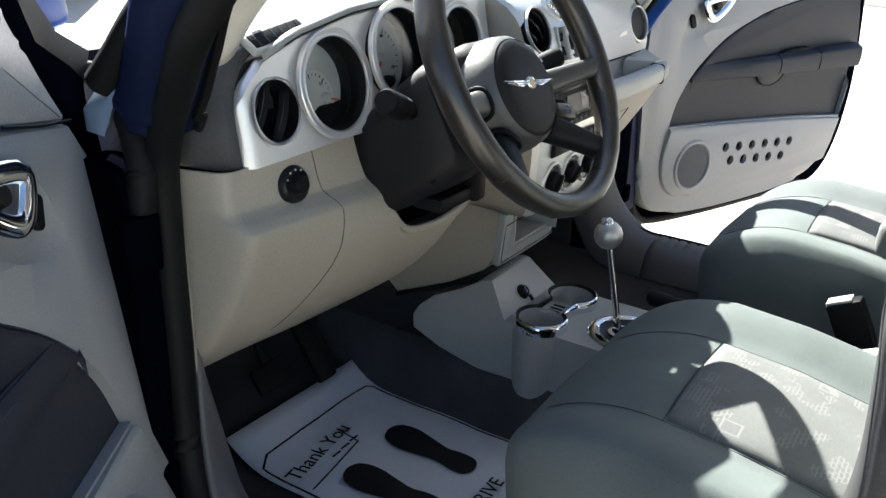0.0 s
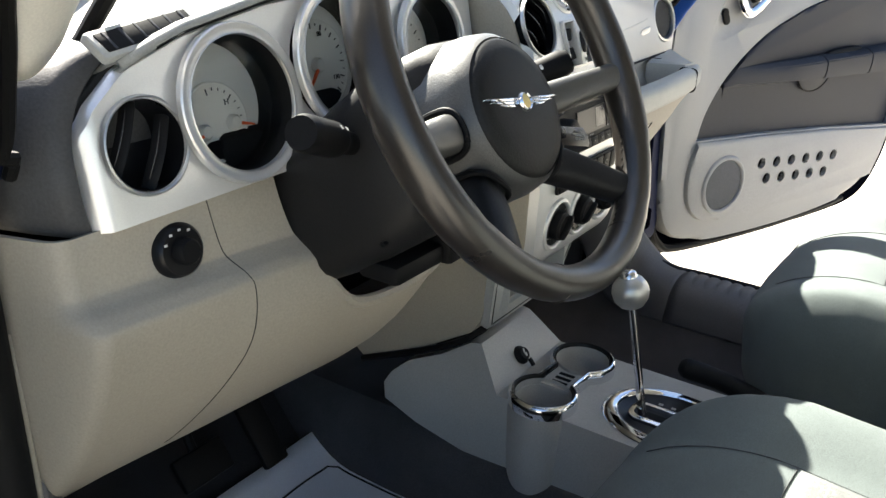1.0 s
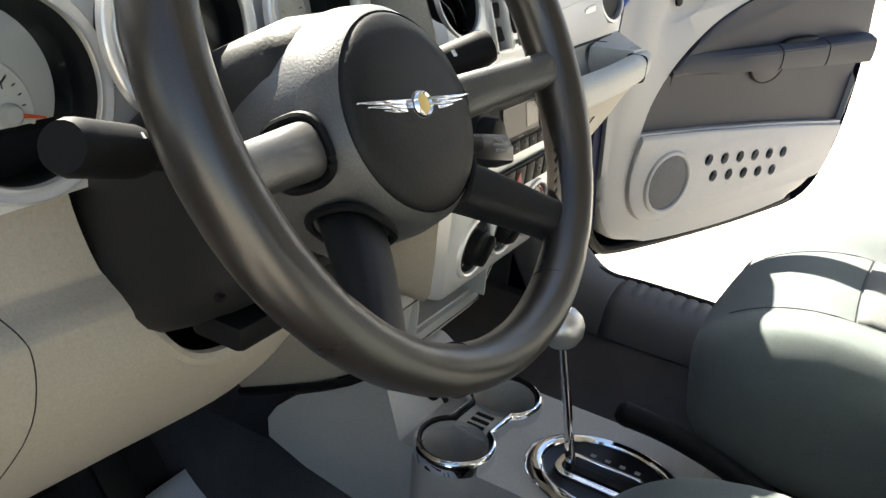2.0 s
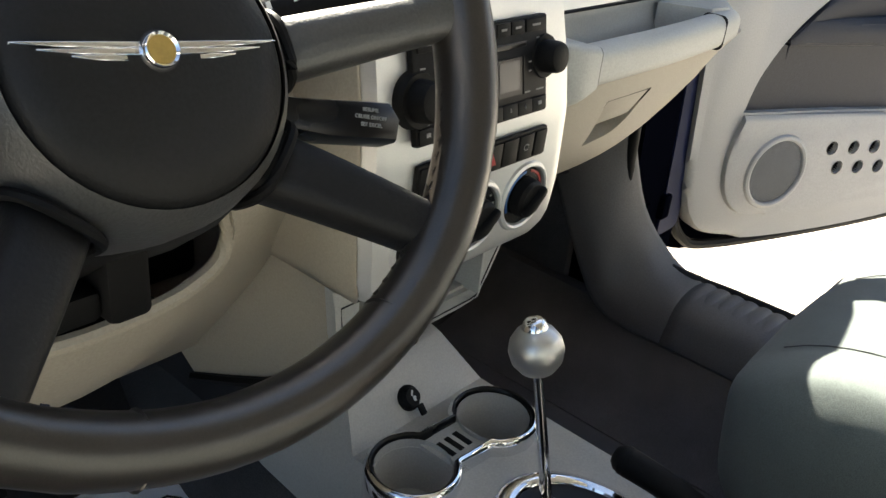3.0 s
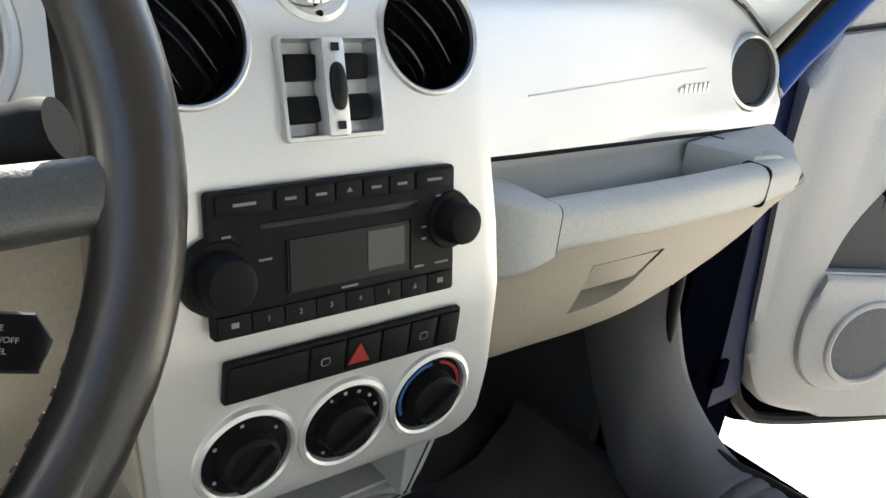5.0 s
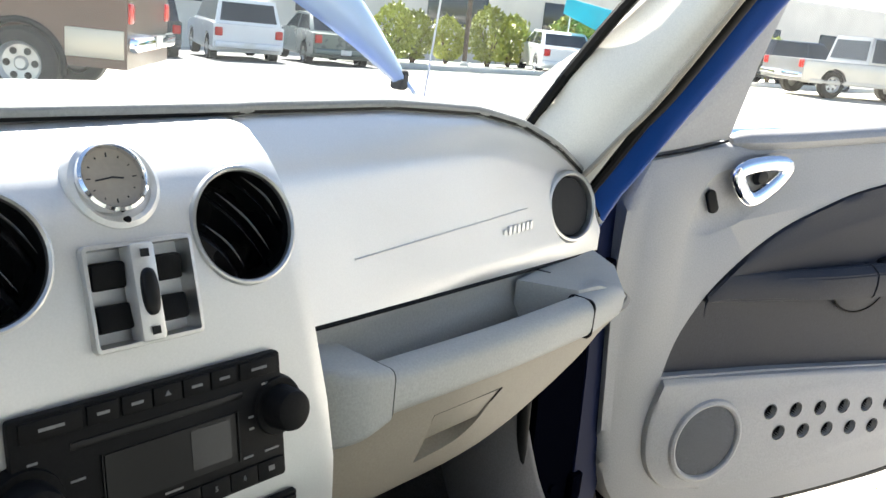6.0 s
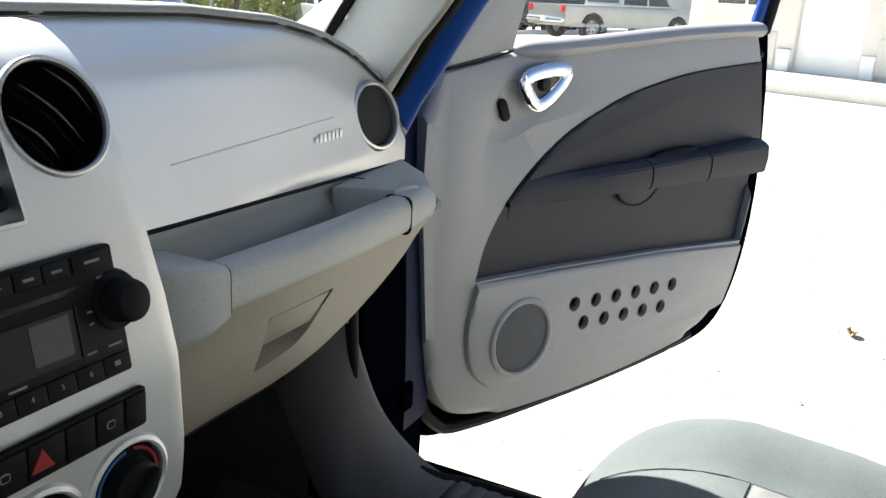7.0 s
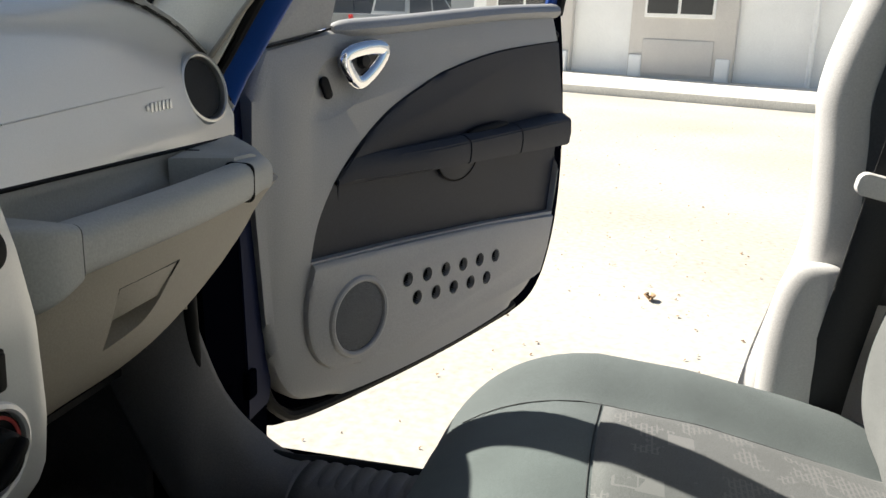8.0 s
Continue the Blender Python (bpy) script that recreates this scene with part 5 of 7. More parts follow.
def rim_tube():
    bm = bmesh.new()
    rings = []
    k = 96
    for i in range(k):
        a = 2 * math.pi * i / k
        fat = 0.0172 + 0.0016 * max(0, math.cos(2 * a)) - (0.0006 if i % 24 in (9, 15) else 0)
        e, c = Vector((math.cos(a), math.sin(a), 0)), Vector((RIM * math.cos(a), RIM * math.sin(a), 0))
        rings.append([bm.verts.new(MW @ (c + e * fat * 0.95 * math.cos(b) + Vector((0, 0, fat * 1.12 * math.sin(b))))) for b in [2 * math.pi * j / 16 for j in range(16)]])
    for i in range(k):
        a, b = rings[i], rings[(i + 1) % k]
        for j in range(16):
            bm.faces.new((a[j], a[(j + 1) % 16], b[(j + 1) % 16], b[j]))
    return bm


part("rim", rim_tube(), M_LEATHER, wheel, "black leather rim")
for a in (48, 132, -68, 248):
    c = MW @ Vector((RIM * math.cos(radians(a)), RIM * math.sin(radians(a)), 0))
    tdir = MW.to_3x3() @ Vector((-math.sin(radians(a)), math.cos(radians(a)), 0))
    part("leather_seam", lathe([(0.0160, -0.0016), (0.0176, 0), (0.0160, 0.0016)], 24, frame_of(c, W_N, tdir)), M_LEATHER, wheel)
# stitching along the inner side of the rim
for a0, a1 in ((-66, -6), (186, 246), (10, 46), (134, 170)):
    for a in range(a0, a1, 3):
        ca, sa_ = math.cos(radians(a)), math.sin(radians(a))
        c = Vector(((RIM - 0.0160) * ca, (RIM - 0.0160) * sa_, -0.004))
        part("stitch", box((0, 0, 0), (0.0016, 0.0035, 0.0016), 0, MW @ Matrix.Translation(c) @ pose(0, 0, 0, 25, 0, a)), M_LEATHER, wheel)
# hub: bell-shaped housing with a round cover
part("hub", lathe([(0.048, -0.125), (0.070, -0.116), (0.080, -0.097), (0.084, -0.060), (0.085, -0.024), (0.083, 0.004), (0.078, 0.022), (0.071, 0.030)], 48, MH, 0.98), M_HUB, wheel, "bell-shaped grey hub")
part("horn_pad", lathe([(0.0, 0.0400), (0.030, 0.0395), (0.050, 0.0380), (0.0645, 0.0345), (0.0695, 0.0285), (0.0705, 0.015)], 56, MH), M_SHROUD, wheel, "round charcoal horn pad")
part("pad_groove", lathe([(0.0705, 0.0225), (0.0715, 0.0270), (0.0730, 0.0250)], 56, MH), M_BLACK, wheel)
part("pad_ridge", tube([MH @ Vector((0.054 * math.cos(a), 0.054 * math.sin(a), 0.0335)) for a in np.linspace(radians(200), radians(340), 20)], 0.0012, 6), M_SHROUD, wheel)
MB = MH @ pose(-0.002, 0.002, 0, 0, 0, -7)
bd = part("badge", lathe([(0, 0.0432), (0.0065, 0.0428), (0.0085, 0.0405), (0.0090, 0.0370)], 28, MB), M_GOLD, wheel, "gold and chrome winged badge")
part("badge_ring", lathe([(0.0066, 0.0425), (0.0080, 0.0440), (0.0098, 0.0420), (0.0102, 0.0370)], 28, MB), M_CHROME, bd)
for s in (-1, 1):
    for k, (ln, yy) in enumerate(((0.064, 0.0028), (0.054, -0.0002), (0.040, -0.0031))):
        part("wing", prism([(s * 0.008, yy - 0.0017), (s * ln * 0.7, yy - 0.0006), (s * ln, yy + 0.0010), (s * ln, yy + 0.0019), (s * 0.008, yy + 0.0016)], 0.0030 - 0.0004 * k, MB @ pose(0, 0, 0.0375), 0.0004), M_CHROME, bd)
for i, w in enumerate((0.008, 0.012, 0.012)):
    part("print_mark", box((0.004 * (i == 0), -0.030 - i * 0.005, 0.0376), (w, 0.0022, 0.0008), 0, MH), M_BLACK, wheel)
# spokes
for ang, wide, mt in ((-1, 0.019, M_SPOKE), (181, 0.019, M_SPOKE), (-44, 0.021, M_SHROUD), (224, 0.021, M_SHROUD)):
    m = MW @ pose(0.001, -0.027, 0, 0, 0, ang)
    secs = []
    for t in np.linspace(0, 1, 8):
        x = lerp(0.070, RIM - 0.004 - (0.012 if mt is M_SHROUD else 0.0), t)
        hw = wide * lerp(1.0, 0.72, t) * (1 + 0.25 * max(0, t - 0.85) / 0.15)
        th = lerp(0.021, 0.015, t)
        zc = lerp(-0.058, 0.0, t ** 0.8) if ang in (-1, 181) else lerp(-0.062, -0.004, t ** 0.8)
        secs.append([m @ Vector((x, hw * spow(math.cos(b), 0.7), zc + th * spow(math.sin(b), 0.7))) for b in [2 * math.pi * j / 20 for j in range(20)]])
    bm = bmesh.new()
    vr = [[bm.verts.new(p) for p in r] for r in secs]
    for a, b in zip(vr, vr[1:]):
        for i in range(20):
            bm.faces.new((a[i], a[(i + 1) % 20], b[(i + 1) % 20], b[i]))
    sp = part("spoke", bm, mt, wheel, "grained black upper spoke" if mt is M_SPOKE else "charcoal lower spoke")
    # black tube paints the shadow round the spoke's opening
    shadow_loop = [m @ Vector((0.083, wide * 1.16 * spow(math.cos(b), 0.7), -0.052 + 0.026 * spow(math.sin(b), 0.7))) for b in [2 * math.pi * j / 28 for j in range(28)]]
    part("spoke_boot", tube(shadow_loop, 0.0032, 8, closed=True), M_BLACK, sp, "black ring for the shadow where the spoke leaves the hub")
# cruise control arm below the right spoke
arm = part("cruise_stalk", prism([(0, -0.010), (0.07, -0.015), (0.122, -0.013), (0.126, 0.001), (0.118, 0.012), (0.05, 0.007), (0, 0.008)], 0.020, MW @ pose(0.045, -0.046, -0.062, 0, 0, -17), 0.005), M_PIANO, wheel, "black cruise control stalk")
for i, text in enumerate(("RESUME", "CRUISE ON/OFF", "SET DECEL")):
    words("print_words", text, 0.0034, M_SOFTMARK, MW @ pose(0.045, -0.046, -0.062, 0, 0, -17) @ pose(0.100, 0.0040 - i * 0.0046, 0.0206), arm)

# ---- centre console ----
con = thing("centre_console", "grey plastic centre console with chrome-edged cup holders", "centre console", (0.05, -0.05, 0.39))
prof = [(0.250, 0.440), (0.252, 0.470), (0.238, 0.494), (0.206, 0.524), (0.150, 0.550), (0.116, 0.568), (0.100, 0.569), (0.050, 0.508), (-0.30, 0.508), (-0.32, 0.49), (-0.32, 0.40), (-0.09, 0.385), (0.02, 0.372), (0.11, 0.385), (0.19, 0.410)]
bm = prism(prof, 0.226, frame_of((-0.040, 0, 0), (0, 1, 0), (1, 0, 0)), 0.006)
for v in bm.verts:
    k = max(0.0, min(1.0, (v.co.z - 0.510) / 0.058)) * max(0.0, min(1.0, (0.16 - v.co.y) / 0.05))
    fl = max(0.0, v.co.y - 0.07)
    mid = 0.075
    v.co.x = mid + (v.co.x - mid) * (1 - 0.30 * k) - (0.13 * fl if v.co.x < mid else -0.02 * fl)
body = part("console_body", bm, M_CONSOLE, con, "grey console body")
CUPS = [(-0.014, -0.017), (0.118, -0.021)]
SH = Vector((0.048, -0.165, 0.509))
drill(body, [lathe([(0, -0.07), (0.041, -0.07), (0.044, 0.05), (0, 0.05)], 40, pose(x, y, 0.525)) for x, y in CUPS])
for x, y in CUPS:
    part("cup_well", lathe([(0, -0.070), (0.038, -0.070), (0.040, -0.066), (0.0435, 0.0)], 40, pose(x, y, 0.525)), M_CONSOLE, con, "grey cup well")
bulge = part("cup_bulge", lathe([(0.0, 0.0), (0.046, 0.0), (0.0525, -0.003), (0.0535, -0.02), (0.051, -0.09), (0.047, -0.148)], 48, pose(CUPS[0][0], CUPS[0][1], 0.514)), M_CONSOLE, con, "round grey cup holder bulge")
drill(bulge, [lathe([(0, -0.069), (0.0405, -0.069), (0.0437, 0.05), (0, 0.05)], 40, pose(CUPS[0][0], CUPS[0][1], 0.525))])


def dogbone(r, h, z):
    """The outline round both cups: two arcs of radius r joined by straight sides h from the middle line."""
    a0 = math.asin(h / r)
    out = []
    for i in range(33):
        a = lerp(a0, 2 * math.pi - a0, i / 32)
        out.append(Vector((CUPS[0][0] + r * math.cos(a), CUPS[0][1] + r * math.sin(a), z)))
    for i in range(33):
        a = lerp(math.pi + a0, 3 * math.pi - a0, i / 32)
        out.append(Vector((CUPS[1][0] + r * math.cos(a), CUPS[1][1] + r * math.sin(a), z)))
    return out


def ring_band(name, rings, mat, label):
    """A closed band through outlines of equal count."""
    n = len(rings[0])
    faces = [(j * n + i, j * n + (i + 1) % n, (j + 1) * n + (i + 1) % n, (j + 1) * n + i) for j in range(len(rings) - 1) for i in range(n)]
    return mesh_from(name, [p for r in rings for p in r], faces, mat, con, label)


ring_band("cup_rim", [dogbone(0.0535, 0.0335, 0.508), dogbone(0.0545, 0.0340, 0.518), dogbone(0.0540, 0.0335, 0.5245), dogbone(0.0515, 0.0312, 0.5290), dogbone(0.0492, 0.0292, 0.5300)], M_CHROME, "chrome cup holder rim")
ring_band("cup_rim_lining", [dogbone(0.0492, 0.0292, 0.5300), dogbone(0.0475, 0.0276, 0.5296), dogbone(0.0458, 0.0262, 0.5270), dogbone(0.0445, 0.0250, 0.5120)], M_PIANO, "gloss black inner rim")
part("coin_tray", prism(rounded(0.062, 0.052, 0.003), 0.006, pose(0.052, -0.019, 0.5130)), M_CONSOLE, con, "grey coin tray")
for i in range(3):
    part("coin_slot", box((0.037 + i * 0.014, -0.019, 0.5192), (0.0075, 0.026, 0.0016), 0.0006), M_BLACK, con)
# power socket on the sloping face
MS = frame_of((0.063, 0.066, 0.5278), (1, 0, 0), (0, -0.76, 0.65))
sk = part("power_socket", lathe([(0, 0.006), (0.012, 0.006), (0.0155, 0.003), (0.016, 0)], 28, MS), M_BLACK, con, "black power socket with a dangling cap")
part("socket_cap", lathe([(0, 0.011), (0.0105, 0.0105), (0.0125, 0.006)], 24, MS), M_BLACK, sk)
part("cap_tab", box((0.006, -0.019, 0.008), (0.009, 0.014, 0.004), 0.0015, MS), M_BLACK, sk)
part("socket_print", prism([(-0.0006, -0.006), (0.0022, -0.006), (0.0022, 0.0), (-0.0022, 0.0), (-0.0022, -0.003)], 0.0006, MS @ pose(0.001, 0.0005, 0.0110, 0, 0, -18)), M_MARK, sk)
part("socket_print", prism(rounded(0.0022, 0.007, 0.001), 0.0006, MS @ pose(-0.0005, 0.0045, 0.0110, 0, 0, -35)), M_MARK, sk)

# gear lever
shf = thing("gear_lever", "gear lever with a silver ball knob on a chrome stem", "gear lever", tuple(SH))
GATE = pose(SH.x + 0.004, SH.y - 0.035, SH.z)
part("gate_plate", lathe([(0.062, 0.004), (0.0645, 0.0085), (0.070, 0.0108), (0.077, 0.0080), (0.082, 0.001), (0.082, -0.004)], 64, GATE, 1.32), M_CHROME, shf, "oval chrome gate ring")
part("gate_well", lathe([(0, 0.0020), (0.058, 0.0022), (0.0635, 0.0062)], 56, GATE, 1.33), M_PIANO, shf, "gloss black gate floor")
slot_ = rounded(0.052, 0.116, 0.020, 6)
gb = part("gate_bezel", prism(slot_, 0.006, GATE @ pose(-0.006, 0.006, 0.0022), 0.002), M_CHROME, shf, "bright raised gate bezel")
drill(gb, [prism(rounded(0.036, 0.100, 0.014, 6), 0.03, GATE @ pose(-0.006, 0.006, -0.01))])
part("gate_slot", prism(rounded(0.014, 0.086, 0.006), 0.0012, GATE @ pose(-0.006, 0.006, 0.0026)), M_BLACK, shf, "black gate slot")
for i in range(4):
    part("gate_mark", box((0.034, 0.030 - i * 0.020, 0.0028), (0.006, 0.007, 0.0006), 0, GATE), M_DIM, shf)
B0, B1 = Vector((0.044, -0.156, 0.512)), Vector((0.028, -0.118, 0.711))
part("stem", tube([B0.lerp(B1, t) for t in np.linspace(0, 0.92, 8)], lambda t: lerp(0.0068, 0.0050, t), 16), M_CHROME, shf, "chrome stem")
mk = frame_of(B1, (1, 0, 0), (B1 - B0).normalized())
part("ball", lathe([(0.0, -0.0270), (0.008, -0.0262), (0.0175, -0.0210), (0.0245, -0.0115), (0.0270, 0.0), (0.0250, 0.0105), (0.0190, 0.0195), (0.0125, 0.0240)], 40, mk), M_SATIN, shf, "satin silver ball knob")
part("release_button", lathe([(0, 0.0335), (0.0075, 0.0330), (0.0105, 0.0305), (0.0125, 0.0235)], 32, mk), M_CHROME, shf, "chrome release button")
# hand brake
hb = thing("hand_brake", "black hand brake lever between the seats", "hand brake", (0.13, -0.30, 0.46))
part("lever", tube(smooth_path([(0.120, -0.190, 0.568), (0.124, -0.26, 0.560), (0.128, -0.36, 0.530), (0.130, -0.46, 0.48)], 6), lambda t: lerp(0.0165, 0.013, t), 14), M_BLACK, hb)
part("grip_end", lathe([(0, 0.012), (0.010, 0.010), (0.015, 0.004), (0.0165, -0.01)], 20, frame_of((0.120, -0.190, 0.568), (1, 0, 0), (0, 1, 0.08))), M_BLACK, hb)
part("lever_base", box((0.130, -0.46, 0.44), (0.05, 0.14, 0.09), 0.02), M_BLACK, hb)

# ---- seats ----


def seat(xc, name, label, arm):
    """A front seat: cushion with bolsters and a patterned middle, backrest and base."""
    st = thing(name, label, "car seat", (xc, -0.5, 0.27), "front seats")

    def bend(x, y, z):
        k = max(0.0, (z + 0.10) / 0.20)
        side = max(0.0, abs(x) - 0.13) / 0.13
        rise = 0.048 * min(1.0, side) ** 1.05 - 0.10 * max(0.0, side - 0.80)
        front = max(0.0, (y - 0.10) / 0.17)
        rise += 0.025 * max(0.0, min(1.0, (y + 0.2) / 0.3)) - 0.050 * front ** 2
        taper = 1.0 - 0.05 * front
        rise -= 0.11 * max(0.0, -0.02 - y)
        return (xc + x * taper, -0.490 + y + 0.015 * math.cos(x * 6) - 0.02 - 0.02 * (1 - k) * max(0, front), 0.574 + z + rise * k)

    part("cushion", cushion(0.262, 0.285, 0.105, 0.42, 0.36, 72, 44, bend), M_FABRIC, st, "dark grey cloth seat cushion with raised bolsters")
    rows = []
    for y in np.linspace(-0.27, 0.082, 24):
        row = []
        for x in np.linspace(-0.120, 0.120, 20):
            w = 1.0
            px, py, pz = bend(x * w, y, 0.105 * (max(0.0, 1 - (abs(x) / 0.262) ** (2 / 0.36))) ** 0.21)
            crown = 0.010 * max(0.0, 1 - (x / 0.120) ** 2) ** 0.5
            e = min(1.0, (0.082 - y) / 0.02)
            row.append(Vector((px, py, pz + 0.002 + crown * (0.3 + 0.7 * e))))
        rows.append(row)
    sheet("insert", rows, M_INSERT, st, "patterned pale grey cloth middle", thick=0.012)
    for s in (-1, 1):
        path = []
        for y in np.linspace(-0.26, 0.24, 24):
            x = s * 0.124
            zz = 0.105 * max(0.0, 1 - (abs(x) / 0.262) ** 5.5) ** 0.21 * max(0.0, 1 - (abs(y) / 0.285) ** 5.5) ** 0.21
            path.append(Vector(bend(x, y, zz)) + Vector((0, 0, 0.0003)))
        part("seam", tube(path, 0.0007, 6), M_SEAM, st)
    path = []
    for x in np.linspace(-0.124, 0.124, 16):
        zz = 0.105 * max(0.0, 1 - (abs(x) / 0.262) ** 5.5) ** 0.21
        path.append(Vector(bend(x, 0.086, zz)) + Vector((0, 0, 0.0008)))
    part("seam", tube(path, 0.0007, 6), M_SEAM, st)

    def lean(x, y, z):
        side = max(0.0, abs(x) - 0.14) / 0.12
        return (xc + x * (1 - 0.12 * max(0, z) / 0.3), -0.845 + y + 0.045 * min(1, side) ** 1.5 * (1 if y > 0 else 0) - 0.30 * z, 0.96 + z)

    part("backrest", cushion(0.258, 0.075, 0.315, 0.45, 0.5, 56, 40, lean), M_BOLSTER, st, "grey cloth backrest with side bolsters")
    part("headrest", cushion(0.13, 0.05, 0.085, 0.55, 0.55, 40, 24, lambda x, y, z: (xc + x, -1.035 + y - 0.2 * z, 1.40 + z)), M_FABRIC, st, "grey cloth headrest")
    part("seat_base", box((xc, -0.55, 0.40), (0.42, 0.42, 0.20), 0.02), M_SHROUD, st, "charcoal seat base")
    for s in (-1, 1):
        part("rail", box((xc + s * 0.18, -0.50, 0.285), (0.04, 0.60, 0.05), 0.006), M_BLACK, st)
    side = -1 if xc < 0 else 1
    part("side_valance", cushion(0.020, 0.24, 0.06, 0.4, 0.4, 32, 16, lambda x, y, z: (xc + side * 0.245 + x, -0.54 + y, 0.455 + z)), M_SHROUD, st, "charcoal side valance with a release handle")
    return st


seat(-0.372, "driver_seat", "grey cloth driver seat with patterned middle in dappled sun", -1)
seat(0.432, "passenger_seat", "grey cloth passenger seat with patterned middle, partly sunlit", 1)

# armrest and belt buckles between the seats
ar = thing("armrest", "pale grey cloth armrest on the passenger seat's inner side", "armrest", (0.13, -0.62, 0.78))
part("pad", cushion(0.034, 0.12, 0.040, 0.5, 0.45, 40, 20, lambda x, y, z: (0.150 + x, -0.665 + y, 0.780 + z)), M_BOLSTER, ar, "rounded grey cloth pad")
part("arm_side", box((0.150, -0.68, 0.72), (0.045, 0.16, 0.09), 0.015), M_SHROUD, ar)
for xb, yb, g in ((0.105, -0.53, 0), (-0.075, -0.60, 1)):
    bk = thing("seat_belt_buckle", "black seat belt buckle with a pale release button", "seat belt buckle", (xb, yb, 0.60), "seat belt buckles")
    m = frame_of((xb, yb, 0.655), (1, 0, 0), (0.0, 0.45, 0.89))
    part("buckle_body", box((0, 0, -0.03), (0.034, 0.060, 0.09), 0.006, m), M_BLACK, bk)
    part("release_button", box((0, 0.006, 0.016), (0.028, 0.042, 0.006), 0.002, m), M_TRIM, bk, "pale release button")
    part("buckle_stalk", box((0, -0.005, -0.12), (0.026, 0.02, 0.12), 0.005, m), M_BLACK, bk)

# passenger seat belt down the door post
belt = thing("seat_belt", "black webbing seat belt hanging down the pale door post", "seat belt", (0.72, -0.70, 0.9))


def strap(name, path, width, across, mat, parent, label=""):
    rows = [[Vector(p) - Vector(across) * width / 2, Vector(p), Vector(p) + Vector(across) * width / 2] for p in path]
    return sheet(name, rows, mat, parent, label, thick=0.002)


bp_ = smooth_path([(0.640, -0.800, 1.40), (0.675, -0.735, 1.12), (0.685, -0.708, 0.97), (0.688, -0.685, 0.82), (0.688, -0.668, 0.70), (0.690, -0.662, 0.60), (0.69, -0.66, 0.50)], 6)
strap("webbing", bp_, 0.050, (0.15, 0.97, 0.12), M_BELT, belt, "black belt webbing")
mt = frame_of((0.682, -0.695, 0.945), (0.1, 1, 0.2), (-1, 0, 0))
tg = part("tongue", prism(rounded(0.066, 0.026, 0.010), 0.012, mt, 0.004), M_TRIM, belt, "pale plastic belt tongue")
part("tongue_plate", prism(rounded(0.030, 0.050, 0.004), 0.003, mt @ pose(-0.012, -0.036, 0.004)), M_SATIN, tg)
part("tongue_hole", prism(rounded(0.018, 0.012, 0.002), 0.0036, mt @ pose(-0.012, -0.044, 0.004)), M_BLACK, tg)
part("belt_sleeve", box((0.690, -0.664, 0.625), (0.02, 0.056, 0.07), 0.006), M_BLACK, belt, "black belt sleeve")

# ---- doors ----


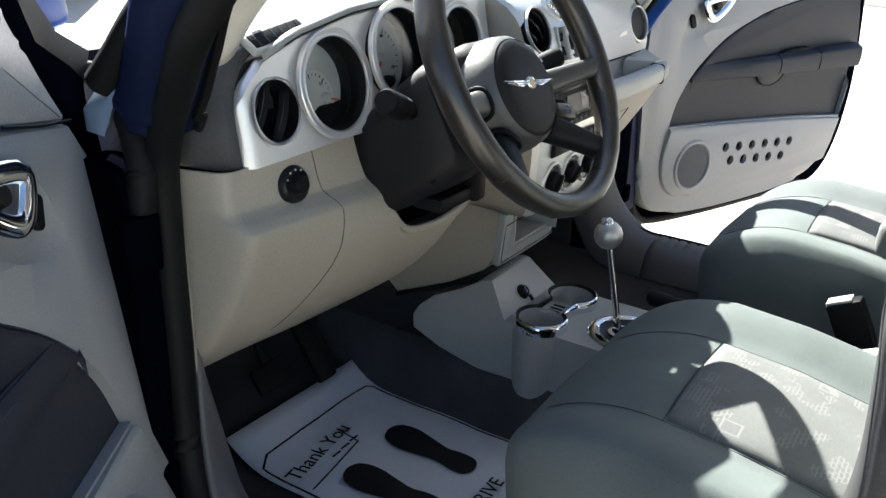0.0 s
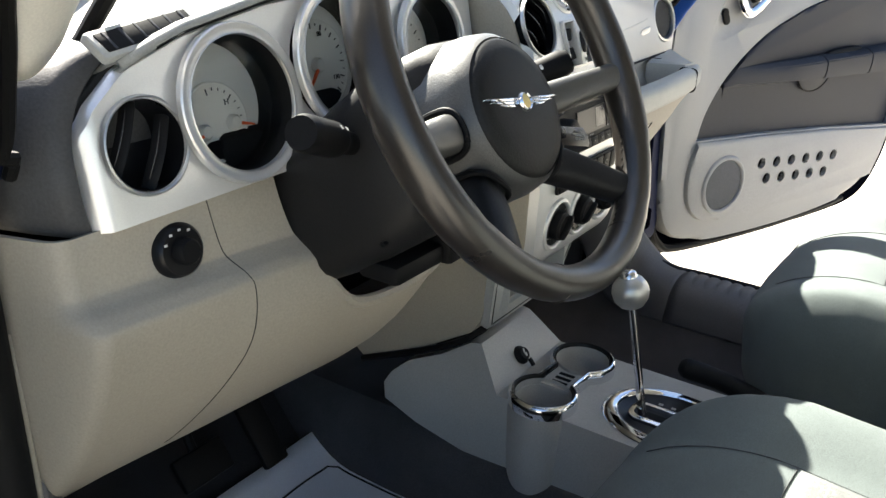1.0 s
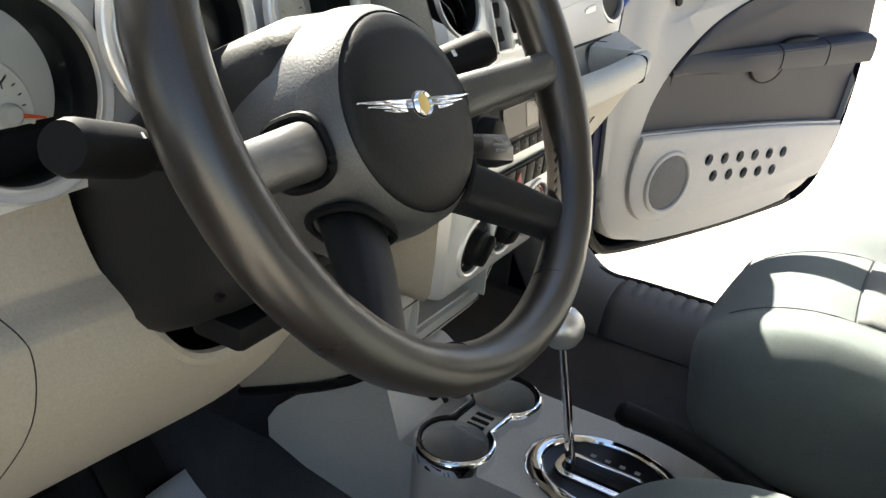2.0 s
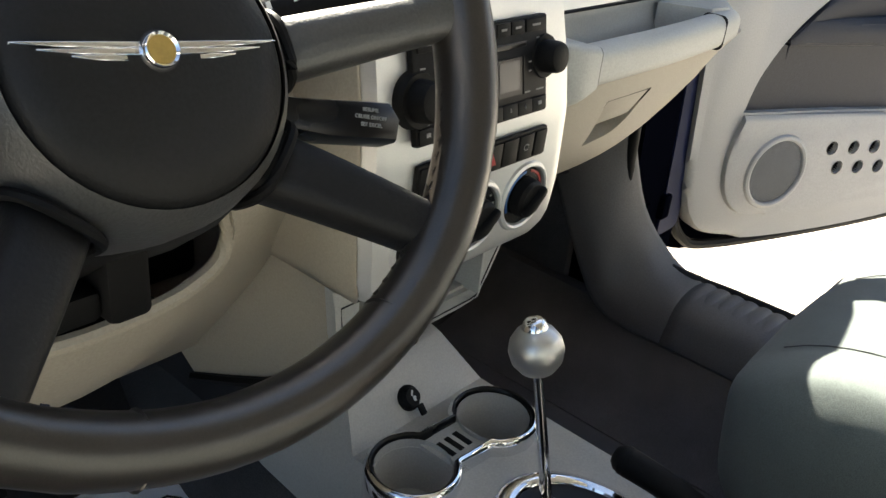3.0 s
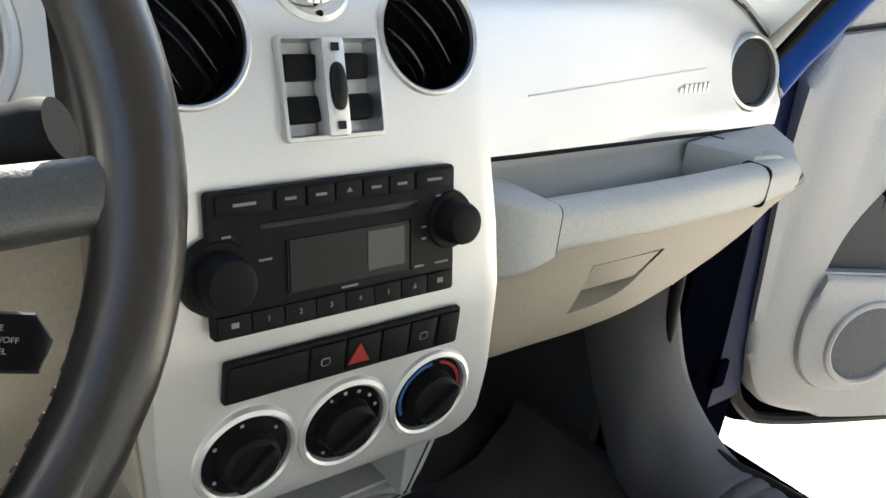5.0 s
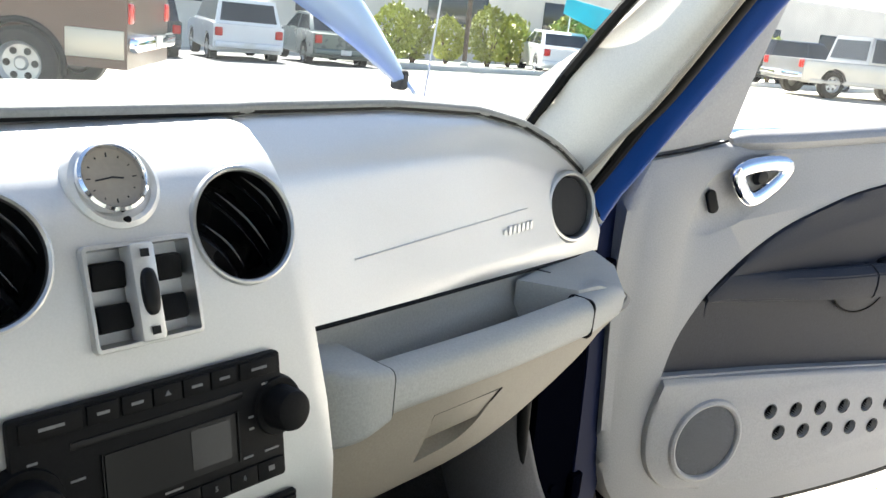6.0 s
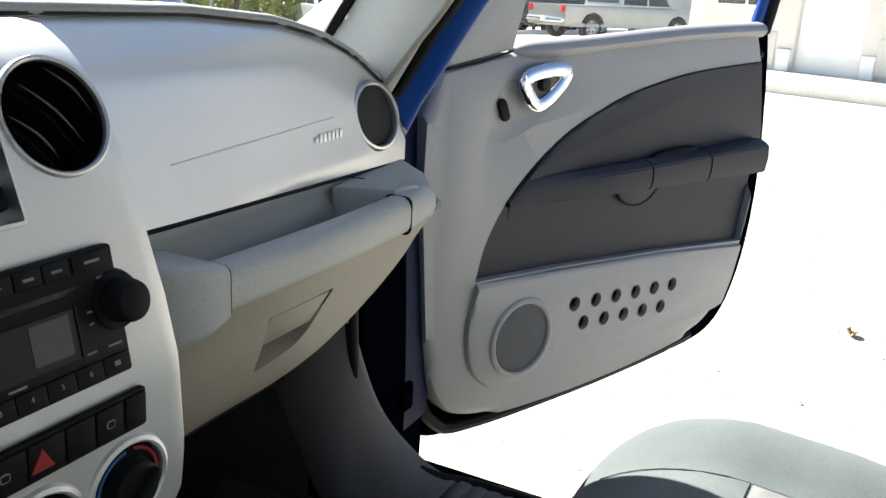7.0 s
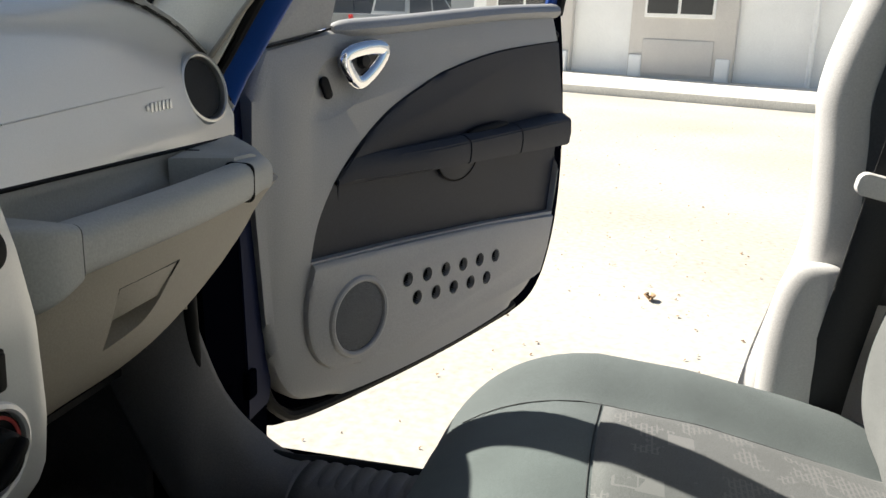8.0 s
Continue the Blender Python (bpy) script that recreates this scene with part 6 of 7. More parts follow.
def door(flip, label):
    """A front door, inside seen: x runs from the hinge to the latch, y outwards, z up."""
    s = -1 if flip else 1
    d = thing("door_2" if flip else "door_1", label, "car door", None, "", "structure")

    def P(u, w, z):
        return Vector((s * u, w, z))

    def plate(outline, w0, w1, bevel=0.004):
        m = frame_of(P(0, w1, 0), (1, 0, 0), (0, -1, 0))
        return prism([(s * u, z) for u, z in outline], w1 - w0, m, bevel)

    outer = curve2([(-0.066, 0.98), (-0.066, 0.72), (-0.056, 0.50), (-0.020, 0.400), (0.08, 0.372), (0.40, 0.372), (0.72, 0.385), (0.90, 0.42), (0.985, 0.55), (1.01, 0.75), (0.985, 0.98), (0.96, 1.10)] if not flip else [(-0.095, 0.98), (-0.092, 0.72), (-0.075, 0.50), (-0.030, 0.400), (0.08, 0.372), (0.40, 0.372), (0.72, 0.385), (0.90, 0.42), (0.985, 0.55), (1.01, 0.75), (0.985, 0.98), (0.96, 1.10)], 6) + [(0.955, 1.125), (0.10, 1.075), (-0.085, 1.045)]
    part("outer_skin", plate(outer, 0.057, 0.15, 0.02), M_BLUE, d, "metallic blue door skin")
    if not flip:
        # thin sheet added over the skin's inside, shade in its colour
        part("inner_flange", plate(outer, 0.048, 0.057, 0.003), M_DEEPSHADE, d, "inner flange of the door, its blue darkened for shade")
    inner = curve2([(-0.060, 0.985), (-0.062, 0.86), (-0.050, 0.70), (-0.035, 0.56), (-0.005, 0.475), (0.055, 0.428), (0.20, 0.410), (0.44, 0.413), (0.66, 0.432), (0.79, 0.462), (0.855, 0.530), (0.893, 0.648), (0.915, 0.80), (0.905, 0.92), (0.865, 1.06)], 6) + [(0.845, 1.128), (0.60, 1.117), (0.28, 1.086), (0.106, 1.078), (-0.027, 1.052)]
    pn = part("trim_panel", plate(inner, 0.0, 0.055, 0.018), M_DOORGREY, d, "light grey moulded door trim")
    POCK = curve2([(0.062, 0.688), (0.085, 0.765), (0.145, 0.850), (0.248, 0.932), (0.36, 0.982), (0.447, 1.010), (0.62, 1.042), (0.868, 1.062)], 6) + [(0.905, 0.92), (0.915, 0.80), (0.893, 0.648), (0.60, 0.668), (0.30, 0.682)]
    holes = []
    for i in range(6):
        holes.append((0.316 + i * 0.0624, 0.603 - i * 0.0028))
    for i in range(5):
        holes.append((0.347 + i * 0.0622, 0.558 - i * 0.0035))
    drill(pn, [plate(POCK, -0.03, 0.022, 0), cushion(0.050, 0.020, 0.056, 0.8, 0.9, 36, 20, lambda x, y, z: P(0.118 + x + 0.25 * z, -0.010 + y, 0.986 + z)), cushion(0.105, 0.022, 0.070, 0.9, 0.9, 40, 20, lambda x, y, z: P(0.155 + x + 0.35 * z, -0.012 + y, 1.000 + z + 0.35 * x))] + [lathe([(0, -0.03), (0.0135, -0.03), (0.0135, 0.03), (0, 0.03)], 20, frame_of(P(u, 0, z), (1, 0, 0), (0, -1, 0))) for u, z in holes])
    for u, z in holes:
        part("speaker_hole", lathe([(0, -0.018), (0.0135, -0.018), (0.0137, 0.0008), (0.0155, 0.0012), (0.0165, -0.001)], 20, frame_of(P(u, 0, z), (1, 0, 0), (0, -1, 0))), M_BLACK, pn)
    part("dark_insert", plate([(u, z) for u, z in POCK], 0.016, 0.026, 0.0), M_SLATE, d, "dark slate vinyl insert")
    # lower storage hollow: front lip of the pocket
    up_ = curve2([(0.150, 0.848), (0.248, 0.930), (0.36, 0.980), (0.447, 1.008), (0.62, 1.040), (0.866, 1.060)], 6) + [(0.903, 0.92), (0.912, 0.845), (0.60, 0.838), (0.30, 0.832)]
    part("upper_insert", plate(up_, -0.006, 0.017, 0.010), M_SLATE, d, "padded dark slate insert")
    # armrest in three lengths with a pull cup
    for u0, u1 in ((0.126, 0.4717), (0.4723, 0.6587), (0.6593, 0.868)):
        secs = []
        for t in np.linspace(0, 1, 10):
            u = lerp(u0, u1, t)
            g = min(1.0, max(0.02, (u - 0.12) / 0.26))
            dd = lerp(0.030, 0.050, (u - 0.13) / 0.75) * g + 0.004
            top = min(0.858 + 0.046 * (u - 0.13), knots(u, [(0.085, 0.765), (0.145, 0.850), (0.248, 0.932)]) - 0.002)
            bot = 0.816 + 0.006 * (u - 0.5)
            ring = [(0.020, top), (-dd * 0.55, top + 0.004), (-dd * 0.95, top - 0.008), (-dd, lerp(top, bot, 0.5)), (-dd * 0.92, bot + 0.006), (-dd * 0.4, bot), (0.020, bot + 0.004)]
            secs.append([P(u, w, z) for w, z in ring])
        bm = bmesh.new()
        vr = [[bm.verts.new(p) for p in r] for r in secs]
        nr = len(vr[0])
        for a, b in zip(vr, vr[1:]):
            for i in range(nr):
                bm.faces.new((a[i], a[(i + 1) % nr], b[(i + 1) % nr], b[i]))
        bm.faces.new(vr[0])
        bm.faces.new(vr[-1])
        bmesh.ops.recalc_face_normals(bm, faces=bm.faces)
        bmesh.ops.bevel(bm, geom=[e for e in bm.edges if len(e.link_faces) == 2 and e.calc_face_angle(0) > 0.6], offset=0.0025, segments=2, affect="EDGES")
        part("armrest", bm, M_SLATE, d, "dark slate armrest")
    # black pad stands for the shaded hollow of the pull cup
    part("pull_cup", cushion(0.075, 0.010, 0.016, 0.6, 0.6, 32, 16, lambda x, y, z: P(0.572 + x, -0.014 + y, 0.876 + z + 0.06 * x)), M_BLACK, d, "shade of the pull cup's hollow as a black pad")
    cup = [(0.497 + 0.070 * math.cos(radians(a)), 0.832 + 0.056 * math.sin(radians(a))) for a in range(180, 361, 10)]
    part("map_flap", plate(cup, 0.008, 0.020, 0.002), M_SLATE, d, "round slate flap")
    part("flap_edge", tube([P(u, 0.0085, z) for u, z in cup], 0.0022, 6), M_BLACK, d)
    # moulded lower bulge with speaker
    lower = curve2([(0.065, 0.684), (0.045, 0.61), (0.052, 0.54), (0.085, 0.492), (0.14, 0.470), (0.30, 0.466), (0.55, 0.478), (0.842, 0.502)], 6) + [(0.868, 0.56), (0.889, 0.640), (0.60, 0.664), (0.30, 0.678)]
    lb = part("lower_panel", plate(lower, -0.012, 0.010, 0.009), M_DOORGREY, d, "raised light grey lower panel")
    drill(lb, [lathe([(0, -0.03), (0.0135, -0.03), (0.0135, 0.03), (0, 0.03)], 20, frame_of(P(u, 0, z), (1, 0, 0), (0, -1, 0))) for u, z in holes])
    for u, z in holes:
        part("speaker_slot", lathe([(0.0, -0.004), (0.0134, -0.004), (0.0138, 0.0128), (0.0150, 0.0128)], 18, frame_of(P(u, 0, z), (1, 0, 0), (0, -1, 0))), M_BLACK, lb, "small round black slot")
    msx = frame_of(P(0.175, -0.012, 0.563), (1, 0, 0), (0, -1, 0))
    spk = part("speaker", lathe([(0, 0.004), (0.045, 0.0035), (0.066, 0.001), (0.070, -0.004)], 48, msx), M_GRILLE, d, "round grey mesh speaker grille")
    part("speaker_ring", lathe([(0.066, -0.002), (0.068, 0.005), (0.072, 0.007), (0.077, 0.005), (0.081, -0.003)], 56, msx), M_DOORGREY, spk, "raised grey ring")
    # release handle, a chrome triangle
    tri_ = smooth_path([P(0.132, 0, 1.038), P(0.185, 0, 1.052), P(0.228, 0, 1.050), P(0.220, 0, 1.029), P(0.188, 0, 1.003), P(0.164, 0, 0.994), P(0.145, 0, 1.007)], 6, True)
    part("handle_dish", plate([(s * p.x, p.z) for p in tri_], -0.004, 0.004, 0.002), M_DOORGREY, d)
    hd = part("release_handle", tube([Vector((p.x, -0.016, p.z)) for p in tri_], 0.0130, 14, closed=True, flat=0.62, up=(0, 1, 0)), M_CHROME, d, "chrome triangular release handle")
    part("handle_lock", lathe([(0, 0.016), (0.010, 0.014), (0.014, 0.004)], 20, frame_of(P(0.178, -0.006, 1.030), (1, 0, 0), (0, -1, 0))), M_SHROUD, hd)
    part("lock_switch", prism(rounded(0.018, 0.040, 0.008), 0.006, frame_of(P(0.102, 0.004, 0.986), (1, 0, 0.45 * s), (0, -1, 0)), 0.002), M_BLACK, d, "black lock switch")
    # sail panel in the window corner, window frame and glass
    sail = curve2([(-0.028, 1.056), (0.02, 1.12), (0.075, 1.18), (0.128, 1.245), (0.20, 1.33)] if not flip else [(-0.020, 1.056), (0.002, 1.10), (0.018, 1.140), (0.036, 1.190), (0.10, 1.33)], 5) + [(0.185, 1.30), (0.150, 1.20), (0.118, 1.085)]
    part("sail_panel", plate(sail, 0.004, 0.035, 0.006), M_DOORGREY, d, "grey triangular sail panel")
    part("sail_joint", tube([P(-0.027, 0.002, 1.0535), P(0.04, 0.001, 1.065), P(0.112, 0.001, 1.083)], 0.002, 6), M_BLACK, d)
    fr = smooth_path([P(-0.080, 0.085, 0.86), P(-0.070, 0.078, 0.95), P(-0.058, 0.070, 1.02), P(0.03, 0.068, 1.15), P(0.16, 0.055, 1.30), P(0.32, 0.03, 1.44), P(0.48, 0.01, 1.53), P(0.70, 0.0, 1.57), P(0.92, 0.005, 1.57), P(0.955, 0.03, 1.40), P(0.930, 0.06, 1.13)], 8)
    part("window_frame", tube(fr, 0.024, 10, flat=0.7), M_BLUE, d, "metallic blue window frame")
    part("frame_seal", tube([p + Vector((0, -0.018, -0.010)) for p in fr], 0.012, 8), M_RUBBER, d, "black window seal")
    gl = sheet("window_pane", [[P(lerp(0.115, 0.93, i / 8), 0.06 - 0.05 * j / 6, lerp(1.06 + 0.05 * i / 8, min(1.56, 1.24 + 0.06 * i + 0.02 * j), j / 6)) for i in range(9)] for j in range(7)], M_GLASS, d, "clear door window", thick=0.0)
    gl.visible_shadow = False
    part("belt_cap", tube(smooth_path([P(0.130, 0.020, 1.080), P(0.28, 0.018, 1.090), P(0.60, 0.016, 1.116), P(0.850, 0.014, 1.128)], 6), lambda t: 0.027 * min(1.0, 0.25 + 6 * t) ** 0.6, 12, flat=0.62, up=(0, 0, 1)), M_DOORGREY, d, "rounded grey window ledge")
    part("latch", box(P(0.985, 0.09, 0.80), (0.02, 0.05, 0.09), 0.006), M_SATIN, d)
    part("bump_stop", lathe([(0, 0.012), (0.007, 0.010), (0.009, 0)], 14, frame_of(P(0.865, 0.01, 1.075), (0, 1, 0), (s, 0, 0))), M_RUBBER, d)
    low = smooth_path([P(-0.05, 0.03, 0.95), P(-0.045, 0.03, 0.70), P(-0.03, 0.03, 0.50), P(0.012, 0.03, 0.415), P(0.10, 0.03, 0.390), P(0.40, 0.03, 0.392), P(0.66, 0.03, 0.408), P(0.78, 0.03, 0.425)], 6)
    part("door_seal", tube(low, 0.011, 8), M_RUBBER, d, "black rubber door seal")
    if flip:
        flange = [(0.07, 1.33), (0.032, 1.19), (0.012, 1.13), (-0.018, 1.06), (-0.05, 0.98), (-0.10, 0.96), (-0.112, 1.04), (-0.104, 1.056), (-0.114, 1.086), (-0.093, 1.106), (-0.031, 1.147), (-0.020, 1.195), (0.015, 1.33)]
        # shade is put into this flange's colour
        part("hinge_flange", plate(flange, 0.014, 0.034, 0.003), M_DEEPSHADE, d, "inner flange by the hinge, its blue darkened for shade")
        arm = [(0.015, 1.33), (-0.020, 1.195), (-0.031, 1.147), (-0.093, 1.106), (-0.114, 1.086), (-0.104, 1.058), (-0.118, 1.066), (-0.170, 1.112), (-0.100, 1.149), (-0.076, 1.189), (-0.05, 1.33)]
        part("mirror_base", plate(arm, 0.022, 0.046, 0.003), M_RUBBER, d, "black mirror foot")
        part("mirror_shell", cushion(0.055, 0.020, 0.060, 0.7, 0.7, 32, 20, lambda x, y, z: P(-0.130 + x + 0.5 * z, 0.058 + y, 1.205 + z)), M_BLUE, d, "blue mirror shell")
    # mirror outside
    mir = part("mirror_housing", cushion(0.085, 0.05, 0.065, 0.6, 0.6, 32, 20, lambda x, y, z: P(0.10 + x, 0.26 + y, 1.16 + z)), M_BLUE, d, "blue door mirror housing")
    part("mirror_glass", prism(rounded(0.14, 0.105, 0.03), 0.003, frame_of(P(0.10, 0.208, 1.16), (1, 0, 0), (0, -1, 0))), M_CHROME, mir, "mirror glass")
    part("mirror_arm", tube([P(0.05, 0.06, 1.11), P(0.07, 0.14, 1.12), P(0.09, 0.24, 1.14)], 0.020, 10), M_BLACK, mir)
    return d


pd = door(False, "open passenger door, light grey trim with dark slate insert")
pd.matrix_basis = pose(0.95, 0.135, 0, 0, 0, -23.9)
dd_ = door(True, "open driver door, light grey trim with dark slate insert")
dd_.matrix_basis = pose(-0.825, 0.188, 0.815, 0, 0, 30.7) @ pose(0, 0, 0, -10.4) @ pose(0, 0, 0, 0, -1.3) @ pose(0.037, 0, -0.85)

# ---- paper mat ----
mat = thing("paper_floor_mat", "white printed paper floor mat with black shoe prints", "floor mat", (-0.24, 0.1, 0.27))
rows = []
for j in range(27):
    y = lerp(-0.20, 0.41, j / 26)
    row = []
    for i in range(19):
        x = lerp(-0.452, -0.030, i / 18)
        rise = 0.04 * max(0, (y - 0.30) / 0.11) ** 2
        row.append(Vector((x, y, 0.268 + rise + 0.004 * noise.noise(Vector((x * 9, y * 9, 1))))))
    rows.append(row)
sheet("paper_sheet", rows, M_PAPER, mat, "white paper sheet", thick=0.0012)


def on_mat(x, y):
    return Vector((x, y, 0.2695 + 0.04 * max(0, (y - 0.30) / 0.11) ** 2 + 0.004 * noise.noise(Vector((x * 9, y * 9, 1)))))


def ink(name, pts, r=0.002):
    return part(name, tube([on_mat(x, y) for x, y in pts], r, 6, flat=0.35, up=(0, 0, 1)), M_INK, mat)


bord = curve2([(-0.085, -0.18), (-0.085, 0.10), (-0.086, 0.335)], 10) + curve2([(-0.10, 0.348), (-0.27, 0.350), (-0.41, 0.345)], 10) + curve2([(-0.440, 0.325), (-0.442, 0.10), (-0.442, -0.18)], 10)
ink("printed_border", bord, 0.0024)
ink("printed_rule", [(-0.255, 0.300), (-0.262, 0.242), (-0.262, 0.240)], 0.0018)
ink("printed_rule", [(-0.262, 0.240), (-0.34, 0.226), (-0.428, 0.212)], 0.0018)


def shoe(x, y, turn):
    o = curve2([(0, -0.115), (0.030, -0.100), (0.034, -0.060), (0.028, -0.025), (0.036, 0.02), (0.046, 0.075), (0.036, 0.118), (0.004, 0.132), (-0.030, 0.115), (-0.042, 0.07), (-0.034, 0.02), (-0.027, -0.03), (-0.033, -0.075), (-0.026, -0.105)], 5, True)
    p = on_mat(x, y)
    part("shoe_print", prism(o, 0.0012, pose(p.x, p.y, p.z + 0.0036, 0, 0, turn) @ Matrix.Diagonal((0.85, 0.85, 1, 1)), 0), M_INK, mat, "black printed shoe sole")


shoe(-0.205, 0.100, -2)
shoe(-0.350, 0.085, 2)
words("printed_words", "Thank You", 0.044, M_INK, pose(-0.340, 0.273, 0.2755, 0, 0, 9), mat)
for i in range(3):
    part("printed_bar", box((-0.325 + i * 0.03, 0.243 + i * 0.003, 0.274), (0.024, 0.004, 0.0008), 0), M_INK, mat)
words("printed_words", "DRIVE", 0.040, M_INK, pose(-0.262, -0.055, 0.2755, 0, 0, 2), mat)
words("printed_words", "SAFELY!", 0.040, M_INK, pose(-0.262, -0.105, 0.2755, 0, 0, 2), mat)
# pedals in the shade
for x, w, h, nm in ((-0.335, 0.095, 0.055, "brake_pedal"), (-0.215, 0.05, 0.13, "throttle_pedal")):
    p_ = thing(nm, "black rubber foot pedal under the dashboard", "pedal", (x, 0.40, 0.36))
    part("pedal_pad", box((0, 0, 0), (w, h, 0.014), 0.005, frame_of((x, 0.395, 0.40), (1, 0, 0), (0, -0.8, 0.6))), M_RUBBER, p_)
    part("pedal_arm", tube([(x, 0.405, 0.40), (x, 0.46, 0.50), (x, 0.52, 0.66)], 0.008, 8), M_BLACK, p_)

# ---- outside ----


def wheel_part(c, r, w, parent, s, rim=M_SATIN):
    m = frame_of(c, (1, 0, 0), (0, s, 0))
    ty = part("wheel", lathe([(r * 0.60, -w / 2), (r * 0.90, -w / 2), (r, -w * 0.36), (r, w * 0.36), (r * 0.90, w / 2), (r * 0.60, w / 2)], 32, m), M_TYRE, parent, "black tyre on a bright rim")
    part("rim", lathe([(0, w * 0.30), (r * 0.14, w * 0.32), (r * 0.20, w * 0.18), (r * 0.50, w * 0.22), (r * 0.60, w * 0.45), (r * 0.63, w * 0.45)], 32, m), rim, ty)
    for k in range(6):
        part("rim_hole", lathe([(0, w * 0.26), (r * 0.10, w * 0.25)], 12, m @ pose(r * 0.37 * math.cos(k * math.pi / 3), r * 0.37 * math.sin(k * math.pi / 3), 0)), M_BLACK, ty)


def vehicle(name, label, paint, lower, side, cabin, width, height_sill, wheels, r, group, at, bright=None, band_top=0.0):
    """A parked vehicle: side outline along x (front at +x), cabin outline, windows, wheels, bumpers and lamps; y runs across."""
    v = thing(name, label, "vehicle", None, group)

    def across(outline, half, bevel, zin=0.0):
        return prism(outline, 2 * half, frame_of((0, half, 0), (1, 0, 0), (0, -1, 0)), bevel)

    b = part("body", across(side, width / 2, 0.05), paint, v)
    drill(b, [lathe([(0, -2), (r * 1.14, -2), (r * 1.14, -width / 2 + 0.28), (0, -width / 2 + 0.28)], 28, frame_of((x, 0, r), (1, 0, 0), (0, 1, 0))) for x in wheels]
          + [lathe([(0, -2), (r * 1.14, -2), (r * 1.14, -width / 2 + 0.28), (0, -width / 2 + 0.28)], 28, frame_of((x, 0, r), (1, 0, 0), (0, -1, 0))) for x in wheels])
    cx = [p[0] for p in cabin]
    zc = [p[1] for p in cabin]
    z0, z1 = min(zc), max(zc)
    bm = across(cabin, width / 2 - 0.05, 0.06)
    for q in bm.verts:
        q.co.y *= 1 - 0.16 * (q.co.z - z0) / (z1 - z0)
    part("cabin", bm, paint, v)
    mx, mz = sum(cx) / len(cx), sum(zc) / len(zc)
    span = max(cx) - min(cx)
    for s in (-1, 1):
        for f0, f1 in ((0.04, 0.49), (0.52, 0.96)):
            gx0, gx1 = min(cx) + span * f0, min(cx) + span * f1
            zlo, zhi = z0 + 0.08, z1 - 0.07
            ins = lambda x, z: (min(max(x, min(cx) + 0.10 + (z - z0) / (z1 - z0) * abs(cabin[1][0] - cabin[0][0])), max(cx) - 0.10 - (z - z0) / (z1 - z0) * abs(cabin[-1][0] - cabin[-2][0])), z)
            q = [ins(gx0, zlo), ins(gx1, zlo), ins(gx1, zhi), ins(gx0, zhi)]
            hw = (width / 2 - 0.05)
            vs = [(x, s * (hw * (1 - 0.16 * (z - z0) / (z1 - z0)) + 0.006), z) for x, z in q]
            mesh_from("side_window", vs + [(x, y - s * 0.01, z) for x, y, z in vs], [(0, 1, 2, 3), (4, 5, 6, 7), (0, 1, 5, 4), (1, 2, 6, 5), (2, 3, 7, 6), (3, 0, 4, 7)], M_WINDARK, v, "dark side window", smooth=False)
    # end windows
    for a, b_ in ((cabin[0], cabin[1]), (cabin[-1], cabin[-2])):
        pa, pb = Vector((a[0], 0, a[1])).lerp(Vector((b_[0], 0, b_[1])), 0.15), Vector((a[0], 0, a[1])).lerp(Vector((b_[0], 0, b_[1])), 0.85)
        out = Vector((math.copysign(0.012, a[0] - mx), 0, 0.006))
        vs = [Vector((pa.x, -width * 0.40, pa.z)) + out, Vector((pa.x, width * 0.40, pa.z)) + out, Vector((pb.x, width * 0.36, pb.z)) + out, Vector((pb.x, -width * 0.36, pb.z)) + out]
        mesh_from("end_window", vs + [q - out for q in vs], [(0, 1, 2, 3), (4, 5, 6, 7), (0, 1, 5, 4), (1, 2, 6, 5), (2, 3, 7, 6), (3, 0, 4, 7)], M_WINDARK, v, "dark end window", smooth=False)
    sx = [p[0] for p in side]
    for x, s in ((min(sx), -1), (max(sx), 1)):
        part("bumper", box((x + s * 0.03, 0, height_sill + 0.16), (0.16, width * 0.96, 0.17), 0.05), bright or lower, v, "bumper")
        part("plate", box((x + s * 0.115, 0, height_sill + 0.17), (0.006, 0.30, 0.14), 0.002), M_MARK, v)
        for t in (-1, 1):
            part("tail_lamp" if s < 0 else "head_lamp", box((x - s * 0.02, t * (width / 2 - 0.14), height_sill + 0.48), (0.10, 0.20, 0.22), 0.03), M_TAIL if s < 0 else M_SATIN, v, "red tail lamp" if s < 0 else "clear head lamp")
    if not band_top:
        part("sill_band", box(((min(sx) + max(sx)) / 2, 0, height_sill + 0.03), (max(sx) - min(sx) - 0.5, width + 0.02, 0.12), 0.02), lower, v)
    if band_top:
        # lower body colour: a shallow panel before, between and behind the wheel arches
        stops = [min(sx) + 0.03, min(wheels) - r * 1.2, min(wheels) + r * 1.2, max(wheels) - r * 1.2, max(wheels) + r * 1.2, max(sx) - 0.03]
        for x0, x1 in zip(stops[::2], stops[1::2]):
            for s in (-1, 1):
                part("lower_panel", box(((x0 + x1) / 2, s * (width / 2 + 0.002), (height_sill + band_top) / 2), (x1 - x0, 0.03, band_top - height_sill), 0.012), lower, v, "tan lower body panel")
        for x in wheels:
            for s in (-1, 1):
                part("arch_flare", tube([(x + r * 1.17 * math.cos(radians(a)), s * (width / 2 + 0.004), r + r * 1.17 * math.sin(radians(a))) for a in range(-10, 191, 10)], 0.035, 8), M_BLACK, v, "black wheel arch flare")
    for x in wheels:
        for s in (-1, 1):
            wheel_part((x, s * (width / 2 - 0.11), r), r, 0.24, v, s)
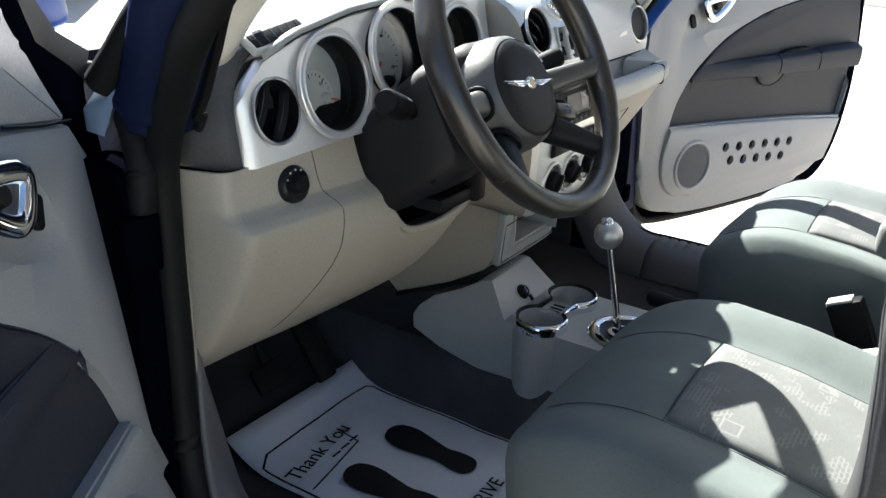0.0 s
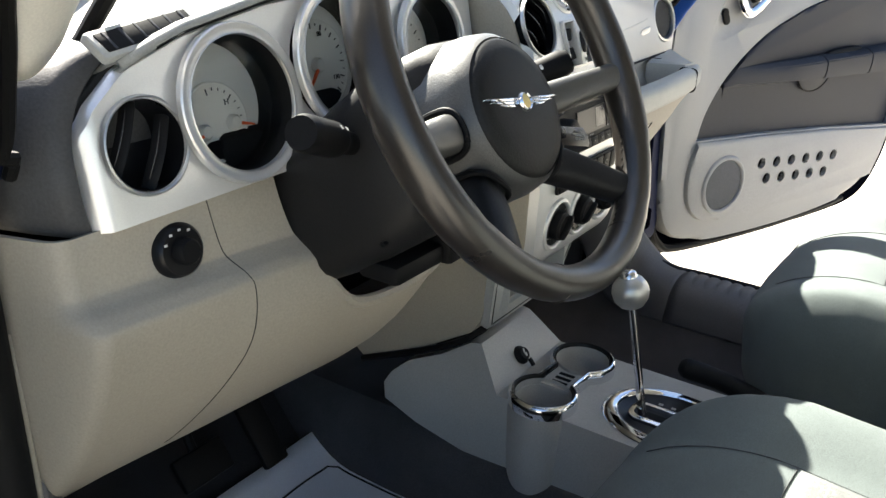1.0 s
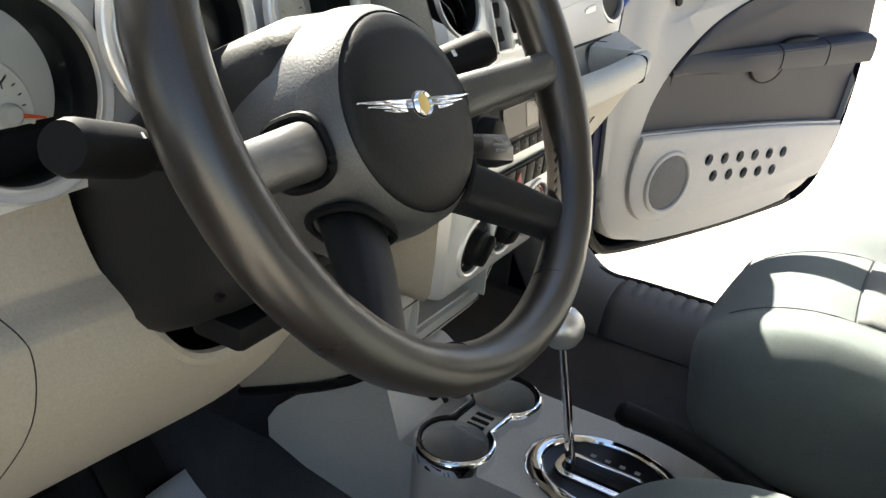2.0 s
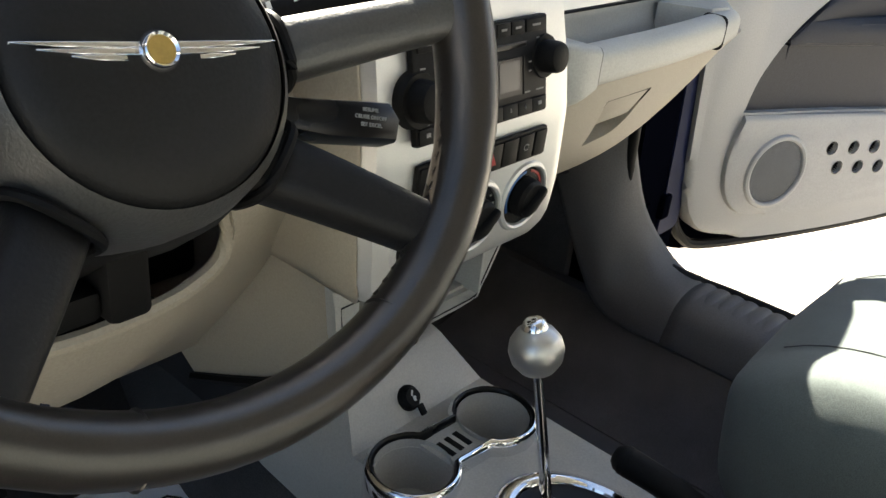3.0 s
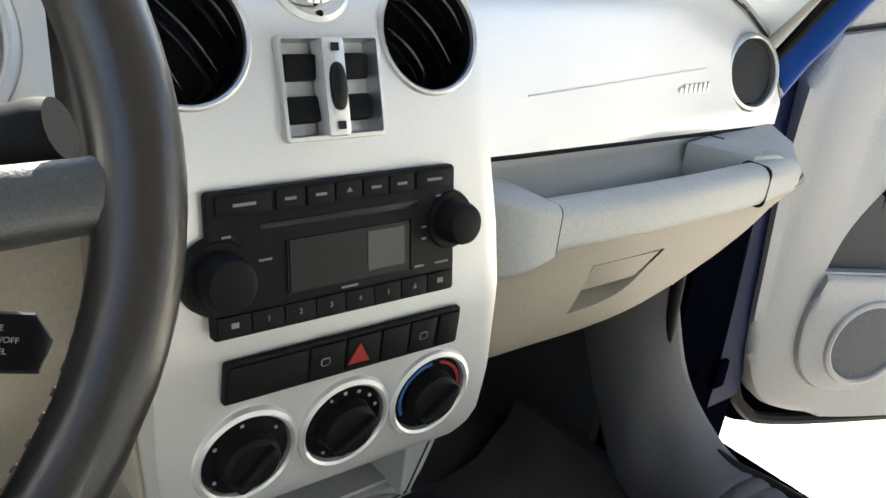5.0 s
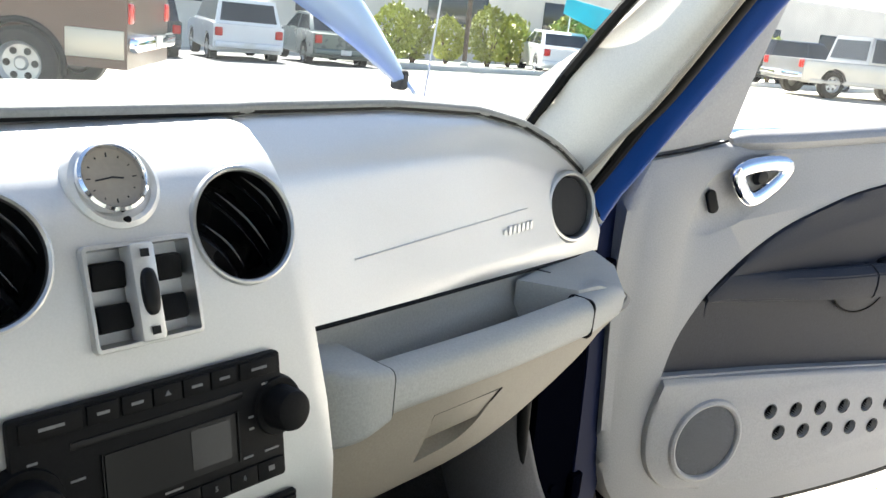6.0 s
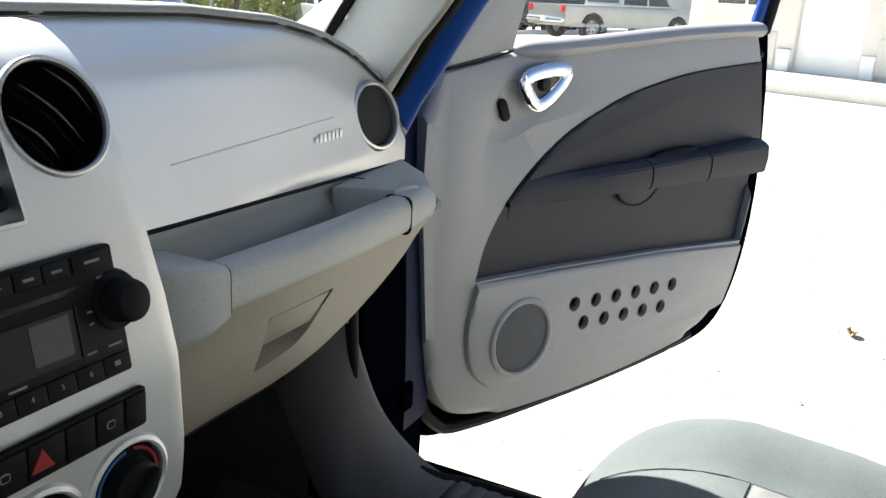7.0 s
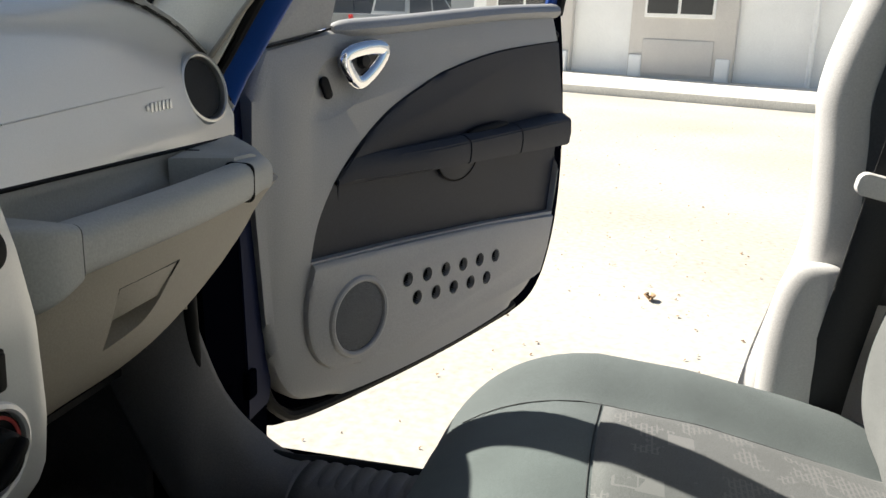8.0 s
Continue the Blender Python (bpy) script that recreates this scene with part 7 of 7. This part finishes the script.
    for x in ((min(cx) + max(cx)) / 2 - 0.02,):
        for s in (-1, 1):
            part("door_handle", box((x, s * (width / 2 + 0.012), height_sill + 0.58), (0.14, 0.02, 0.03), 0.008), lower, v)
    v.matrix_basis = at
    return v


PICKUP = [(-2.75, 0.42), (-2.75, 1.02), (-0.55, 1.04), (1.30, 1.06), (2.35, 1.00), (2.62, 0.90), (2.66, 0.42)]
PICKCAB = [(-0.62, 1.02), (-0.50, 1.80), (0.95, 1.82), (1.55, 1.05)]
TALLBED = [(x, z if z < 0.5 else z + 0.24) for x, z in PICKUP]
TALLCAB = [(x, z + 0.22) for x, z in PICKCAB]
SEDAN = [(-2.25, 0.35), (-2.28, 0.92), (-1.4, 0.97), (1.0, 0.95), (2.0, 0.80), (2.22, 0.65), (2.22, 0.35)]
SEDCAB = [(-1.75, 0.92), (-1.10, 1.42), (0.15, 1.44), (1.05, 0.93)]
SUVB = [(-2.25, 0.40), (-2.30, 1.02), (-1.6, 1.05), (1.1, 1.02), (2.05, 0.92), (2.25, 0.75), (2.25, 0.40)]
SUVCAB = [(-2.18, 1.00), (-1.95, 1.66), (0.25, 1.70), (1.15, 1.00)]


LS, LN = Vector((0.914, -0.407, 0)), Vector((0.407, 0.914, 0))      # along and across the far lane


def lot(s, n, lift=0.0):
    p = LS * s + LN * n
    return Vector((p.x, p.y, lie(p.y) + lift))


def parked(s, n, turn):
    p = lot(s, n)
    return pose(p.x, p.y, p.z, 0, 0, turn)


vehicle("pickup_truck", "silver extended-cab pickup truck parked across the yard", M_SILVERCAR, M_SILVERCAR, PICKUP, PICKCAB, 1.95, 0.42, (-1.70, 1.75), 0.39, "parked cars", pose(27.6, 7.55, lie(7.5), 0, 0, -34), M_CHROME)
vehicle("pickup_truck", "brown pickup truck with tan lower body and chrome bumper", M_BROWN, M_TANPAINT, TALLBED, TALLCAB, 1.95, 0.52, (-1.65, 1.75), 0.39, "parked cars", pose(3.10, 10.75, lie(10.75), 0, 0, 137), M_CHROME, 0.82)
vehicle("sport_utility_car", "white sport utility car parked in the far row", M_WHITECAR, M_WHITECAR, SUVB, SUVCAB, 1.85, 0.34, (-1.35, 1.40), 0.36, "parked cars", parked(4.8, 24.8, 66))
vehicle("sedan_car", "dark grey-green sedan parked in the far row", M_GREYCAR, M_GREYCAR, SEDAN, SEDCAB, 1.80, 0.30, (-1.30, 1.38), 0.33, "parked cars", parked(7.4, 24.7, 66))
vehicle("sedan_car", "white sedan parked beside the green shrubs", M_WHITECAR, M_WHITECAR, SEDAN, SEDCAB, 1.80, 0.30, (-1.30, 1.38), 0.33, "parked cars", parked(15.6, 25.0, 48))
vehicle("sport_utility_car", "dark sport utility car parked in the far row", M_DARKCAR, M_DARKCAR, SUVB, SUVCAB, 1.85, 0.34, (-1.35, 1.40), 0.36, "parked cars", parked(2.2, 24.9, 66))
vehicle("sport_utility_car", "dark sport utility car parked behind the silver pickup truck", M_DARKCAR, M_DARKCAR, SUVB, SUVCAB, 1.85, 0.34, (-1.35, 1.40), 0.36, "parked cars", pose(32.9, 11.3, lie(11.3), 0, 0, -27))


def band(name, s0, s1, n0, n1, lift, thick, mat, label, cat):
    rows = [[lot(lerp(s0, s1, i / 12), n, lift) for i in range(13)] for n in (n0, (n0 + n1) / 2, n1)]
    return tagged(sheet(name, rows, mat, thick=thick, offset=-1.0), label, cat, kind="structure")


band("road", -30, 60, 17.8, 30, 0.006, 0.0, M_ASPHALT, "dark worn asphalt lane beyond the yard", "road")
band("kerb", 8.9, 60, 22.8, 23.15, 0.15, 0.2, M_KERB, "pale concrete kerb of the planting strip", "kerb")
band("pavement", 8.9, 60, 23.15, 29.5, 0.12, 0.16, M_KERB, "pale planting strip behind the kerb", "pavement")
far = thing("office_building", "long grey building behind the shrubs", "building", tuple(lot(14, 36)))
MB = frame_of(lot(14, 36, -1.2), LS, (0, 0, 1))
part("wall", box((0, 3, 3.0), (90, 6, 6.0), 0.05, MB), M_TAUPE, far)
for i in range(12):
    part("window", box((-33 + i * 6, -0.02, 3.6), (3.0, 0.1, 1.5), 0.02, MB), M_WINDARK, far, "dark window")
aw = thing("canopy", "cyan canvas canopy on thin posts", "canopy", (25.0, 15.7, lie(15.7)))
part("cloth", prism([(-0.75, 0), (0.55, -0.50), (0.80, 0.25), (-0.7, 0.5)], 0.8, frame_of((24.95, 15.75, 1.62), (0.53, -0.85, 0), (-0.85, -0.53, 0)), 0.03), M_CYAN, aw, "cyan canvas")
for dx, dy in ((-0.35, 0.5), (0.35, -0.55)):
    part("post", tube([(25.3 + dx, 15.9 + dy, lie(15.9)), (25.3 + dx, 15.9 + dy, 1.6)], 0.03, 8), M_SATIN, aw)

# shrubs: stems and crowns of many small leaves
random.seed(5)


def leaves(name, n, radii, size, mat, parent):
    bm = bmesh.new()
    for _ in range(n):
        a, t = random.uniform(0, 2 * math.pi), random.uniform(0, 1)
        lump = 0.72 + 0.28 * noise.noise(Vector((math.cos(a) * 1.7, math.sin(a) * 1.7, t * 3)))
        k = random.uniform(0.45, 1.0) ** 0.5 * lump
        c = Vector((radii[0] * k * math.cos(a) * math.sin(math.pi * (0.15 + 0.8 * t)), radii[1] * k * math.sin(a) * math.sin(math.pi * (0.15 + 0.8 * t)), radii[2] * (0.12 + 0.88 * t) * (0.8 + 0.3 * lump)))
        d1 = Vector((random.gauss(0, 1), random.gauss(0, 1), random.gauss(0, 1))).normalized()
        d2 = d1.cross(Vector((random.gauss(0, 1), random.gauss(0, 1), random.gauss(0, 1)))).normalized()
        s = size * random.uniform(0.6, 1.3)
        vs = [bm.verts.new(c + d1 * s), bm.verts.new(c + d2 * s * 0.45 + d1 * s * 0.2), bm.verts.new(c - d1 * s), bm.verts.new(c - d2 * s * 0.45 + d1 * s * 0.2)]
        bm.faces.new(vs)
    me = bpy.data.meshes.new(name)
    bm.to_mesh(me)
    bm.free()
    me.materials.append(mat)
    ob = new(name, me)
    ob.parent = parent
    ob.matrix_parent_inverse = inv_of(parent)
    return ob


def shrub(at, rad):
    s = thing("shrub", "bright green leafy shrub in the planting strip", "shrub", None, "shrubs")
    for k in range(4):
        a = k * 1.7
        part("stem", tube(smooth_path([(0.05 * math.cos(a), 0.05 * math.sin(a), 0), (0.2 * rad[0] * math.cos(a), 0.2 * rad[1] * math.sin(a), rad[2] * 0.4), (0.5 * rad[0] * math.cos(a), 0.5 * rad[1] * math.sin(a), rad[2] * 0.75)], 4), lambda t: lerp(0.035, 0.012, t), 6), M_BARK, s)
    leaves("crown", 1500, rad, 0.10, M_LEAF, s)
    s.matrix_basis = at
    return s


first = shrub(Matrix.Translation(lot(9.6, 24.6, 0.1)), (1.25, 1.0, 1.7))
for i in range(1, 13):
    copy_thing(first, Matrix.Translation(lot(9.6 + i * 1.35 + random.uniform(-0.35, 0.35), 26.0 + random.uniform(-0.6, 0.9), 0.1)) @ pose(0, 0, 0, 0, 0, random.uniform(0, 360)) @ Matrix.Scale(random.uniform(0.85, 1.12), 4))
lp = thing("lamp_post", "slim brown post beside the shrubs", "post", tuple(lot(11.6, 23.6)))
pf = lot(11.6, 23.6)
part("pole", tube([pf, pf + Vector((0, 0, 6))], 0.075, 10), M_BARK, lp)
part("foot", lathe([(0.14, 0.0), (0.14, 0.14), (0.075, 0.2)], 16, Matrix.Translation(pf + Vector((0, 0, 0.1)))), M_KERB, lp)

# white building with taupe bays, on a raised walk
BW = pose(13.0, -0.15, 0, 0, 0, 0) @ pose(0, 0, 0, 0, 0, 70 - 90)
# local x runs out of the yard into the building, local y along the wall
bld = thing("white_building", "white stucco building with taupe window bays", "building", BW)


def bpart(name, c, s, mat, label="", bevel=0.02, parent=None):
    return part(name, box(c, s, bevel, BW), mat, parent or bld, label)


tagged(part("pavement_walk", box((3.0, -7.6, 0.0), (6.0, 25.0, 0.26), 0.02, BW), M_KERB), "pale raised concrete walk before the white building", "pavement", kind="structure")
bpart("wall", (4.15, -7.7, 2.3), (2.0, 24.8, 4.6), M_STUCCO, "white stucco wall")
for k in range(5):
    y = 0.27 + (3.1, 0.0, -4.3, -7.2, -10.1)[k]
    bay = bpart("bay", (3.10, y, 2.2), (0.16, 1.92, 4.2), M_TAUPE, "taupe stucco window bay")
    bpart("bay_panel", (3.012, y + 0.04, 0.50), (0.05, 1.30, 0.62), M_TAUPE, parent=bay)
    w = bpart("window", (3.015, y + 0.06, 1.85), (0.06, 1.28, 1.32), M_STUCCO, "white window frame", 0.01)
    for t in (-1, 1):
        bpart("pane", (2.98, y + 0.06 + t * 0.31, 1.86), (0.02, 0.56, 1.20), M_WINDARK, "dark window pane", 0.004, w)
    for t in (-1, 1):
        bpart("pier_foot", (3.0, y + t * 0.80, 0.32), (0.10, 0.24, 0.40), M_STUCCO, parent=bay)
part("downpipe", tube([BW @ Vector((3.05, -1.95, 0.13)), BW @ Vector((3.05, -1.95, 4.4))], 0.05, 8), M_STUCCO, bld, "white downpipe")

# panel edge standing beyond the windscreen, its blue made pale to read as sunlit
hood = thing("hood_corner", "hood corner beyond the windscreen, sunlight put into its pale blue", "car hood", (0.85, 0.60, 1.08))
lo_ = smooth_path([(0.822, 0.60, 1.104), (0.715, 0.60, 1.165), (0.590, 0.60, 1.226), (0.44, 0.60, 1.290)], 6)
hi_ = smooth_path([(0.880, 0.60, 1.084), (0.800, 0.60, 1.170), (0.732, 0.60, 1.238), (0.62, 0.60, 1.330)], 6)
secs = [[p.lerp(q, u) + Vector((0, -0.020 * math.sin(math.pi * u), 0)) for u in np.linspace(0, 1, 8)] for p, q in zip(lo_, hi_)]
sheet("edge_panel", secs, M_SUNBLUE, hood, "blue edge made pale for sunlight", thick=0.006)
part("hinge", box((0.828, 0.595, 1.112), (0.020, 0.03, 0.035), 0.006), M_BLACK, hood, "black hinge")
bon = thing("bonnet", "metallic blue bonnet and wings before the windscreen", "bonnet", (XC, 1.0, 0.9))
rows = []
for t in np.linspace(0, 1, 10):
    y = lerp(0.50, 1.35, t)
    hw = lerp(0.72, 0.52, t)
    rows.append([Vector((XC + hw * s, y - 0.24 * s * s * (1 - t), lerp(1.02, 0.86, t) - 0.10 * abs(s) ** 3)) for s in np.linspace(-1, 1, 17)])
sheet("bonnet_panel", rows, M_BLUE, bon, thick=0.004)
for s in (-1, 1):
    rows = []
    for t in np.linspace(0, 1, 10):
        y = lerp(0.30 if s > 0 else 0.42, 1.5, t)
        xo = 0.86 + 0.02 * math.sin(math.pi * t)
        rows.append([Vector((XC + s * (x - 0.0), y, z)) for x, z in ((0.66 - 0.10 * t, 0.93 - 0.08 * t), (0.76, 0.94 - 0.06 * t), (0.83, 0.88 - 0.05 * t), (xo - 0.01, 0.72), (xo, 0.45), (xo - 0.03, 0.26))])
    sheet("front_wing", [smooth_path(r, 4) for r in rows], M_BLUE, bon, "metallic blue front wing", thick=0.004)
corner = [(-0.802, 0.214, 1.026), (-0.784, 0.186, 1.070), (-0.745, 0.222, 1.052), (-0.770, 0.230, 1.020), (-0.806, 0.205, 0.990)]
bmc = bmesh.new()
mid_ = Vector((-0.782, 0.211, 1.032))
corner = [tuple(mid_.lerp(Vector(p), 0.72) + Vector((0.017, 0, 0))) for p in corner]
bmesh.ops.convex_hull(bmc, input=[bmc.verts.new(Vector(p) + d) for p in corner for d in (Vector((0, 0, 0)), Vector((0.012, 0.05, -0.004)))])
# the wing's blue, with sunlight put into the colour
part("wing_corner", bmc, M_SUNBLUE, bon, "wing corner, its blue made pale for sunlight")
part("wiper", tube([(0.62, 0.44, 1.075), (0.30, 0.50, 1.085), (-0.05, 0.52, 1.085)], 0.006, 6), M_BLACK, bon, "black wiper arm")
part("aerial", tube([(0.95, 0.66, 0.95), (0.955, 0.60, 1.55)], 0.0022, 6), M_SATIN, bon, "thin radio aerial")

# dry leaves and grit on the concrete
lf = thing("dry_leaf", "curled dry brown leaf on the concrete", "leaf", (3.146, -0.523, 0.0))
rows = []
for i in range(7):
    u = i / 6 - 0.5
    rows.append([Vector((3.146 + 0.06 * u, -0.523 + 0.026 * v * (1 - 3 * u * u), 0.004 + 0.018 * (v * v) + 0.008 * abs(u))) for v in (-1, -0.5, 0, 0.5, 1)])
sheet("blade", rows, M_LEAFDRY, lf, thick=0.001)
random.seed(9)
bm = bmesh.new()
for _ in range(1500):
    x, y = random.uniform(1.0, 4.5) if random.random() < 0.7 else random.uniform(4.5, 11), random.uniform(-4, 2.4)
    c = Vector((x, y, 0.004))
    s = random.uniform(0.002, 0.008) * (1.6 if random.random() < 0.1 else 1.0)
    a = random.uniform(0, 6.28)
    vs = [bm.verts.new(c + Vector((s * math.cos(a + k * 2.1 + random.uniform(-0.3, 0.3)), s * math.sin(a + k * 2.1), random.uniform(-0.003, 0.006)))) for k in range(3)]
    top = bm.verts.new(c + Vector((0, 0, s * 0.5)))
    for k in range(3):
        bm.faces.new((vs[k], vs[(k + 1) % 3], top))
tagged(part("grit", bm, M_LEAFDRY, smooth=False), "scattered grit and leaf crumbs on the concrete", "grit", kind="stuff")
